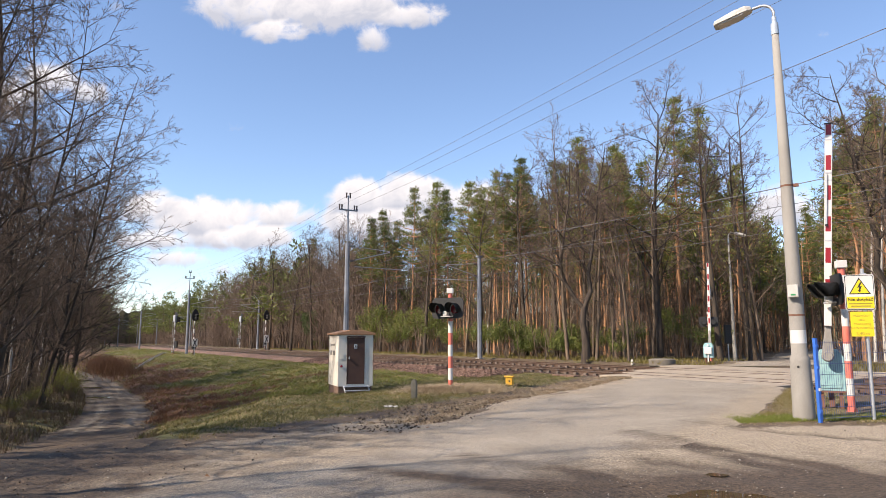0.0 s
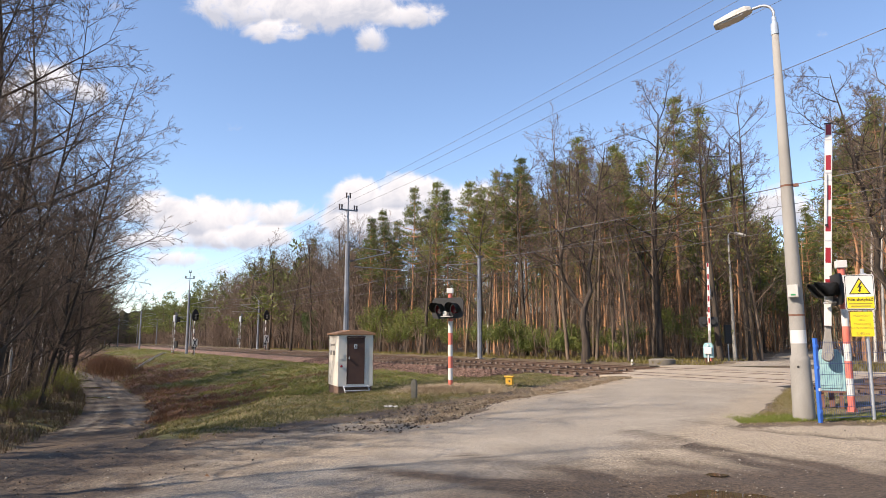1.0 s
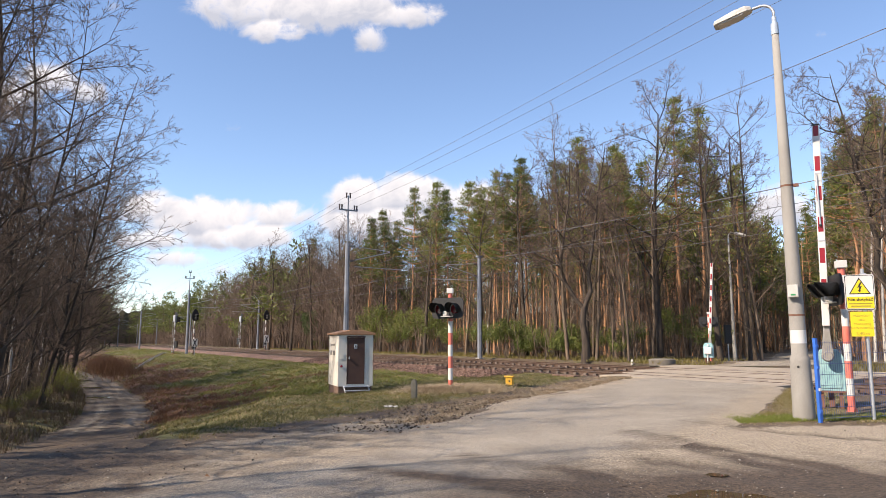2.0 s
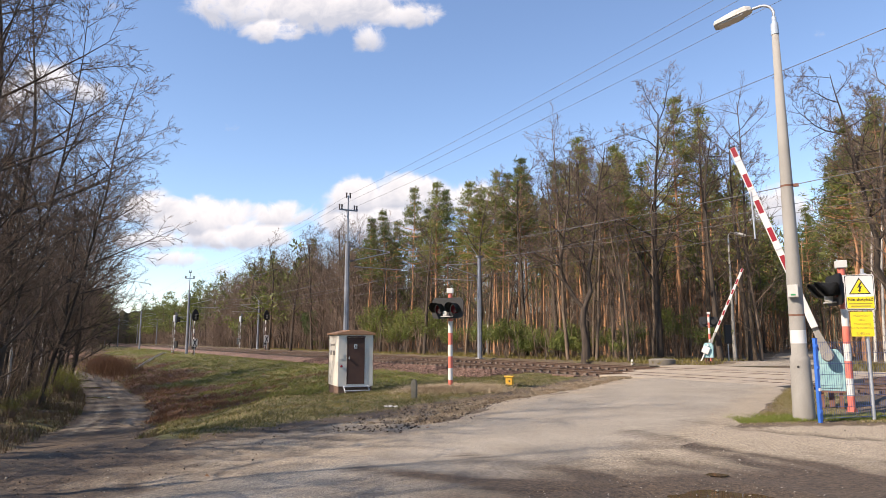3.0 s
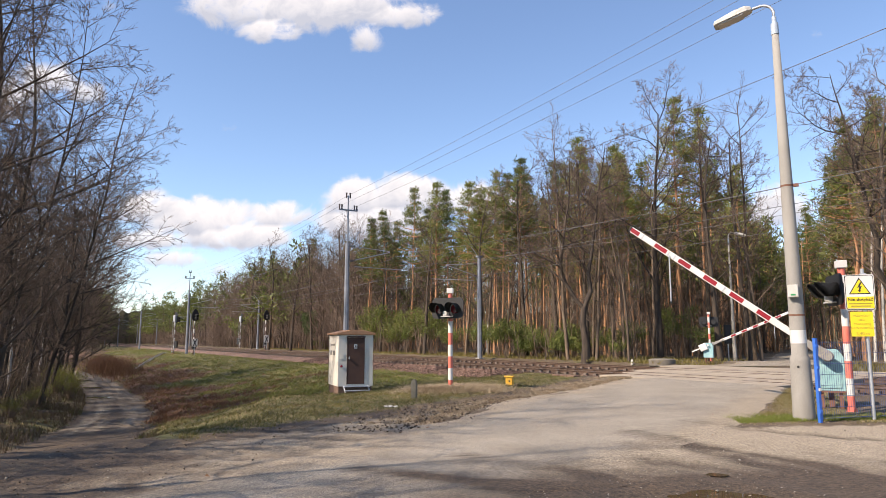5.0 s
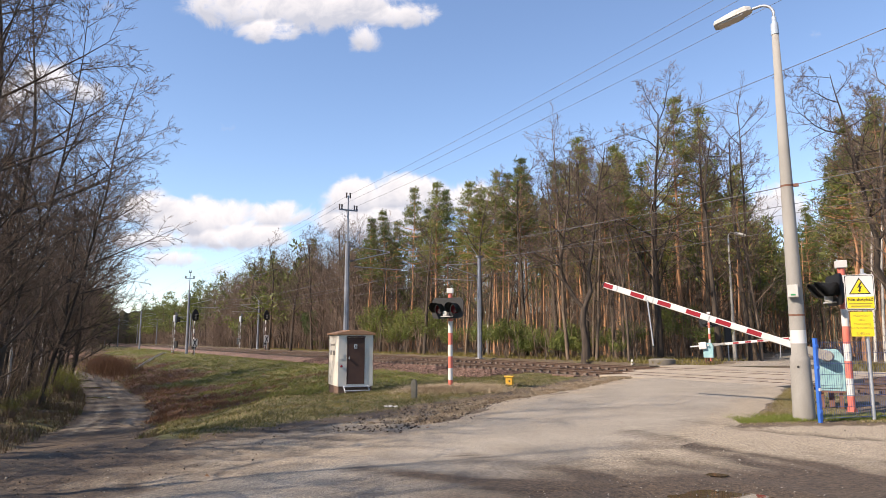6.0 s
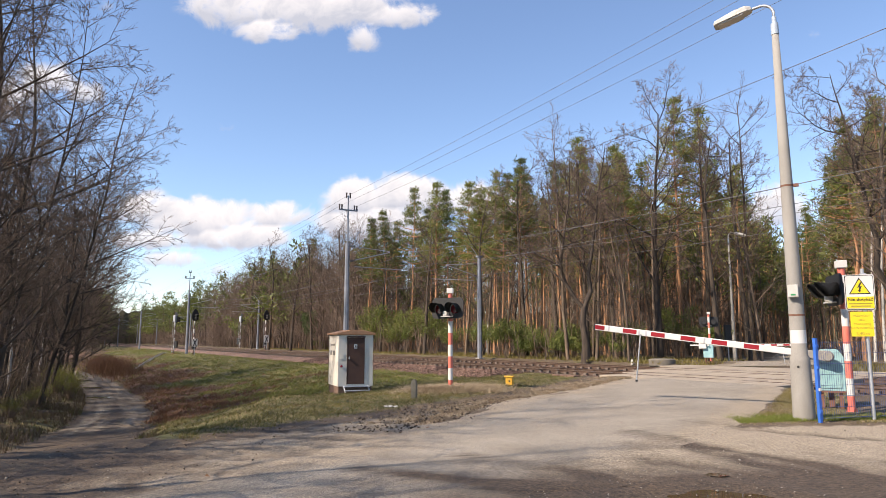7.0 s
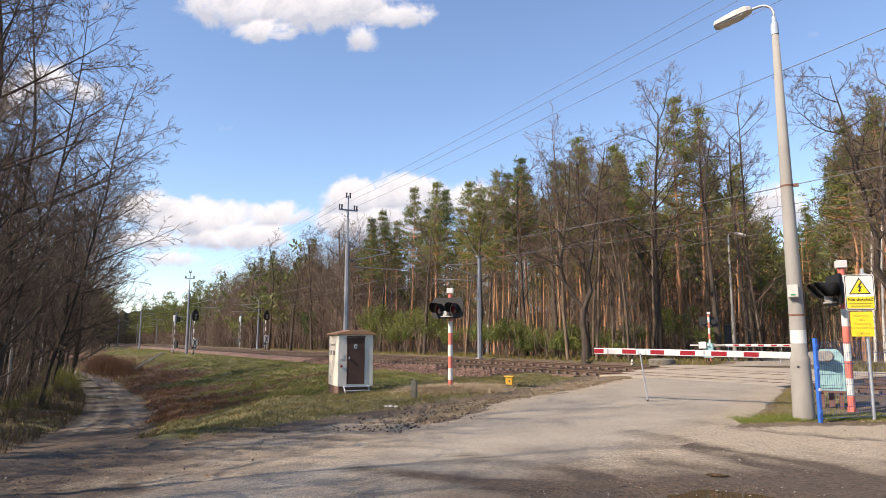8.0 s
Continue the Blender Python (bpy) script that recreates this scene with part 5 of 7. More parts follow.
def flume():
    """A concrete drain channel down the bank."""
    (x0, y0), (x1, y1) = xy(7.2, 79.7), xy(15.2, 116.0)
    ob = thing("drain_channel", Matrix(), "pale concrete drain channel running down the bank", "drain")
    n = 30
    for i in range(n):
        f0, f1 = i / n, (i + 0.97) / n
        a = Vector((x0 + (x1 - x0) * f0, y0 + (y1 - y0) * f0, 0))
        b = Vector((x0 + (x1 - x0) * f1, y0 + (y1 - y0) * f1, 0))
        a.z, b.z = ground_z(a.x, a.y) + 0.06, ground_z(b.x, b.y) + 0.06
        d = b - a
        m = Matrix.Translation(a) @ d.to_track_quat("Y", "Z").to_matrix().to_4x4()
        bm = fresh()
        prism(bm, [(-0.2, 0), (0.2, 0), (0.2, 0.14), (0.14, 0.14), (0.1, 0.04), (-0.1, 0.04), (-0.14, 0.14), (-0.2, 0.14)], d.length, m @ Matrix.Translation((0, 0, -0.1)))
        part("segment", bm, M_concrete, ob)


flume()

# ---- trees ----
def unit(v):
    return v / (np.linalg.norm(v) + 1e-9)


def shoot(wood, twigs, rng, p, d, length, r, level, cfg):
    """One limb with its side limbs; the last level is single twigs."""
    n = int(cfg["segs"][level])
    P, R = [p], [r]
    for i in range(n):
        f = (i + 1) / n
        d = unit(d + rng.normal(0, cfg["bend"][level], 3) + np.array((0, 0, cfg["up"][level])))
        P.append(P[-1] + d * length / n)
        R.append(max(cfg["thin"], r * (1 - f * cfg["taper"][level])))
    (wood if level < cfg.get("stem", cfg["levels"] - 1) else twigs).tube(P, R, cfg["sides"][level])
    P = np.array(P)
    last = level >= cfg["levels"] - 1
    count = cfg["kids"][level]
    count = int(count * (0.7 + 0.6 * rng.random()) + 0.5)
    spin = rng.random() * 6.28
    for c in range(count):
        f = cfg["bare"][level] + (1 - cfg["bare"][level]) * (c + rng.random()) / max(1, count)
        x = min(f, 0.999) * n
        i = int(x)
        q = P[i] + (P[i + 1] - P[i]) * (x - i)
        ax = unit(P[i + 1] - P[i])
        side = np.cross(ax, (0.31, 0.52, 0.79))
        side = unit(side)
        side2 = np.cross(ax, side)
        spin += 2.4 + rng.normal(0, 0.4)
        lean = radians(cfg["angle"][level] + rng.normal(0, 9))
        cd = unit(ax * math.cos(lean) + (side * math.cos(spin) + side2 * math.sin(spin)) * math.sin(lean))
        ln = length * cfg["ratio"][level] * (1 - cfg["short"][level] * f) * (0.65 + 0.6 * rng.random())
        if last:
            e = q + (cd + np.array((0, 0, 0.1))) * ln
            twigs.sprig(q, e, cfg.get("end", cfg["thin"] * 1.1), rng.normal(0, 1, 3))
        else:
            rr = max(cfg["thin"], min(R[i] * 0.75, cfg["branch"] * ln))
            shoot(wood, twigs, rng, q, cd, ln, rr, level + 1, cfg)


def tree_meshes(name, seed, height, radius, cfg):
    rng = np.random.default_rng(seed)
    wood, twigs = Pile(), Pile()
    lean = rng.normal(0, cfg.get("lean", 0.04), 2)
    shoot(wood, twigs, rng, np.array((0, 0, -0.2)), unit(np.array((lean[0], lean[1], 1.0))), height, radius, 0, cfg)
    return wood.mesh(name + "_wood", True), twigs.mesh(name + "_twigs")


OAK = dict(levels=5, segs=(9, 7, 4, 2, 1), bend=(0.05, 0.14, 0.18, 0.2, 0.2), up=(0.03, 0.09, 0.07, 0.05, 0.05), taper=(0.85, 0.85, 0.8, 0.75, 0.7), sides=(8, 5, 4, 3, 3),
           kids=(21, 7, 5, 4, 5), bare=(0.26, 0.2, 0.15, 0.1, 0.1), angle=(48, 45, 45, 42, 40), ratio=(0.35, 0.48, 0.5, 0.5, 0.6), short=(0.5, 0.4, 0.4, 0.3, 0.3), thin=0.007, branch=0.0135, end=0.0115)
OLD_OAK = dict(levels=4, segs=(9, 6, 4, 1), bend=(0.06, 0.16, 0.2, 0.2), up=(0.03, 0.05, 0.05, 0.04), taper=(0.85, 0.85, 0.8, 0.7), sides=(8, 5, 4, 3),
               kids=(17, 8, 6, 12), bare=(0.2, 0.25, 0.15, 0.1), angle=(58, 48, 45, 45), ratio=(0.42, 0.5, 0.5, 0.55), short=(0.45, 0.4, 0.4, 0.3), thin=0.0055, branch=0.015)
ALDER = dict(levels=4, segs=(10, 6, 4, 1), bend=(0.05, 0.07, 0.09, 0.1), up=(0.03, 0.045, 0.02, 0.01), taper=(0.9, 0.85, 0.8, 0.7), sides=(8, 5, 3, 3),
             kids=(36, 9, 6, 9), bare=(0.1, 0.2, 0.15, 0.1), angle=(58, 38, 36, 34), ratio=(0.27, 0.45, 0.5, 0.6), short=(0.5, 0.4, 0.4, 0.3), thin=0.0055, branch=0.011, end=0.0042)
SLIM = dict(levels=3, segs=(9, 4, 2), bend=(0.04, 0.12, 0.16), up=(0.03, 0.08, 0.05), taper=(0.88, 0.85, 0.7), sides=(7, 4, 3),
            kids=(27, 7, 9), bare=(0.1, 0.15, 0.15), angle=(52, 45, 45), ratio=(0.22, 0.5, 0.55), short=(0.4, 0.4, 0.3), thin=0.006, branch=0.012)
BIRCH = dict(SLIM, stem=1, kids=(26, 8, 9), bare=(0.4, 0.15, 0.15))
ALDER_THIN = dict(ALDER, kids=(28, 7, 5, 8), sides=(6, 4, 3, 3), segs=(8, 4, 2, 1), thin=0.007, end=0.006)
SAPLING = dict(levels=3, stem=1, segs=(5, 3, 1), bend=(0.1, 0.14, 0.16), up=(0.04, 0.06, 0.05), taper=(0.85, 0.8, 0.7), sides=(5, 3, 3),
               kids=(12, 5, 3), bare=(0.15, 0.15, 0.1), angle=(48, 45, 45), ratio=(0.35, 0.5, 0.5), short=(0.4, 0.4, 0.3), thin=0.005, branch=0.01)


def needle_tufts(pile, rng, centres, spread_r, per, size, flat=0.6, thin=0.2):
    """Short pointed blades round each centre."""
    C = np.repeat(np.asarray(centres), per, 0)
    n = len(C)
    D = rng.normal(0, 1, (n, 3))
    D[:, 2] *= flat
    D /= np.linalg.norm(D, axis=1)[:, None]
    base = C + D * spread_r * rng.random((n, 1)) ** 0.5
    out = D + rng.normal(0, 0.6, (n, 3)) + np.array((0, 0, 0.35))
    out /= np.linalg.norm(out, axis=1)[:, None]
    side = np.cross(out, rng.normal(0, 1, (n, 3)))
    side /= np.linalg.norm(side, axis=1)[:, None]
    ln = size * (0.6 + 0.8 * rng.random((n, 1)))
    V = np.stack([base - side * ln * thin, base + side * ln * thin, base + out * ln], 1).reshape(-1, 3)
    pile.add(V, None, np.arange(n * 3).reshape(-1, 3))


def pine_meshes(seed, height, radius, tufts=6, per=19, crown_from=0.54, blade=0.25):
    rng = np.random.default_rng(seed)
    wood, green = Pile(), Pile()
    lean = rng.normal(0, 0.02, 2)
    n = 9
    P = [np.array((lean[0] * height * i / n + rng.normal(0, 0.05) * (i > 0), lean[1] * height * i / n + rng.normal(0, 0.05) * (i > 0), -0.2 + height * i / n)) for i in range(n + 1)]
    wood.tube(P, [radius * (1 - 0.82 * i / n) * (1.15 if i == 0 else 1) for i in range(n + 1)], 8)
    P = np.array(P)
    cen = []
    for k in range(13):                              # dead snags on the stem
        f = rng.uniform(0.25, crown_from)
        a = rng.uniform(0, 6.28)
        q = P[int(f * n)] + (P[int(f * n) + 1] - P[int(f * n)]) * (f * n % 1)
        wood.twig(q, q + np.array((math.cos(a), math.sin(a), rng.uniform(-0.25, 0.2))) * rng.uniform(0.5, 1.5), 0.018)
    whorls = 12
    for k in range(whorls):
        f = crown_from + (0.985 - crown_from) * k / (whorls - 1)
        q = P[min(n - 1, int(f * n))] + (P[min(n, int(f * n) + 1)] - P[min(n - 1, int(f * n))]) * (f * n - min(n - 1, int(f * n)))
        up = k / (whorls - 1)
        reach = height * 0.165 * ((1 - up) ** 0.9 * 0.96 + 0.04) * min(1, 0.6 + 2.4 * up) * rng.uniform(0.75, 1.2)
        for b in range(int(rng.integers(4, 6))):
            a = rng.uniform(0, 6.28)
            ln = reach * rng.uniform(0.6, 1.15)
            d = np.array((math.cos(a), math.sin(a), rng.uniform(0.1, 0.55)))
            e = q + d * ln
            mid = q + d * ln * 0.5 - np.array((0, 0, 0.08 * ln))
            wood.tube([q, mid, e], [0.05, 0.035, 0.012], 4)
            side = np.array((-d[1], d[0], 0))
            for c in range(tufts if up < 0.75 else 4):
                f = 0.3 + 0.75 * (c + rng.random()) / tufts
                cen.append(q + d * ln * f + side * rng.normal(0, 0.2 + 0.12 * ln) * (1.2 - 0.6 * f) + rng.normal(0, 0.1, 3))
    needle_tufts(green, rng, cen, 0.33, per, blade, 0.5, 0.12)
    return wood.mesh("pine_wood", True), green.mesh("pine_needles")


def bush_meshes(seed, height, width, stems=16, tufts=130, per=16, leaf=0.16):
    rng = np.random.default_rng(seed)
    wood, green = Pile(), Pile()
    cen = []
    for k in range(stems):
        a = rng.uniform(0, 6.28)
        tip = np.array((math.cos(a) * width * rng.uniform(0.1, 0.5), math.sin(a) * width * rng.uniform(0.1, 0.5), height * rng.uniform(0.55, 1.0)))
        mid = tip * np.array((0.35, 0.35, 0.55)) + rng.normal(0, 0.08, 3)
        wood.tube([np.array((tip[0] * 0.08, tip[1] * 0.08, -0.1)), mid, tip], [0.022, 0.014, 0.006], 4)
        for c in range(max(1, tufts // stems)):
            f = rng.uniform(0.3, 1.0)
            cen.append(mid * (1 - f) + tip * f + rng.normal(0, 0.16, 3))
    needle_tufts(green, rng, cen, 0.3, per, leaf, 0.8)
    return wood.mesh("bush_wood", True), green.mesh("bush_leaves")


def forked_oak(seed):
    """An old oak whose bent stem forks low, one limb out to the side and one up."""
    rng = np.random.default_rng(seed)
    wood, twigs = Pile(), Pile()
    stem = [(0, 0, -0.2), (0.05, 0, 1.2), (-0.1, 0.05, 2.4), (0.0, 0.05, 3.4)]
    wood.tube(stem, [0.29, 0.23, 0.2, 0.19], 10)
    for pts, r0 in (([(0, 0.05, 3.3), (-0.5, 0.1, 3.9), (-1.1, 0.1, 4.9), (-1.5, 0.0, 6.0), (-1.3, -0.1, 7.2)], 0.13), ([(0, 0.05, 3.3), (0.45, 0, 4.4), (0.35, 0.1, 5.6), (0.6, 0.1, 6.8), (0.75, 0, 8.2)], 0.15)):
        wood.tube(pts, [r0, r0 * 0.95, r0 * 0.85, r0 * 0.75, r0 * 0.65], 8)
        P = [np.array(p) for p in pts]
        shoot(wood, twigs, rng, P[-1], unit(P[-1] - P[-2]), 6.0, r0 * 0.62, 0, dict(OLD_OAK, kids=(11, 8, 6, 12), bare=(0.1, 0.2, 0.15, 0.1), ratio=(0.6, 0.5, 0.5, 0.55)))
        for i in (2, 3, 4):
            for k in range(2):
                d = unit(np.array((rng.normal(0, 1), rng.normal(0, 1), 0.5)))
                shoot(wood, twigs, rng, P[i], d, rng.uniform(2.5, 4.0), 0.07, 1, dict(OLD_OAK, kids=(10, 8, 6, 12)))
    return wood.mesh("oak_wood", True), twigs.mesh("oak_twigs")


def plant(name, meshes, mats, names, label, category, group):
    """The first of a kind of tree: an empty with wood and crown under it, parked until it is placed."""
    ob = thing(name, Matrix(), label, category, group)
    for me, mt, nm in zip(meshes, mats, names):
        link(nm, me, mt, ob)
    return ob


class Grove:
    """Places the first of a kind, then copies."""

    def __init__(self, ob):
        self.ob, self.used = ob, False

    def put(self, x, y, rng, size=1.0, turn=None, tilt=(0, 0), z=None):
        m = Matrix.Translation((x, y, ground_z(x, y) if z is None else z)) @ Euler((tilt[0], tilt[1], 0)).to_matrix().to_4x4() @ Matrix.Rotation(rng.uniform(0, 6.28) if turn is None else turn, 4, "Z")
        if not self.used:
            self.used = True
            o = self.ob
            o.matrix_world = m
        else:
            o = copy_thing(self.ob, m)
        o.scale = (size, size, size)
        return o


BARE = ("trunk", "crown")
oaks = [Grove(plant("oak_tree", tree_meshes("oak", 10 + i, h, r, OAK), (M_alder, M_twig), BARE, "tall leafless oak with dark spreading limbs", "tree", "bare trees of the forest edge"))
        for i, (h, r) in enumerate(((18.6, 0.27), (18.0, 0.25), (16.5, 0.21)))]
slims = [Grove(plant("bare_tree", tree_meshes("slim", 30 + i, h, r, SLIM), (M_bark, M_twig), BARE, "slender leafless grey-brown forest tree", "tree", "bare trees of the forest edge"))
         for i, (h, r) in enumerate(((15.0, 0.13), (13.0, 0.11), (16.5, 0.15)))]
birches = [Grove(plant("birch_tree", tree_meshes("birch", 40 + i, h, r, BIRCH), (M_birch, M_twig), BARE, "leafless birch with thin white stem", "tree", "birches"))
           for i, (h, r) in enumerate(((14.0, 0.1), (15.5, 0.12)))]
alders = [Grove(plant("alder_tree", tree_meshes("alder", 50 + i, h, r, ALDER), (M_alder, M_aldertwig), BARE, "leafless alder with many fine upswept branches", "tree", "alders by the dirt track"))
          for i, (h, r) in enumerate(((16.5, 0.105), (15.0, 0.09), (17.5, 0.115)))]
thin_alders = [Grove(plant("alder_tree", tree_meshes("alder", 55 + i, h, r, ALDER_THIN), (M_alder, M_aldertwig), BARE, "leafless alder, dark stem and thin branches", "tree", "alders by the dirt track"))
               for i, (h, r) in enumerate(((15.5, 0.09), (17.0, 0.1)))]
pines = [Grove(plant("pine_tree", pine_meshes(60 + i, h, r), (M_pinebark, M_needle), BARE, "tall pine with orange stem and green top", "tree", "pines of the forest"))
         for i, (h, r) in enumerate(((18.0, 0.135), (16.5, 0.115), (19.0, 0.14), (17.0, 0.11)))]
back_pines = [Grove(plant("pine_tree", pine_meshes(66 + i, h, r, 5, 8, 0.54, 0.38), (M_pinebark, M_needle), BARE, "tall pine with orange stem among the trees behind", "tree", "pines of the forest"))
              for i, (h, r) in enumerate(((18.0, 0.13), (16.5, 0.11), (17.3, 0.12)))]
ivy = Grove(plant("evergreen_bush", bush_meshes(79, 5.4, 2.6, 22, 420, 22, 0.2), (M_twig, M_spruce), ("stem", "foliage"), "tall dense dark green evergreen bush at the forest edge", "bush", ""))
bushes = [Grove(plant("bush", bush_meshes(80 + i, h, w), (M_twig, M_fresh), ("stem", "foliage"), "bush with fresh green spring leaves", "bush", "green bushes at the forest edge"))
          for i, (h, w) in enumerate(((3.0, 3.2), (2.2, 2.6), (4.0, 3.4)))]
willows = Grove(plant("willow_bush", bush_meshes(86, 2.3, 2.8, 70, 420, 5, 0.1), (M_twig, M_willow), ("stem", "foliage"), "thin-stemmed willow bush with sparse yellow-green leaves", "bush", "willows by the dirt track"))
saplings = [Grove(plant("sapling", tree_meshes("sapling", 90 + i, h, 0.05, SAPLING), (M_bark, M_twig), BARE, "thin leafless sapling of the undergrowth", "sapling", "undergrowth"))
            for i, h in enumerate((6.0, 4.5))]


forked = Grove(plant("oak_tree", forked_oak(5), (M_alder, M_aldertwig), BARE, "old leafless oak with a low forked, crooked stem", "tree", "bare trees of the forest edge"))


def free(x, y, room=1.2):
    """Off the road."""
    l, r = at_y(LEFT_EDGE, y), at_y(RIGHT_EDGE, y)
    return l is None or x < l - room or x > r + room


def forest():
    rng = random.Random(21)
    taken = []

    def clear(x, y, d):
        if any((x - a) ** 2 + (y - b) ** 2 < d * d for a, b in taken):
            return False
        taken.append((x, y))
        return True

    # marked single trees of the edge
    for g, x, y, size, turn in ((forked, 9.0, 43.4, 1.0, 0.0), (oaks[0], 14.7, 46.4, 0.9, 1.1), (oaks[1], 17.4, 43.0, 0.82, 2.2), (oaks[2], 20.4, 45.6, 0.95, 0.4), (slims[2], 21.6, 47.4, 1.1, 2.0), (slims[0], 20.9, 45.0, 1.0, 3.0),
                                (oaks[2], 10.8, 50.5, 0.9, 2.0), (oaks[1], 8.9, 53.5, 0.82, 3.6), (oaks[0], 12.5, 49.6, 0.72, 5.2), (oaks[2], 6.9, 56.5, 0.92, 0.9), (oaks[1], 3.4, 58.5, 0.76, 1.7), (oaks[0], -1.8, 66.0, 0.7, 4.0),
                                (oaks[2], -6.8, 74.0, 0.78, 4.4), (oaks[1], -13.8, 87.0, 0.88, 0.3), (oaks[2], -17.4, 91.0, 0.9, 1.9), (oaks[0], -21.6, 97.0, 0.85, 2.9), (oaks[1], -27.0, 106.0, 0.9, 5.5), (oaks[2], -33.0, 118.0, 0.95, 0.2),
                                (slims[2], 18.6, 47.0, 1.05, 2.0), (slims[1], 12.4, 46.8, 1.1, 4.0), (slims[2], 10.4, 46.5, 0.85, 5.0),
                                (pines[2], 17.1, 49.0, 1.02, 0.4), (pines[0], 18.6, 48.2, 1.02, 1.4), (pines[3], 15.2, 56.0, 1.04, 2.4), (pines[1], 13.7, 58.0, 1.0, 1.4), (pines[0], 11.1, 60.0, 0.95, 0.2), (pines[3], 7.9, 61.0, 1.0, 2.2),
                                (pines[1], -8.7, 80.0, 0.97, 1.0), (pines[3], -6.1, 77.0, 0.96, 2.0), (pines[2], -3.6, 75.0, 0.99, 3.0), (pines[0], -0.8, 71.0, 1.02, 4.0), (pines[1], 0.7, 72.0, 1.08, 5.0), (pines[3], 2.2, 67.0, 1.03, 6.0),
                                (pines[1], 3.7, 66.0, 1.0, 0.5), (pines[0], 4.7, 63.0, 0.96, 2.5), (pines[2], 6.6, 60.0, 0.93, 1.2), (pines[3], -19.5, 104.0, 1.0, 1.2), (pines[1], -37.0, 137.0, 1.1, 0.8)):
        taken.append((x, y))
        g.put(x, y, rng, size, turn)
    ivy.put(-18.2, 93.5, rng, 1.0)
    taken.append((-18.2, 93.5))
    bushes[2].put(-39.0, 131.0, rng, 1.35)
    for x, y, k in ((-8.2, 77.5, 1.2), (-6.6, 75.0, 1.4), (-5.2, 73.4, 1.25), (-3.7, 71.2, 1.05), (-2.4, 69.0, 1.3), (-0.7, 66.4, 1.1), (0.6, 64.5, 0.85), (4.6, 56.2, 0.95), (5.9, 54.4, 1.0), (7.2, 53.0, 0.8), (11.6, 45.8, 0.45)):
        bushes[0 if k < 1.1 else 2].put(x, y, rng, k)
        taken.append((x, y))
    # beside the road on its other side
    for g, x, y, size, turn in ((oaks[1], 22.3, 33.5, 0.8, 0.9), (forked, 23.4, 35.5, 1.15, 2.9), (birches[0], 24.5, 38.0, 0.9, 1.0), (birches[1], 25.8, 41.0, 0.85, 3.0), (slims[1], 26.2, 40.0, 0.95, 0.0), (pines[1], 26.0, 40.0, 0.98, 1.0), (pines[3], 29.6, 44.0, 0.95, 1.0),
                                (pines[0], 28.0, 42.5, 0.9, 4.0), (pines[2], 32.4, 52.5, 0.92, 1.0), (pines[1], 33.6, 57.5, 0.95, 1.0), (pines[3], 35.4, 59.0, 1.0, 2.0), (pines[0], 36.4, 62.0, 1.0, 3.0), (pines[1], 37.6, 60.5, 1.0, 0.3), (slims[0], 32.6, 55.5, 0.9, 0.3),
                                (pines[2], 51.0, 94.0, 1.05, 0.0), (pines[1], 53.5, 96.0, 1.1, 0.5), (pines[0], 52.0, 99.0, 1.0, 1.5), (pines[3], 55.5, 101.0, 1.1, 2.5), (slims[1], 52.6, 97.0, 1.2, 1.5), (slims[2], 55.0, 99.0, 1.1, 4.5), (pines[2], 57.0, 104.0, 1.1, 3.0), (birches[0], 31.0, 46.5, 0.9, 2.0)):
        taken.append((x, y))
        g.put(x, y, rng, size, turn)
    n = 0
    while n < 80:                                    # the forest edge
        q, s = rng.uniform(31.0, 42), rng.choice((rng.uniform(22, 55), rng.uniform(25, 90), rng.uniform(60, 150)))
        x, y = xy(q, s)
        if not free(x, y, 2.2) or x / y > 0.5 or (y < 45 and x > at_y(LEFT_EDGE, y) - 6.5) or not clear(x, y, 1.6):
            continue
        n += 1
        k = rng.random() + (0.25 if s > 75 else 0) * rng.random()
        size = rng.uniform(0.8, 1.0)
        if k < 0.42:
            rng.choice(pines).put(x, y, rng, size)
        elif k < 0.86 or s > 75:
            rng.choice(slims).put(x, y, rng, size)
        elif k < 0.94:
            rng.choice(birches).put(x, y, rng, size, None, (rng.uniform(-0.06, 0.06), rng.uniform(-0.06, 0.06)))
        else:
            rng.choice(slims).put(x, y, rng, size * 0.9)
    n = 0
    while n < 96:                                    # pines behind
        k, q = rng.uniform(-0.3, 0.7), rng.uniform(36, 66) + (12 if rng.random() < 0.2 else 0)
        y = q / (QX * k + QY)
        x = k * y
        if y < 42 or not free(x, y, 2.3) or not clear(x, y, 1.5):
            continue
        n += 1
        (rng.choice(back_pines) if rng.random() < (0.86 if k > -0.08 else 0.35) else rng.choice(slims)).put(x, y, rng, rng.uniform(0.88, 1.02))
    n = 0
    while n < 62:                                    # undergrowth
        q, s = rng.uniform(30.2, 38), rng.choice((rng.uniform(24, 50), rng.uniform(25, 120)))
        x, y = xy(q, s)
        if not free(x, y, 1.5) or (y < 44 and x > at_y(LEFT_EDGE, y) - 5.5) or not clear(x, y, 0.8):
            continue
        n += 1
        if 38 < s < 85 and rng.random() < 0.5 or rng.random() < 0.1:
            rng.choice(bushes).put(x, y, rng, rng.uniform(0.6, 1.0))
        else:
            rng.choice(saplings).put(x, y, rng, rng.uniform(0.6, 1.1))

    for g, x, y, size, turn in ((pines[1], 12.8, 53.0, 0.96, 3.2), (pines[0], 9.6, 56.0, 0.92, 5.1), (pines[3], 6.0, 62.0, 1.0, 0.2)):
        g.put(x, y, rng, size, turn)


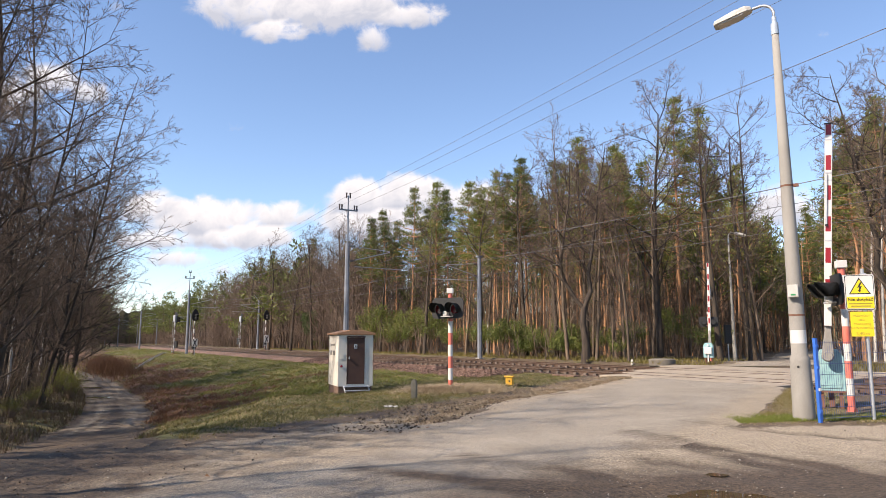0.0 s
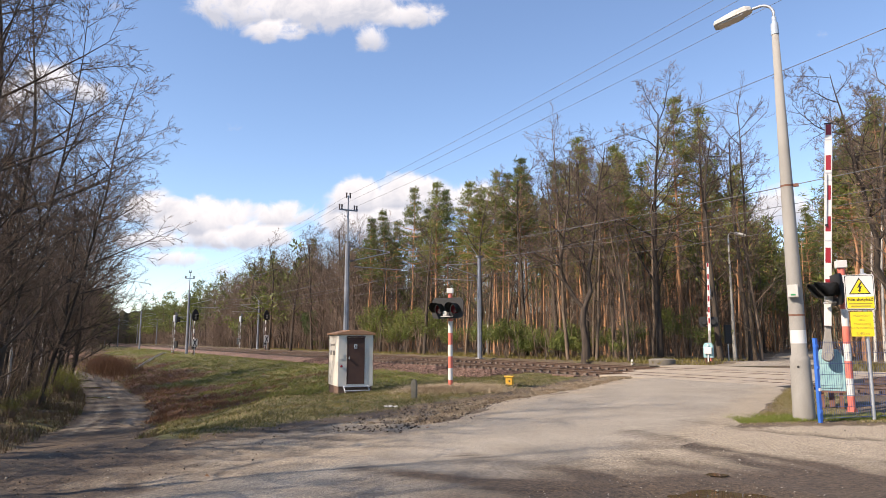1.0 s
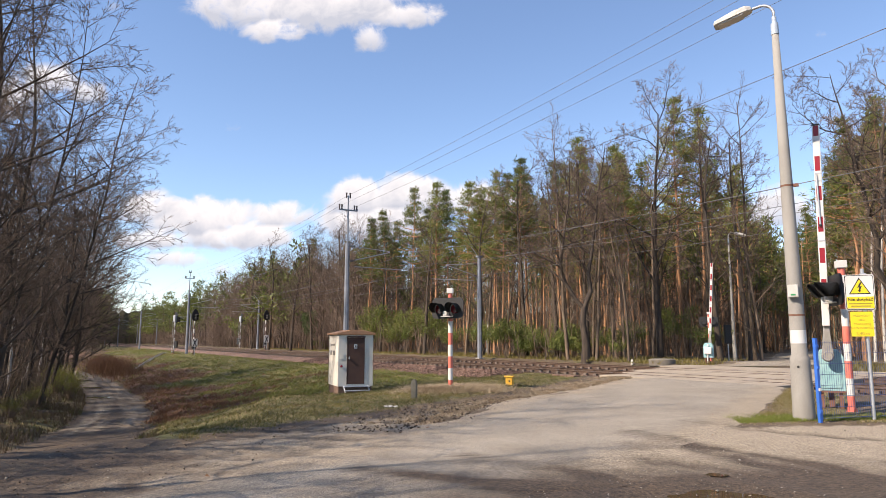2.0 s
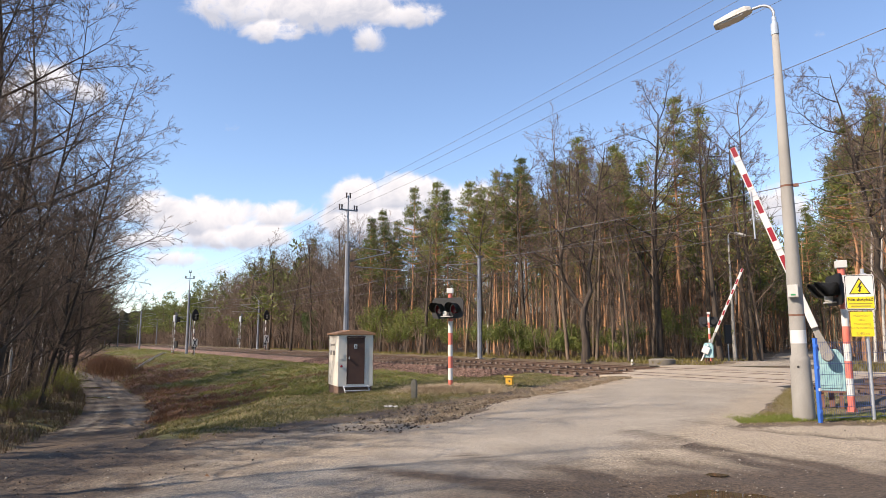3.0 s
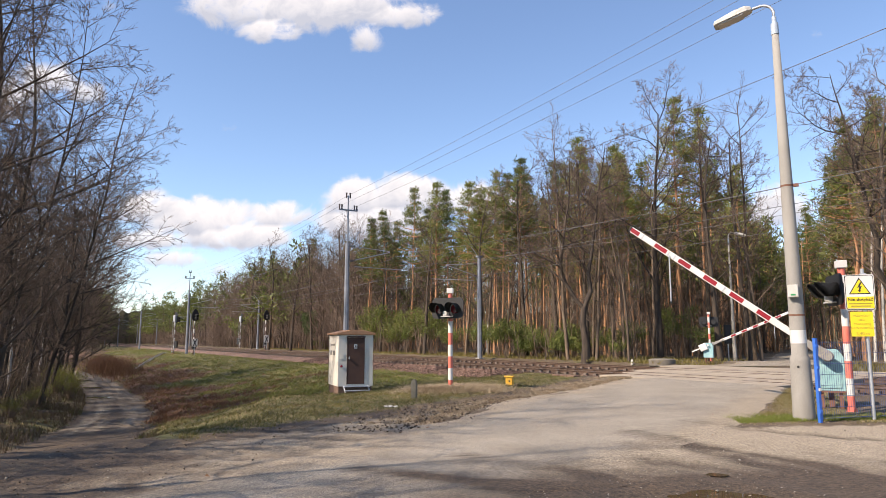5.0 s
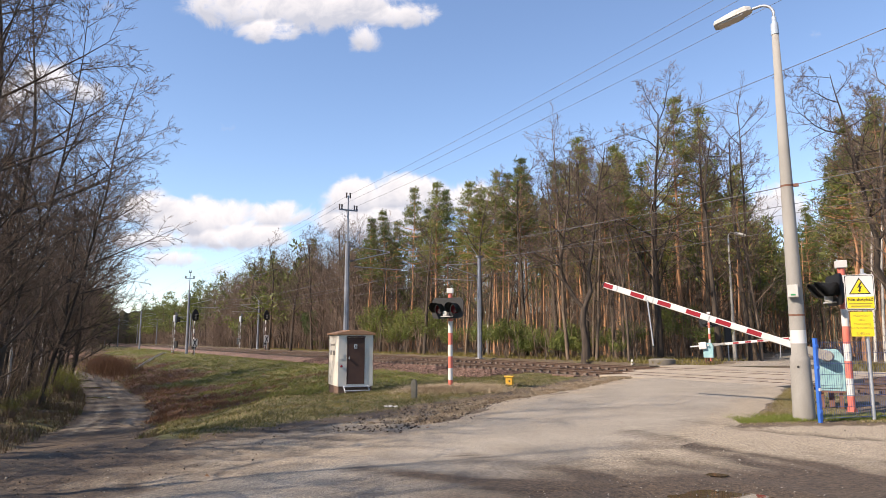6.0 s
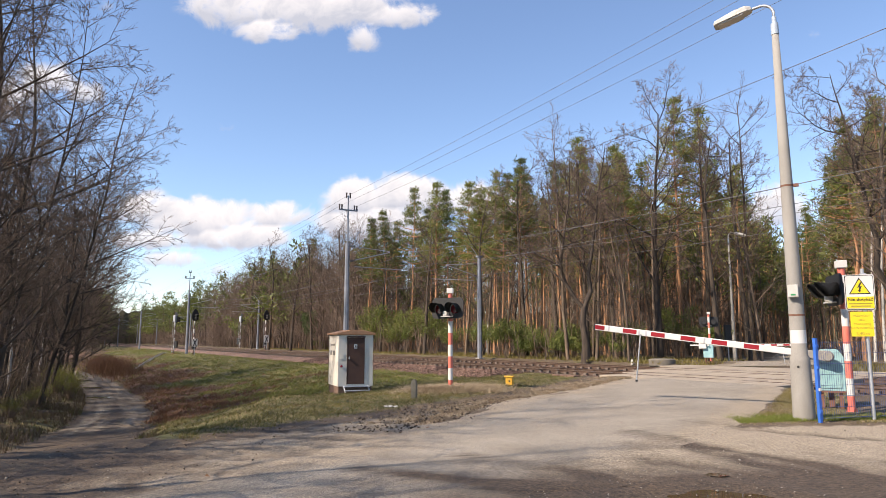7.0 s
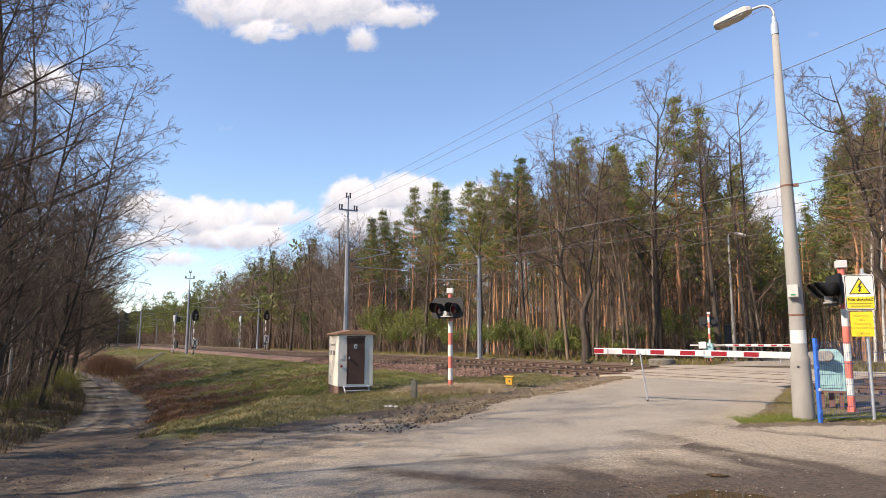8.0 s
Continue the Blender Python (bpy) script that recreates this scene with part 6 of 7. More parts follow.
def left_wood():
    rng = random.Random(33)
    n = 0
    spots = [(-2.4, 25.5, 0.2), (-1.8, 29.5, 0.22), (-2.8, 34.0, 0.2), (-0.6, 39.0, 0.3), (-2.4, 43.0, 0.2), (-0.2, 47.0, 0.3), (-1.4, 51.0, 0.22), (0.1, 57.5, 0.28), (-3.4, 28.0, 0.16),
             (-0.3, 67.0, 0.26), (-1.0, 78.0, 0.24), (0.2, 52.5, 0.24), (-2.6, 54.0, 0.14), (0.3, 62.5, 0.26), (0.3, 72.0, 0.24), (-0.2, 84.0, 0.2), (-1.0, 92.0, 0.2), (1.0, 59.0, 0.36), (1.3, 66.0, 0.4), (1.4, 74.0, 0.36), (0.9, 81.0, 0.34), (0.8, 49.5, 0.3)]
    for q, s, t in spots:
        x, y = xy(q, s)
        (alders[n % 3] if n % 2 == 0 else thin_alders[n // 2 % 2]).put(x, y, rng, rng.uniform(0.95, 1.15), None, (rng.uniform(-0.04, 0.04), t * 0.5))
        n += 1
    for q, s in ((-3.8, 55.0), (-4.2, 38.0), (-2.0, 63.0), (-1.5, 88.0), (-6.5, 33.0), (-5.0, 25.5), (-1.0, 97.0), (-6.0, 46.0), (-1.2, 104.0), (-3.0, 72.0), (-4.5, 48.0), (-8.5, 37.0), (-2.4, 110.0), (5.0, 124.0), (3.0, 131.0), (-2.8, 61.0), (-0.6, 64.5), (-3.2, 50.0), (0.4, 76.0), (0.2, 88.0), (-3.0, 31.5), (-3.6, 41.0), (-2.2, 46.0), (-4.0, 35.0), (-1.4, 55.0), (-0.8, 60.0), (-1.2, 70.0)):
        x, y = xy(q, s)
        (thin_alders[n % 2] if n % 4 else birches[n % 2]).put(x, y, rng, rng.uniform(0.8, 1.05), None, (rng.uniform(-0.05, 0.05), rng.uniform(0.05, 0.2)))
        n += 1
    # the same wood goes on beside and behind the road; its shade falls across the yard
    for x, y in ((-19.5, 3.5), (-17.0, -1.0), (-23.0, 6.5), (-20.0, -4.5), (-16.0, -7.0), (-24.0, 0.0), (-26.5, 5.0), (-18.0, -12.0), (-14.0, -12.5), (-25.0, -7.0), (-21.5, -1.8), (-21.5, 3.8), (-15.0, -9.5), (-19.0, -8.5), (-16.0, 12.0), (-13.2, 9.6), (-19.0, 15.0), (-16.5, 17.0), (-11.8, 8.0)):
        slims[n % 3].put(x, y, rng, rng.uniform(1.1, 1.3))
        n += 1
    for x, y in ((-13, 2), (-15, 5), (-11.5, 4.5), (-14, -2), (-12, 0), (-10.5, 1.5), (-16.5, 1.5), (-11, -2.5), (-9, 4), (-8, 2), (-10.5, 6.5), (-9.5, 0.5), (-8.2, 5.2)):
        slims[n % 3].put(x, y, rng, rng.uniform(0.5, 0.65))
        n += 1
    for x, y, k in ((-12.0, 6.2, 0.6), (-13.4, 7.4, 0.7), (-11.4, 7.2, 0.5)):
        thin_alders[n % 2].put(x, y, rng, k).scale = (k * 1.5, k * 1.5, k)
        n += 1
    for q, s in [(rng.uniform(-7, -1.0), rng.uniform(20, 80)) for _ in range(20)]:
        x, y = xy(q, s)
        rng.choice(saplings).put(x, y, rng, rng.uniform(0.6, 1.0), None, (0, rng.uniform(0, 0.25)))
    for q, s, k in ((0.9, 44.0, 0.6), (0.7, 47.0, 0.75), (0.2, 49.5, 0.8), (-0.4, 40.0, 0.4), (-0.8, 36.0, 0.35), (-1.3, 31.0, 0.35)):
        x, y = xy(q, s)
        willows.put(x, y, rng, k)


def far_woods():
    """The wood beyond, too dense to count, in one mesh."""
    rng = np.random.default_rng(77)
    wood, pinewood, fine, green, brush = Pile(), Pile(), Pile(), Pile(), Pile()
    cen = []
    for k in range(2240):
        if 400 <= k < 540 or 1060 <= k < 1250 or 1420 <= k < 1480:
            continue
        if k < 540:
            r, q, bare = rng.uniform(-0.25, 0.75), rng.uniform(48, 115), rng.random() < 0.35
            y = q / (QX * r + QY)
            x = r * y
            if y < 50:
                continue
        elif k < 1250:
            s = rng.uniform(75, 165) if k < 860 else rng.uniform(130, 330)
            q, bare = 30 + (14 if k < 860 else 18) * rng.random() ** 1.3, rng.random() < (0.9 if s < 180 else 0.3)
            x, y = xy(q, s)
        else:
            if 1850 <= k < 2030:
                y = rng.uniform(50, 135)
                q, s = qs(rng.uniform(0.44, 0.66) * y, y)
                bare = rng.random() < 0.4
            elif k >= 2030:
                q, s, bare = rng.uniform(-45, 13), rng.uniform(165, 300), rng.random() < 0.15
            else:
                q, s, bare = (-3.6 - 12 * rng.random() ** 1.5, rng.uniform(24, 95), True) if k < 1480 else (rng.uniform(-60, -17), rng.uniform(10, 160), True)
            x, y = xy(q, s)
        if not free(x, y, 3.0):
            continue
        h = rng.uniform(11, 16) if 1250 <= k < 1850 else rng.uniform(11, 17) if k < 1250 else rng.uniform(14, 18)
        z = ground_z(x, y) - 0.3
        near = 1250 <= k < 1850
        if bare and 540 <= k < 1250:
            n = 330
            lean = rng.normal(0, 0.06, 2)
            wood.tube([(x, y, z), (x + lean[0] * h, y + lean[1] * h, z + h * 0.8)], [rng.uniform(0.06, 0.12), 0.02], 5)
            wide = rng.uniform(2.0, 3.2)
            for b in range(16):
                f, a = rng.uniform(0.15, 0.75), rng.uniform(0, 6.28)
                p = np.array((x + lean[0] * h * f, y + lean[1] * h * f, z + h * f))
                fine.twig(p, p + np.array((math.cos(a), math.sin(a), rng.uniform(0.5, 1.3))) * wide * (1.1 - f), 0.03)
            F = rng.uniform(0.1, 0.97, n)
            A, W = rng.uniform(0, 6.283, n), wide * rng.random(n) ** 0.6
            W *= np.minimum(1, 2.6 * (1.02 - F)) * np.minimum(1, 0.45 + F)
            base = np.stack([x + lean[0] * h * F + W * np.cos(A), y + lean[1] * h * F + W * np.sin(A), z + h * F], 1)
            out = np.stack([0.7 * np.cos(A), 0.7 * np.sin(A), np.full(n, 0.8)], 1) + rng.normal(0, 0.45, (n, 3))
            side = np.cross(out, rng.normal(0, 1, (n, 3)))
            side *= (rng.uniform(0.012, 0.024, n) / np.linalg.norm(side, axis=1))[:, None]
            fine.add(np.stack([base - side, base + side, base + out * rng.uniform(0.7, 1.7, (n, 1))], 1).reshape(-1, 3), None, np.arange(n * 3).reshape(-1, 3))
            continue
        tip = rng.uniform(0, 2.6) if near else 0.0
        fat = rng.uniform(0.05, 0.11) if near else rng.uniform(0.07, 0.13) if k < 540 or not bare else rng.uniform(0.03, 0.065)
        (wood if bare or 540 <= k < 1850 or k >= 2030 else pinewood).tube([(x, y, z), (x + tip * 0.5 + rng.normal(0, 0.2), y + rng.normal(0, 0.2), z + h * 0.6), (x + tip, y, z + h)], [fat, fat * 0.7, 0.02], 5)
        for b in range((12 if 1480 <= k < 1850 else 28 if near else 40 if k < 1250 else 14) if bare else 7):
            f = rng.uniform(0.08, 0.97) if near else rng.uniform(0.12, 1.0)
            a = rng.uniform(0, 6.28)
            p = np.array((x + tip * f * 0.9, y, z + h * f))
            ln = rng.uniform(1.0, 3.0) * (1.15 - 0.6 * f) * (1 if near else 1.25)
            e = p + np.array((math.cos(a) * ln, math.sin(a) * ln, rng.uniform(0.2, 0.9) * ln))
            fine.twig(p, e, 0.011 if near else 0.014)
            if bare:
                for c in range(8 if near else 6):
                    t = p + (e - p) * rng.uniform(0.3, 0.95)
                    fine.sprig(t, t + rng.normal(0, 0.55, 3) + np.array((0, 0, 0.3)), 0.009 if near else 0.012, rng.normal(0, 1, 3))
        if not bare:
            for c in range(16 if k < 540 or near else 30):
                f = rng.uniform(0.55 if k < 540 else 0.35, 1.0)
                w = 1.5 * (1.15 - f) / 0.5 + 0.3
                cen.append((x + rng.normal(0, w * 0.6), y + rng.normal(0, w * 0.6), z + h * f))
    for k in range(760):                             # brown haze of thin growth between the stems
        r, q = rng.uniform(-0.2, 0.62), rng.uniform(50, 105)
        y = q / (QX * r + QY)
        x = r * y
        if y < 55 or not free(x, y, 3.0):
            continue
        n, z = 110, ground_z(x, y)
        base = np.stack([x + rng.normal(0, 1.6, n), y + rng.normal(0, 1.6, n), z + 13 * rng.random(n) ** 1.2], 1)
        out = rng.normal(0, 0.5, (n, 3)) + np.array((0, 0, 0.7))
        side = np.cross(out, rng.normal(0, 1, (n, 3)))
        side *= (rng.uniform(0.02, 0.045, n) / np.linalg.norm(side, axis=1))[:, None]
        brush.add(np.stack([base - side, base + side, base + out * rng.uniform(1.0, 2.2, (n, 1))], 1).reshape(-1, 3), None, np.arange(n * 3).reshape(-1, 3))
    for k in range(420):                             # scrub along the forest edge beside the line
        x, y = xy(29.6 + 6 * rng.random(), rng.uniform(58, 300))
        n, z, top = 70, ground_z(x, y), rng.uniform(2.5, 6.5)
        base = np.stack([x + rng.normal(0, 1.1, n), y + rng.normal(0, 1.1, n), z + top * rng.random(n)], 1)
        out = rng.normal(0, 0.45, (n, 3)) + np.array((0, 0, 0.8))
        side = np.cross(out, rng.normal(0, 1, (n, 3)))
        side *= (rng.uniform(0.012, 0.026, n) / np.linalg.norm(side, axis=1))[:, None]
        fine.add(np.stack([base - side, base + side, base + out * rng.uniform(0.7, 1.4, (n, 1))], 1).reshape(-1, 3), None, np.arange(n * 3).reshape(-1, 3))
    for k in range(900):                             # plain stems deeper in
        r, q = rng.uniform(-0.25, 0.75), rng.uniform(55, 150)
        y = q / (QX * r + QY)
        x = r * y
        if y < 60 or not free(x, y, 3.0):
            continue
        z = ground_z(x, y) - 0.3
        (pinewood if k % 5 < 3 else wood).tube([(x, y, z), (x + rng.normal(0, 0.3), y, z + 15)], [rng.uniform(0.07, 0.13), 0.04], 5)
    for k in range(6300):                            # brown undergrowth
        if k < 3400:
            r, q, top = rng.uniform(-0.25, 0.75), rng.uniform(35, 80), 4.5
            s = qs(r * q / (QX * r + QY), q / (QX * r + QY))[1]
        elif k < 4100:
            q, s, top = rng.uniform(30, 45), rng.uniform(60, 300), 3.5
        else:
            q, s, top = (rng.uniform(-22, -2.0), rng.uniform(16, 140), 3.5) if k < 5200 else (rng.uniform(-7, 0.2), rng.uniform(34, 110), 3.0)
        x, y = xy(q, s)
        if not free(x, y, 2.0):
            continue
        p = np.array((x, y, ground_z(x, y)))
        e = p + np.array((rng.normal(0, 0.4), rng.normal(0, 0.4), rng.uniform(0.8, top)))
        brush.twig(p, e, 0.014)
        for c in range(5):
            t = p + (e - p) * rng.uniform(0.25, 0.9)
            brush.sprig(t, t + rng.normal(0, 0.45, 3) + np.array((0, 0, 0.3)), 0.01, rng.normal(0, 1, 3))
    for k in range(110):                             # conifers far along the railway
        q, s = (rng.uniform(4, 14.0), rng.uniform(190, 330)) if k < 60 else (rng.choice((rng.uniform(-10, 16), rng.uniform(28.5, 48))), rng.uniform(325, 338))
        x, y = xy(q, s)
        h, z = rng.uniform(13, 18), ground_z(x, y) - 0.3
        wood.tube([(x, y, z), (x, y, z + h)], [0.12, 0.03], 5)
        for c in range(34):
            f = rng.uniform(0.25, 1.0)
            w = 2.2 * (1.05 - f) + 0.3
            cen.append((x + rng.normal(0, w * 0.55), y + rng.normal(0, w * 0.55), z + h * f))
    needle_tufts(green, rng, cen, 0.75, 18, 0.58, 0.6, 0.19)
    fw = thing("far_woods", Matrix(), "dense wood of pines and bare trees behind", "woods", "", "stuff")
    link("stems", wood.mesh("far_stems"), M_stem, fw)
    link("pine_stems", pinewood.mesh("far_pine_stems"), M_pinebark, fw)
    link("twigs", fine.mesh("far_twigs"), M_aldertwig, fw)
    link("crowns", green.mesh("far_crowns"), M_needle, fw)
    link("brushwood", brush.mesh("brushwood"), M_stem, fw)


def horizon():
    """The edge of the woods all round, far away."""
    V, F = [], []
    n = 1500
    for i in range(n + 1):
        a = 2 * math.pi * i / n
        r = 345 + 12 * noise.noise(Vector((math.cos(a) * 4, math.sin(a) * 4, 0))) + 3.5 * noise.noise(Vector((i * 0.83, 5, 0)))
        h = (24 if 0.2 < a < 0.9 else 15) + 1.5 * fbm(i * 0.07, 3.0) + 1.8 * noise.noise(Vector((i * 0.9, 0, 0)))
        V += [(r * math.sin(a), r * math.cos(a), -4), (r * math.sin(a), r * math.cos(a), h)]
    F = [(2 * i, 2 * i + 2, 2 * i + 3, 2 * i + 1) for i in range(n)]
    ob = link("backdrop", raw_mesh("backdrop", V, F), surface("distant_wood", (0.075, 0.075, 0.04), (0.15, 0.13, 0.075), 0.9, 1.0, 0, 0, 3.0, (0.07, 0.09, 0.035), 0.7, stretch=(1, 1, 0.2)))
    tagged(ob, "distant edge of the woods all round", "woods", "", "structure")


forest()
left_wood()
far_woods()
horizon()

# ---- grass, stalks, clods and stones ----
def blades(name, count, pick, height, width, lean, material, label, category, seed, per=3):
    """Tufts of pointed blades where pick() wants them; too many to count."""
    rng = np.random.default_rng(seed)
    B, H = [], []
    tries = 0
    while len(B) < count and tries < count * 12:
        tries += 1
        x, y, k = pick(rng)
        if k <= 0 or rng.random() > k:
            continue
        B.append((x, y, ground_z(x, y) - 0.02))
        H.append(0.6 + 0.4 * k)
    n = len(B) * per
    base = np.repeat(np.array(B), per, 0) + np.concatenate([rng.normal(0, 0.05, (n, 2)), np.zeros((n, 1))], 1)
    h = np.repeat(np.array(H), per)[:, None] * height * rng.uniform(0.45, 1.15, (n, 1))
    a = rng.uniform(0, 6.283, n)
    side = np.stack([np.cos(a), np.sin(a), np.zeros(n)], 1) * width * 0.5 * rng.uniform(0.7, 1.3, (n, 1))
    tip = base + np.concatenate([rng.normal(0, lean, (n, 2)) * h, h], 1)
    V = np.stack([base - side, base + side, tip], 1).reshape(-1, 3)
    me = raw_mesh(name, V, None, np.arange(n * 3).reshape(-1, 3))
    tagged(link(name, me, material), label, category, "", "stuff")


def pick_bank(which, lo, hi, smin, smax, short=False):
    def pick(rng):
        s = smin + (smax - smin) * rng.random() ** 1.8
        q = rng.uniform(lo, hi)
        x, y = xy(q, s)
        m = masks(x, y)
        if s - 9.7 - 0.515 * q < 0.4:
            return x, y, 0
        near = 1 - smooth(8, 13, s - 9.7 - 0.515 * q)
        return x, y, m[which] * (1 - m[3]) * (1 if which or m[1] < 0.5 else 0.3) * (near if short else 1 - near if which == 0 else 1)
    return pick


def pick_verge(rng):
    y = rng.uniform(11.4, 20)
    x = at_y(RIGHT_EDGE, y) + 5.5 * rng.random() ** 1.6
    q, s = qs(x, y)
    return x, y, masks(x, y)[0] * (1 if x - at_y(RIGHT_EDGE, y) < 1.5 or y < 13.3 else 0.12) * (0.65 + 0.8 * fbm(x * 1.5, y * 1.5)) if q < 17.4 and x > at_y(RIGHT_EDGE, y) - 0.05 else 0


def pick_left(rng):
    s = rng.uniform(13, 125)
    q = rng.uniform(-5, 2.0 if s < 75 else 8)
    x, y = xy(q, s)
    return x, y, (0.75 + 0.4 * fbm(x * 0.3, y * 0.3)) if abs(q - dirt_q(s)) > 1.5 and s - 9.7 - 0.515 * q > 3.4 else 0


def pick_roadside(rng):
    y = rng.uniform(12.5, 24.5)
    x = at_y(LEFT_EDGE, y) - abs(rng.normal(0.2, 0.7))
    return x, y, 0.8 + 0.5 * fbm(x, y)


def pick_forest(rng):
    q, s = rng.uniform(28.8, 40), rng.uniform(15, 110)
    x, y = xy(q, s)
    return x, y, (0.6 + 0.5 * fbm(x * 0.3, y * 0.3)) if free(x, y, 0.4) else 0


blades("lawn", 18000, pick_bank(0, 1.8, 17.0, 11, 34, True), 0.075, 0.016, 0.7, M_grass, "short patchy grass round the hut", "grass", 4)
blades("grass", 22000, pick_bank(0, 2.8, 16.8, 18, 190), 0.15, 0.022, 0.7, M_grass, "patchy short spring grass on the embankment", "grass", 5)
blades("dry_stalks", 12000, pick_bank(1, 3.0, 16.0, 16, 110), 0.24, 0.018, 0.5, M_straw, "rust-brown dead stalks on the bank", "dry grass", 6)
blades("bank_grass", 24000, pick_bank(0, 4.5, 16.8, 18, 150), 0.14, 0.022, 0.7, M_lush, "fresh green grass along the top of the bank", "grass", 26)
blades("dead_lawn", 9000, pick_bank(0, 1.8, 17.0, 11, 34, True), 0.05, 0.014, 0.9, M_thatch, "dead straw lying in the short grass", "dry grass", 22)
blades("verge_grass", 5200, pick_verge, 0.06, 0.012, 0.7, M_grass, "grass strip along the mesh fence", "grass", 7)
blades("dead_verge", 2600, pick_verge, 0.05, 0.012, 0.9, M_thatch, "dry straw in the grass strip along the fence", "dry grass", 23)
blades("green_verge", 5200, lambda rng: (lambda x: (x, 12.35 + 0.1 * (x - 6) + abs(rng.normal(0, 0.4)), 0.55 + fbm(x * 1.2, 4.0)))(5.3 + 7 * rng.random() ** 1.5), 0.08, 0.012, 0.6, M_lush, "fresh green grass at the yard's edge", "grass", 20)
blades("track_weeds", 19000, pick_left, 0.3, 0.02, 0.35, M_weed, "dead brown weeds beside the dirt track", "dry grass", 8)
blades("track_grass", 5000, pick_left, 0.24, 0.022, 0.4, M_grass, "rough grass beside the dirt track", "grass", 9)
blades("reeds", 1500, lambda rng: (*xy(rng.normal(5.6, 0.9), rng.normal(90, 9)), 0.9), 1.15, 0.035, 0.3, M_straw, "tall rust-brown dead reeds by the track", "reeds", 18)
blades("roadside_litter", 3000, pick_roadside, 0.05, 0.04, 1.2, M_thatch, "dead leaves and straw along the road edge", "leaf litter", 10)
blades("forest_grass", 8000, pick_forest, 0.3, 0.05, 0.5, M_grass, "pale grass along the forest edge", "grass", 11)


def lump(rng, r):
    """A small rough stone: eight corners pushed in and out."""
    d = np.array([(1, 0, 0), (-1, 0, 0), (0, 1, 0), (0, -1, 0), (0, 0, 1), (0, 0, -1)], float)
    d = d * (r * rng.uniform(0.45, 1.4, (6, 1))) * np.array((1, 1, 0.55)) + rng.normal(0, r * 0.3, (6, 3))
    return d, [(0, 2, 4), (2, 1, 4), (1, 3, 4), (3, 0, 4), (2, 0, 5), (1, 2, 5), (3, 1, 5), (0, 3, 5)]


def scatter(name, count, pick, rmin, rmax, material, label, category, seed):
    rng = np.random.default_rng(seed)
    p = Pile()
    for i in range(count):
        x, y = pick(rng)
        r = rmin + (rmax - rmin) * rng.random() ** 3
        V, T = lump(rng, r)
        p.add(V + np.array((x, y, ground_z(x, y) + 0.25 * r)), None, T)
    tagged(link(name, p.mesh(name), material), label, category, "", "stuff")


def along_edge(rng):
    y = rng.uniform(11.5, 17.8)
    return at_y(LEFT_EDGE, y) - 0.5 + rng.normal(0, 0.55) - 0.5 * fbm(y * 0.8, 3.0), y


def in_yard(rng):
    y = rng.uniform(5.0, 13.0)
    return (at_y(LEFT_EDGE, y) - abs(rng.normal(0, 2.0))) if rng.random() < 0.4 else (at_y(RIGHT_EDGE, y) + rng.normal(0.6, 1.6)), y


def on_road(rng):
    y = rng.uniform(5.0, 22.0)
    return rng.uniform(at_y(LEFT_EDGE, y), at_y(RIGHT_EDGE, y)), y


def dirt_sides(rng):
    s = rng.uniform(13, 60)
    return xy(dirt_q(s) + rng.choice((-1, 1)) * rng.normal(1.7, 0.25), s)


scatter("earth_clods", 1500, along_edge, 0.004, 0.034, M_clod, "lumps of dark turned earth along the road edge", "earth", 12)
scatter("yard_stones", 1800, in_yard, 0.004, 0.016, M_stone, "loose pale pebbles in the gravel yard", "pebbles", 13)
scatter("road_grit", 500, on_road, 0.005, 0.014, M_stone, "grit lying on the asphalt", "grit", 14)
scatter("yard_clods", 1600, lambda rng: (lambda y: (at_y(LEFT_EDGE, y) - 0.3 - 5 * rng.random(), y))(rng.uniform(5.0, 12.5)), 0.004, 0.016, M_clod, "crumbs of dark earth churned up by wheels", "earth", 21)
scatter("track_clods", 350, dirt_sides, 0.015, 0.06, M_clod, "dark clods along the dirt track", "earth", 15)


def straw_mound():
    """Light, trodden earth and straw heaped round the signal's foot."""
    V, F = [], []
    n, k = 20, 28
    for j in range(n + 1):
        for i in range(k):
            a, r = 2 * math.pi * i / k, j / n
            x, y = 0.25 + 1.1 * r * math.cos(a), 20.3 + 0.75 * r * math.sin(a)
            V.append((x, y, ground_z(x, y) - 0.03 + 0.15 * (1 - r * r) * (1 + 0.7 * fbm(x * 3, y * 3)) + 0.05 * fbm(x * 9, y * 9)))
    F = [(j * k + i, j * k + (i + 1) % k, (j + 1) * k + (i + 1) % k, (j + 1) * k + i) for j in range(n) for i in range(k)]
    tagged(link("earth_mound", raw_mesh("earth_mound", V, F, None, True), surface("pale_straw_earth", (0.14, 0.093, 0.058), (0.27, 0.195, 0.128), 7, 0.95, 0, 0.8, 30, (0.16, 0.11, 0.07))), "low mound of pale trodden earth and straw", "earth", "", "structure")


straw_mound()
blades("fallen_leaves", 60, lambda rng: (*on_road(rng), 1.0), 0.05, 0.07, 1.5, M_leaf, "dead leaves lying on the asphalt", "leaf litter", 17, 1)
blades("mound_straw", 4200, lambda rng: (0.3 + rng.normal(0, 0.62), 20.1 + rng.normal(0, 0.42), 1.0), 0.2, 0.022, 1.3, M_thatch, "straw and dead leaves on the mound", "straw", 16)


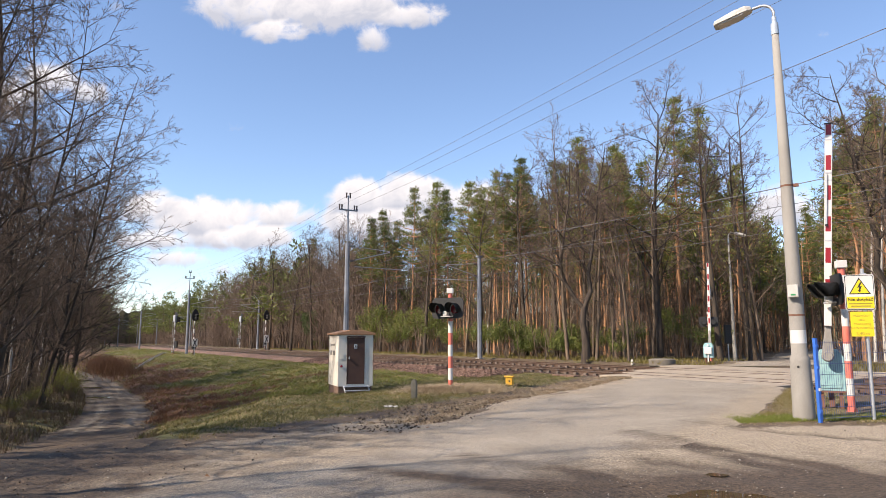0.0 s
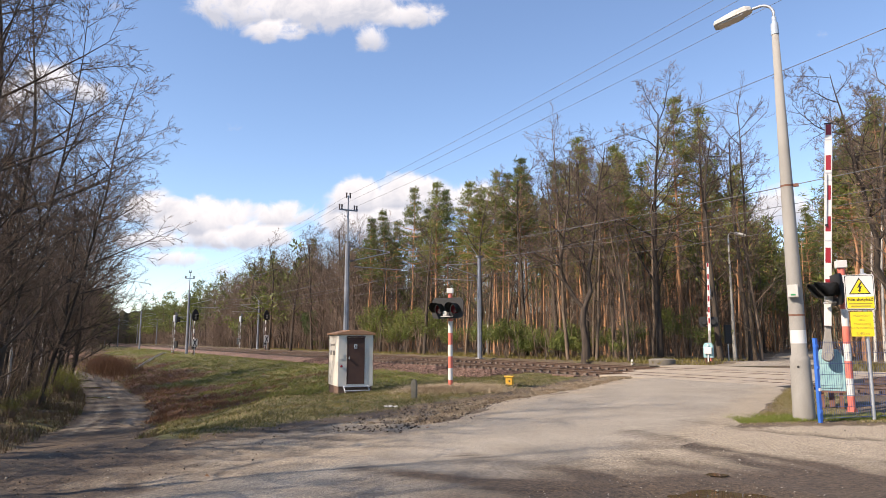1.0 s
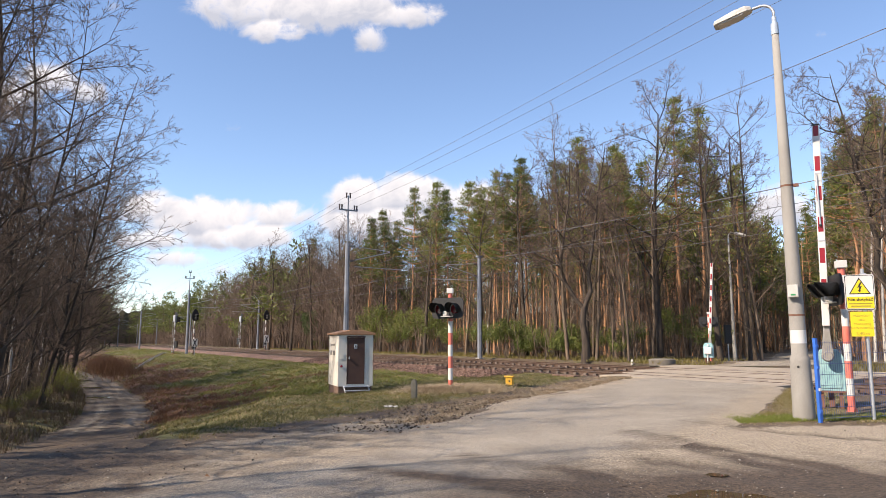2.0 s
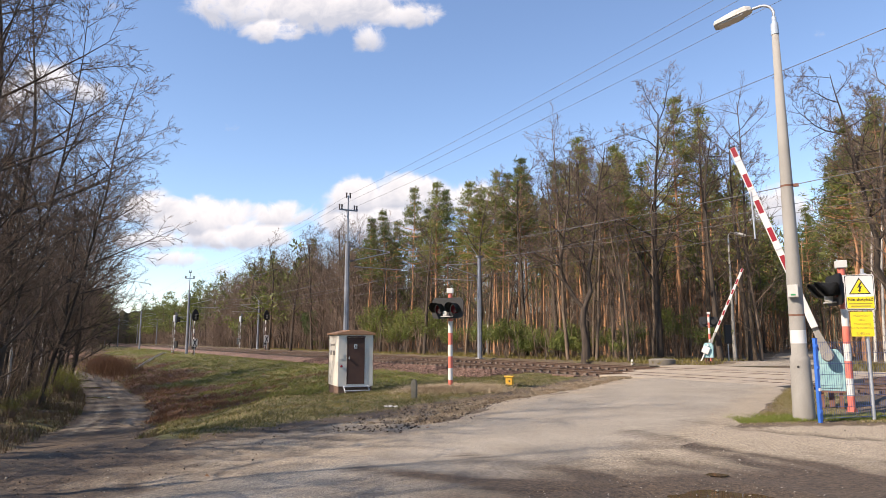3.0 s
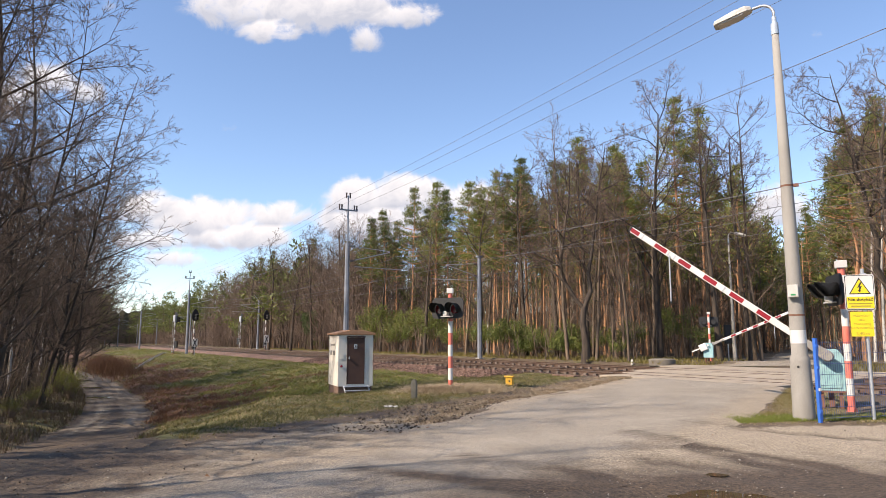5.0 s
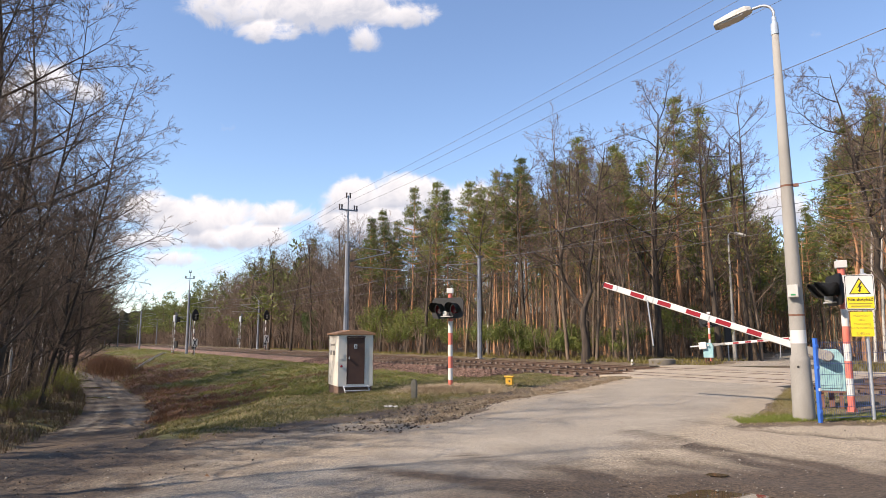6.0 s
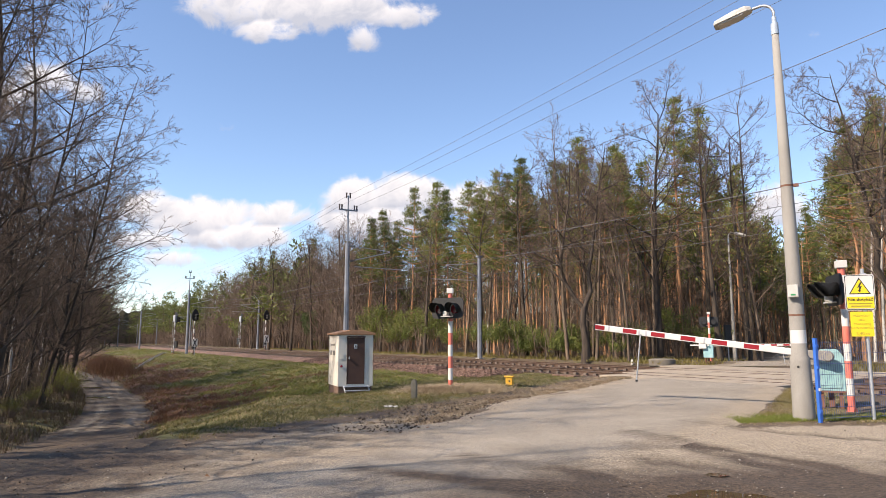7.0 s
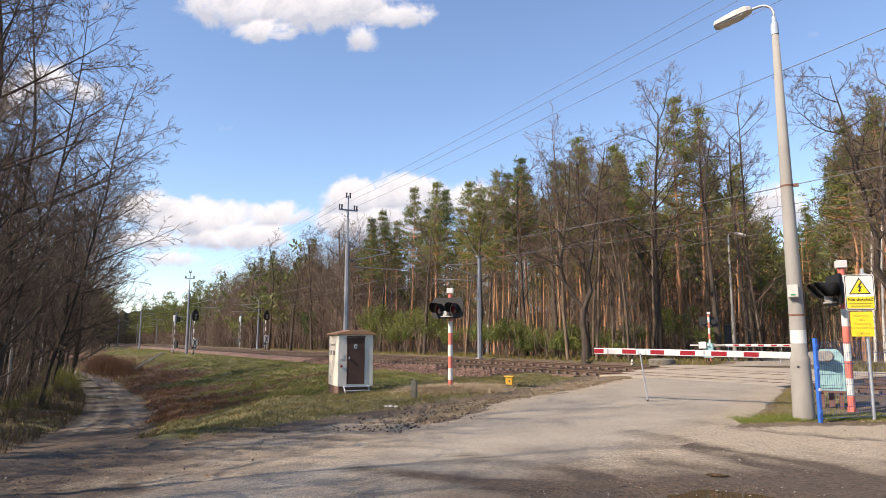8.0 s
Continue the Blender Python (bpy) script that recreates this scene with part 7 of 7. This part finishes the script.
def ballast_chips():
    """Loose stones on the ballast shoulders nearest the road."""
    rng = np.random.default_rng(19)
    p = Pile()
    for i in range(11000):
        if i < 8600:
            s, q = 19.8 + 34 * rng.random() ** 1.5, rng.uniform(16.7, 18.6)
        else:
            s, q = rng.uniform(-4, 12.0), rng.uniform(17.2, 23)
        z = np.interp(q, (15.9, 16.5, 17.2, 17.95, 18.4), (-0.6, -0.42, -0.14, 0.05, 0.075))
        V, T = lump(rng, rng.uniform(0.028, 0.062))
        x, y = xy(q, s)
        p.add(V + np.array((x, y, z + 0.015)), None, T)
    tagged(link("ballast_chips", p.mesh("ballast_chips"), M_chip), "loose red-brown and grey ballast stones", "ballast", "", "stuff")


ballast_chips()

# ---- what moves ----
def motions():
    near = [(0.0, 93.9), (1.7, 93.9), (1.9, 92.6), (2.2, 87.0), (2.5, 81.0), (2.8, 75.0), (3.0, 71.2), (3.2, 68.5), (3.5, 63.6), (4.0, 54.9), (4.5, 46.6), (4.7, 43.0), (5.2, 33.2),
            (5.8, 22.9), (6.0, 19.8), (6.2, 16.8), (6.5, 13.2), (7.0, 7.6), (7.4, 3.9), (7.6, 2.4), (8.0, 0.9)]
    far = [(0.0, 88.6), (1.7, 88.6), (1.9, 87.6), (2.2, 82.0), (2.5, 76.0), (2.8, 69.6), (3.2, 61.7), (3.5, 55.5), (4.0, 45.0), (4.5, 34.3), (4.7, 30.0), (5.2, 19.0), (5.8, 8.2),
           (6.0, 5.4), (6.2, 3.2), (6.5, 1.6), (7.0, 0.4), (8.0, 0.0)]
    swing = [(0.0, -3.9), (1.7, -3.9), (2.2, 3.0), (2.8, 9.0), (3.2, -5.0), (3.5, -3.0), (4.0, 3.5), (4.5, 5.0), (4.7, 4.0), (5.2, -2.0), (5.8, 3.5), (6.2, 7.0), (6.5, 2.0), (7.0, -7.0), (7.4, 2.0), (7.6, 4.5), (8.0, 7.0)]

    def between(rows, t):
        for (a, va), (b, vb) in zip(rows, rows[1:]):
            if a <= t <= b:
                return va + (vb - va) * (t - a) / (b - a)
        return rows[-1][1]

    for boom, rod_ob, rows in ((near_boom, near_rod, near), (far_boom, far_rod, far)):
        walk(boom, [(t, pose(0, 0, 1.08, 0, -a, 0)) for t, a in rows])
        times = sorted({t for t, _ in rows} | {t for t, _ in swing})
        walk(rod_ob, [(t, pose(3.8, 0.13, -0.03, 0, between(rows, t) + between(swing, t), 0)) for t in times])
    walk(cloud_high, [(0.0, pose(18, CLOUD_Y, 1.5)), (4.0, pose(-2, CLOUD_Y, 1.5)), (8.0, pose(-22, CLOUD_Y, 1.5))])
    walk(cloud_low, [(0.0, pose(9, CLOUD_Y - 30, 1.5)), (4.0, pose(0, CLOUD_Y - 30, 1.5)), (8.0, pose(-9, CLOUD_Y - 30, 1.5))])


motions()
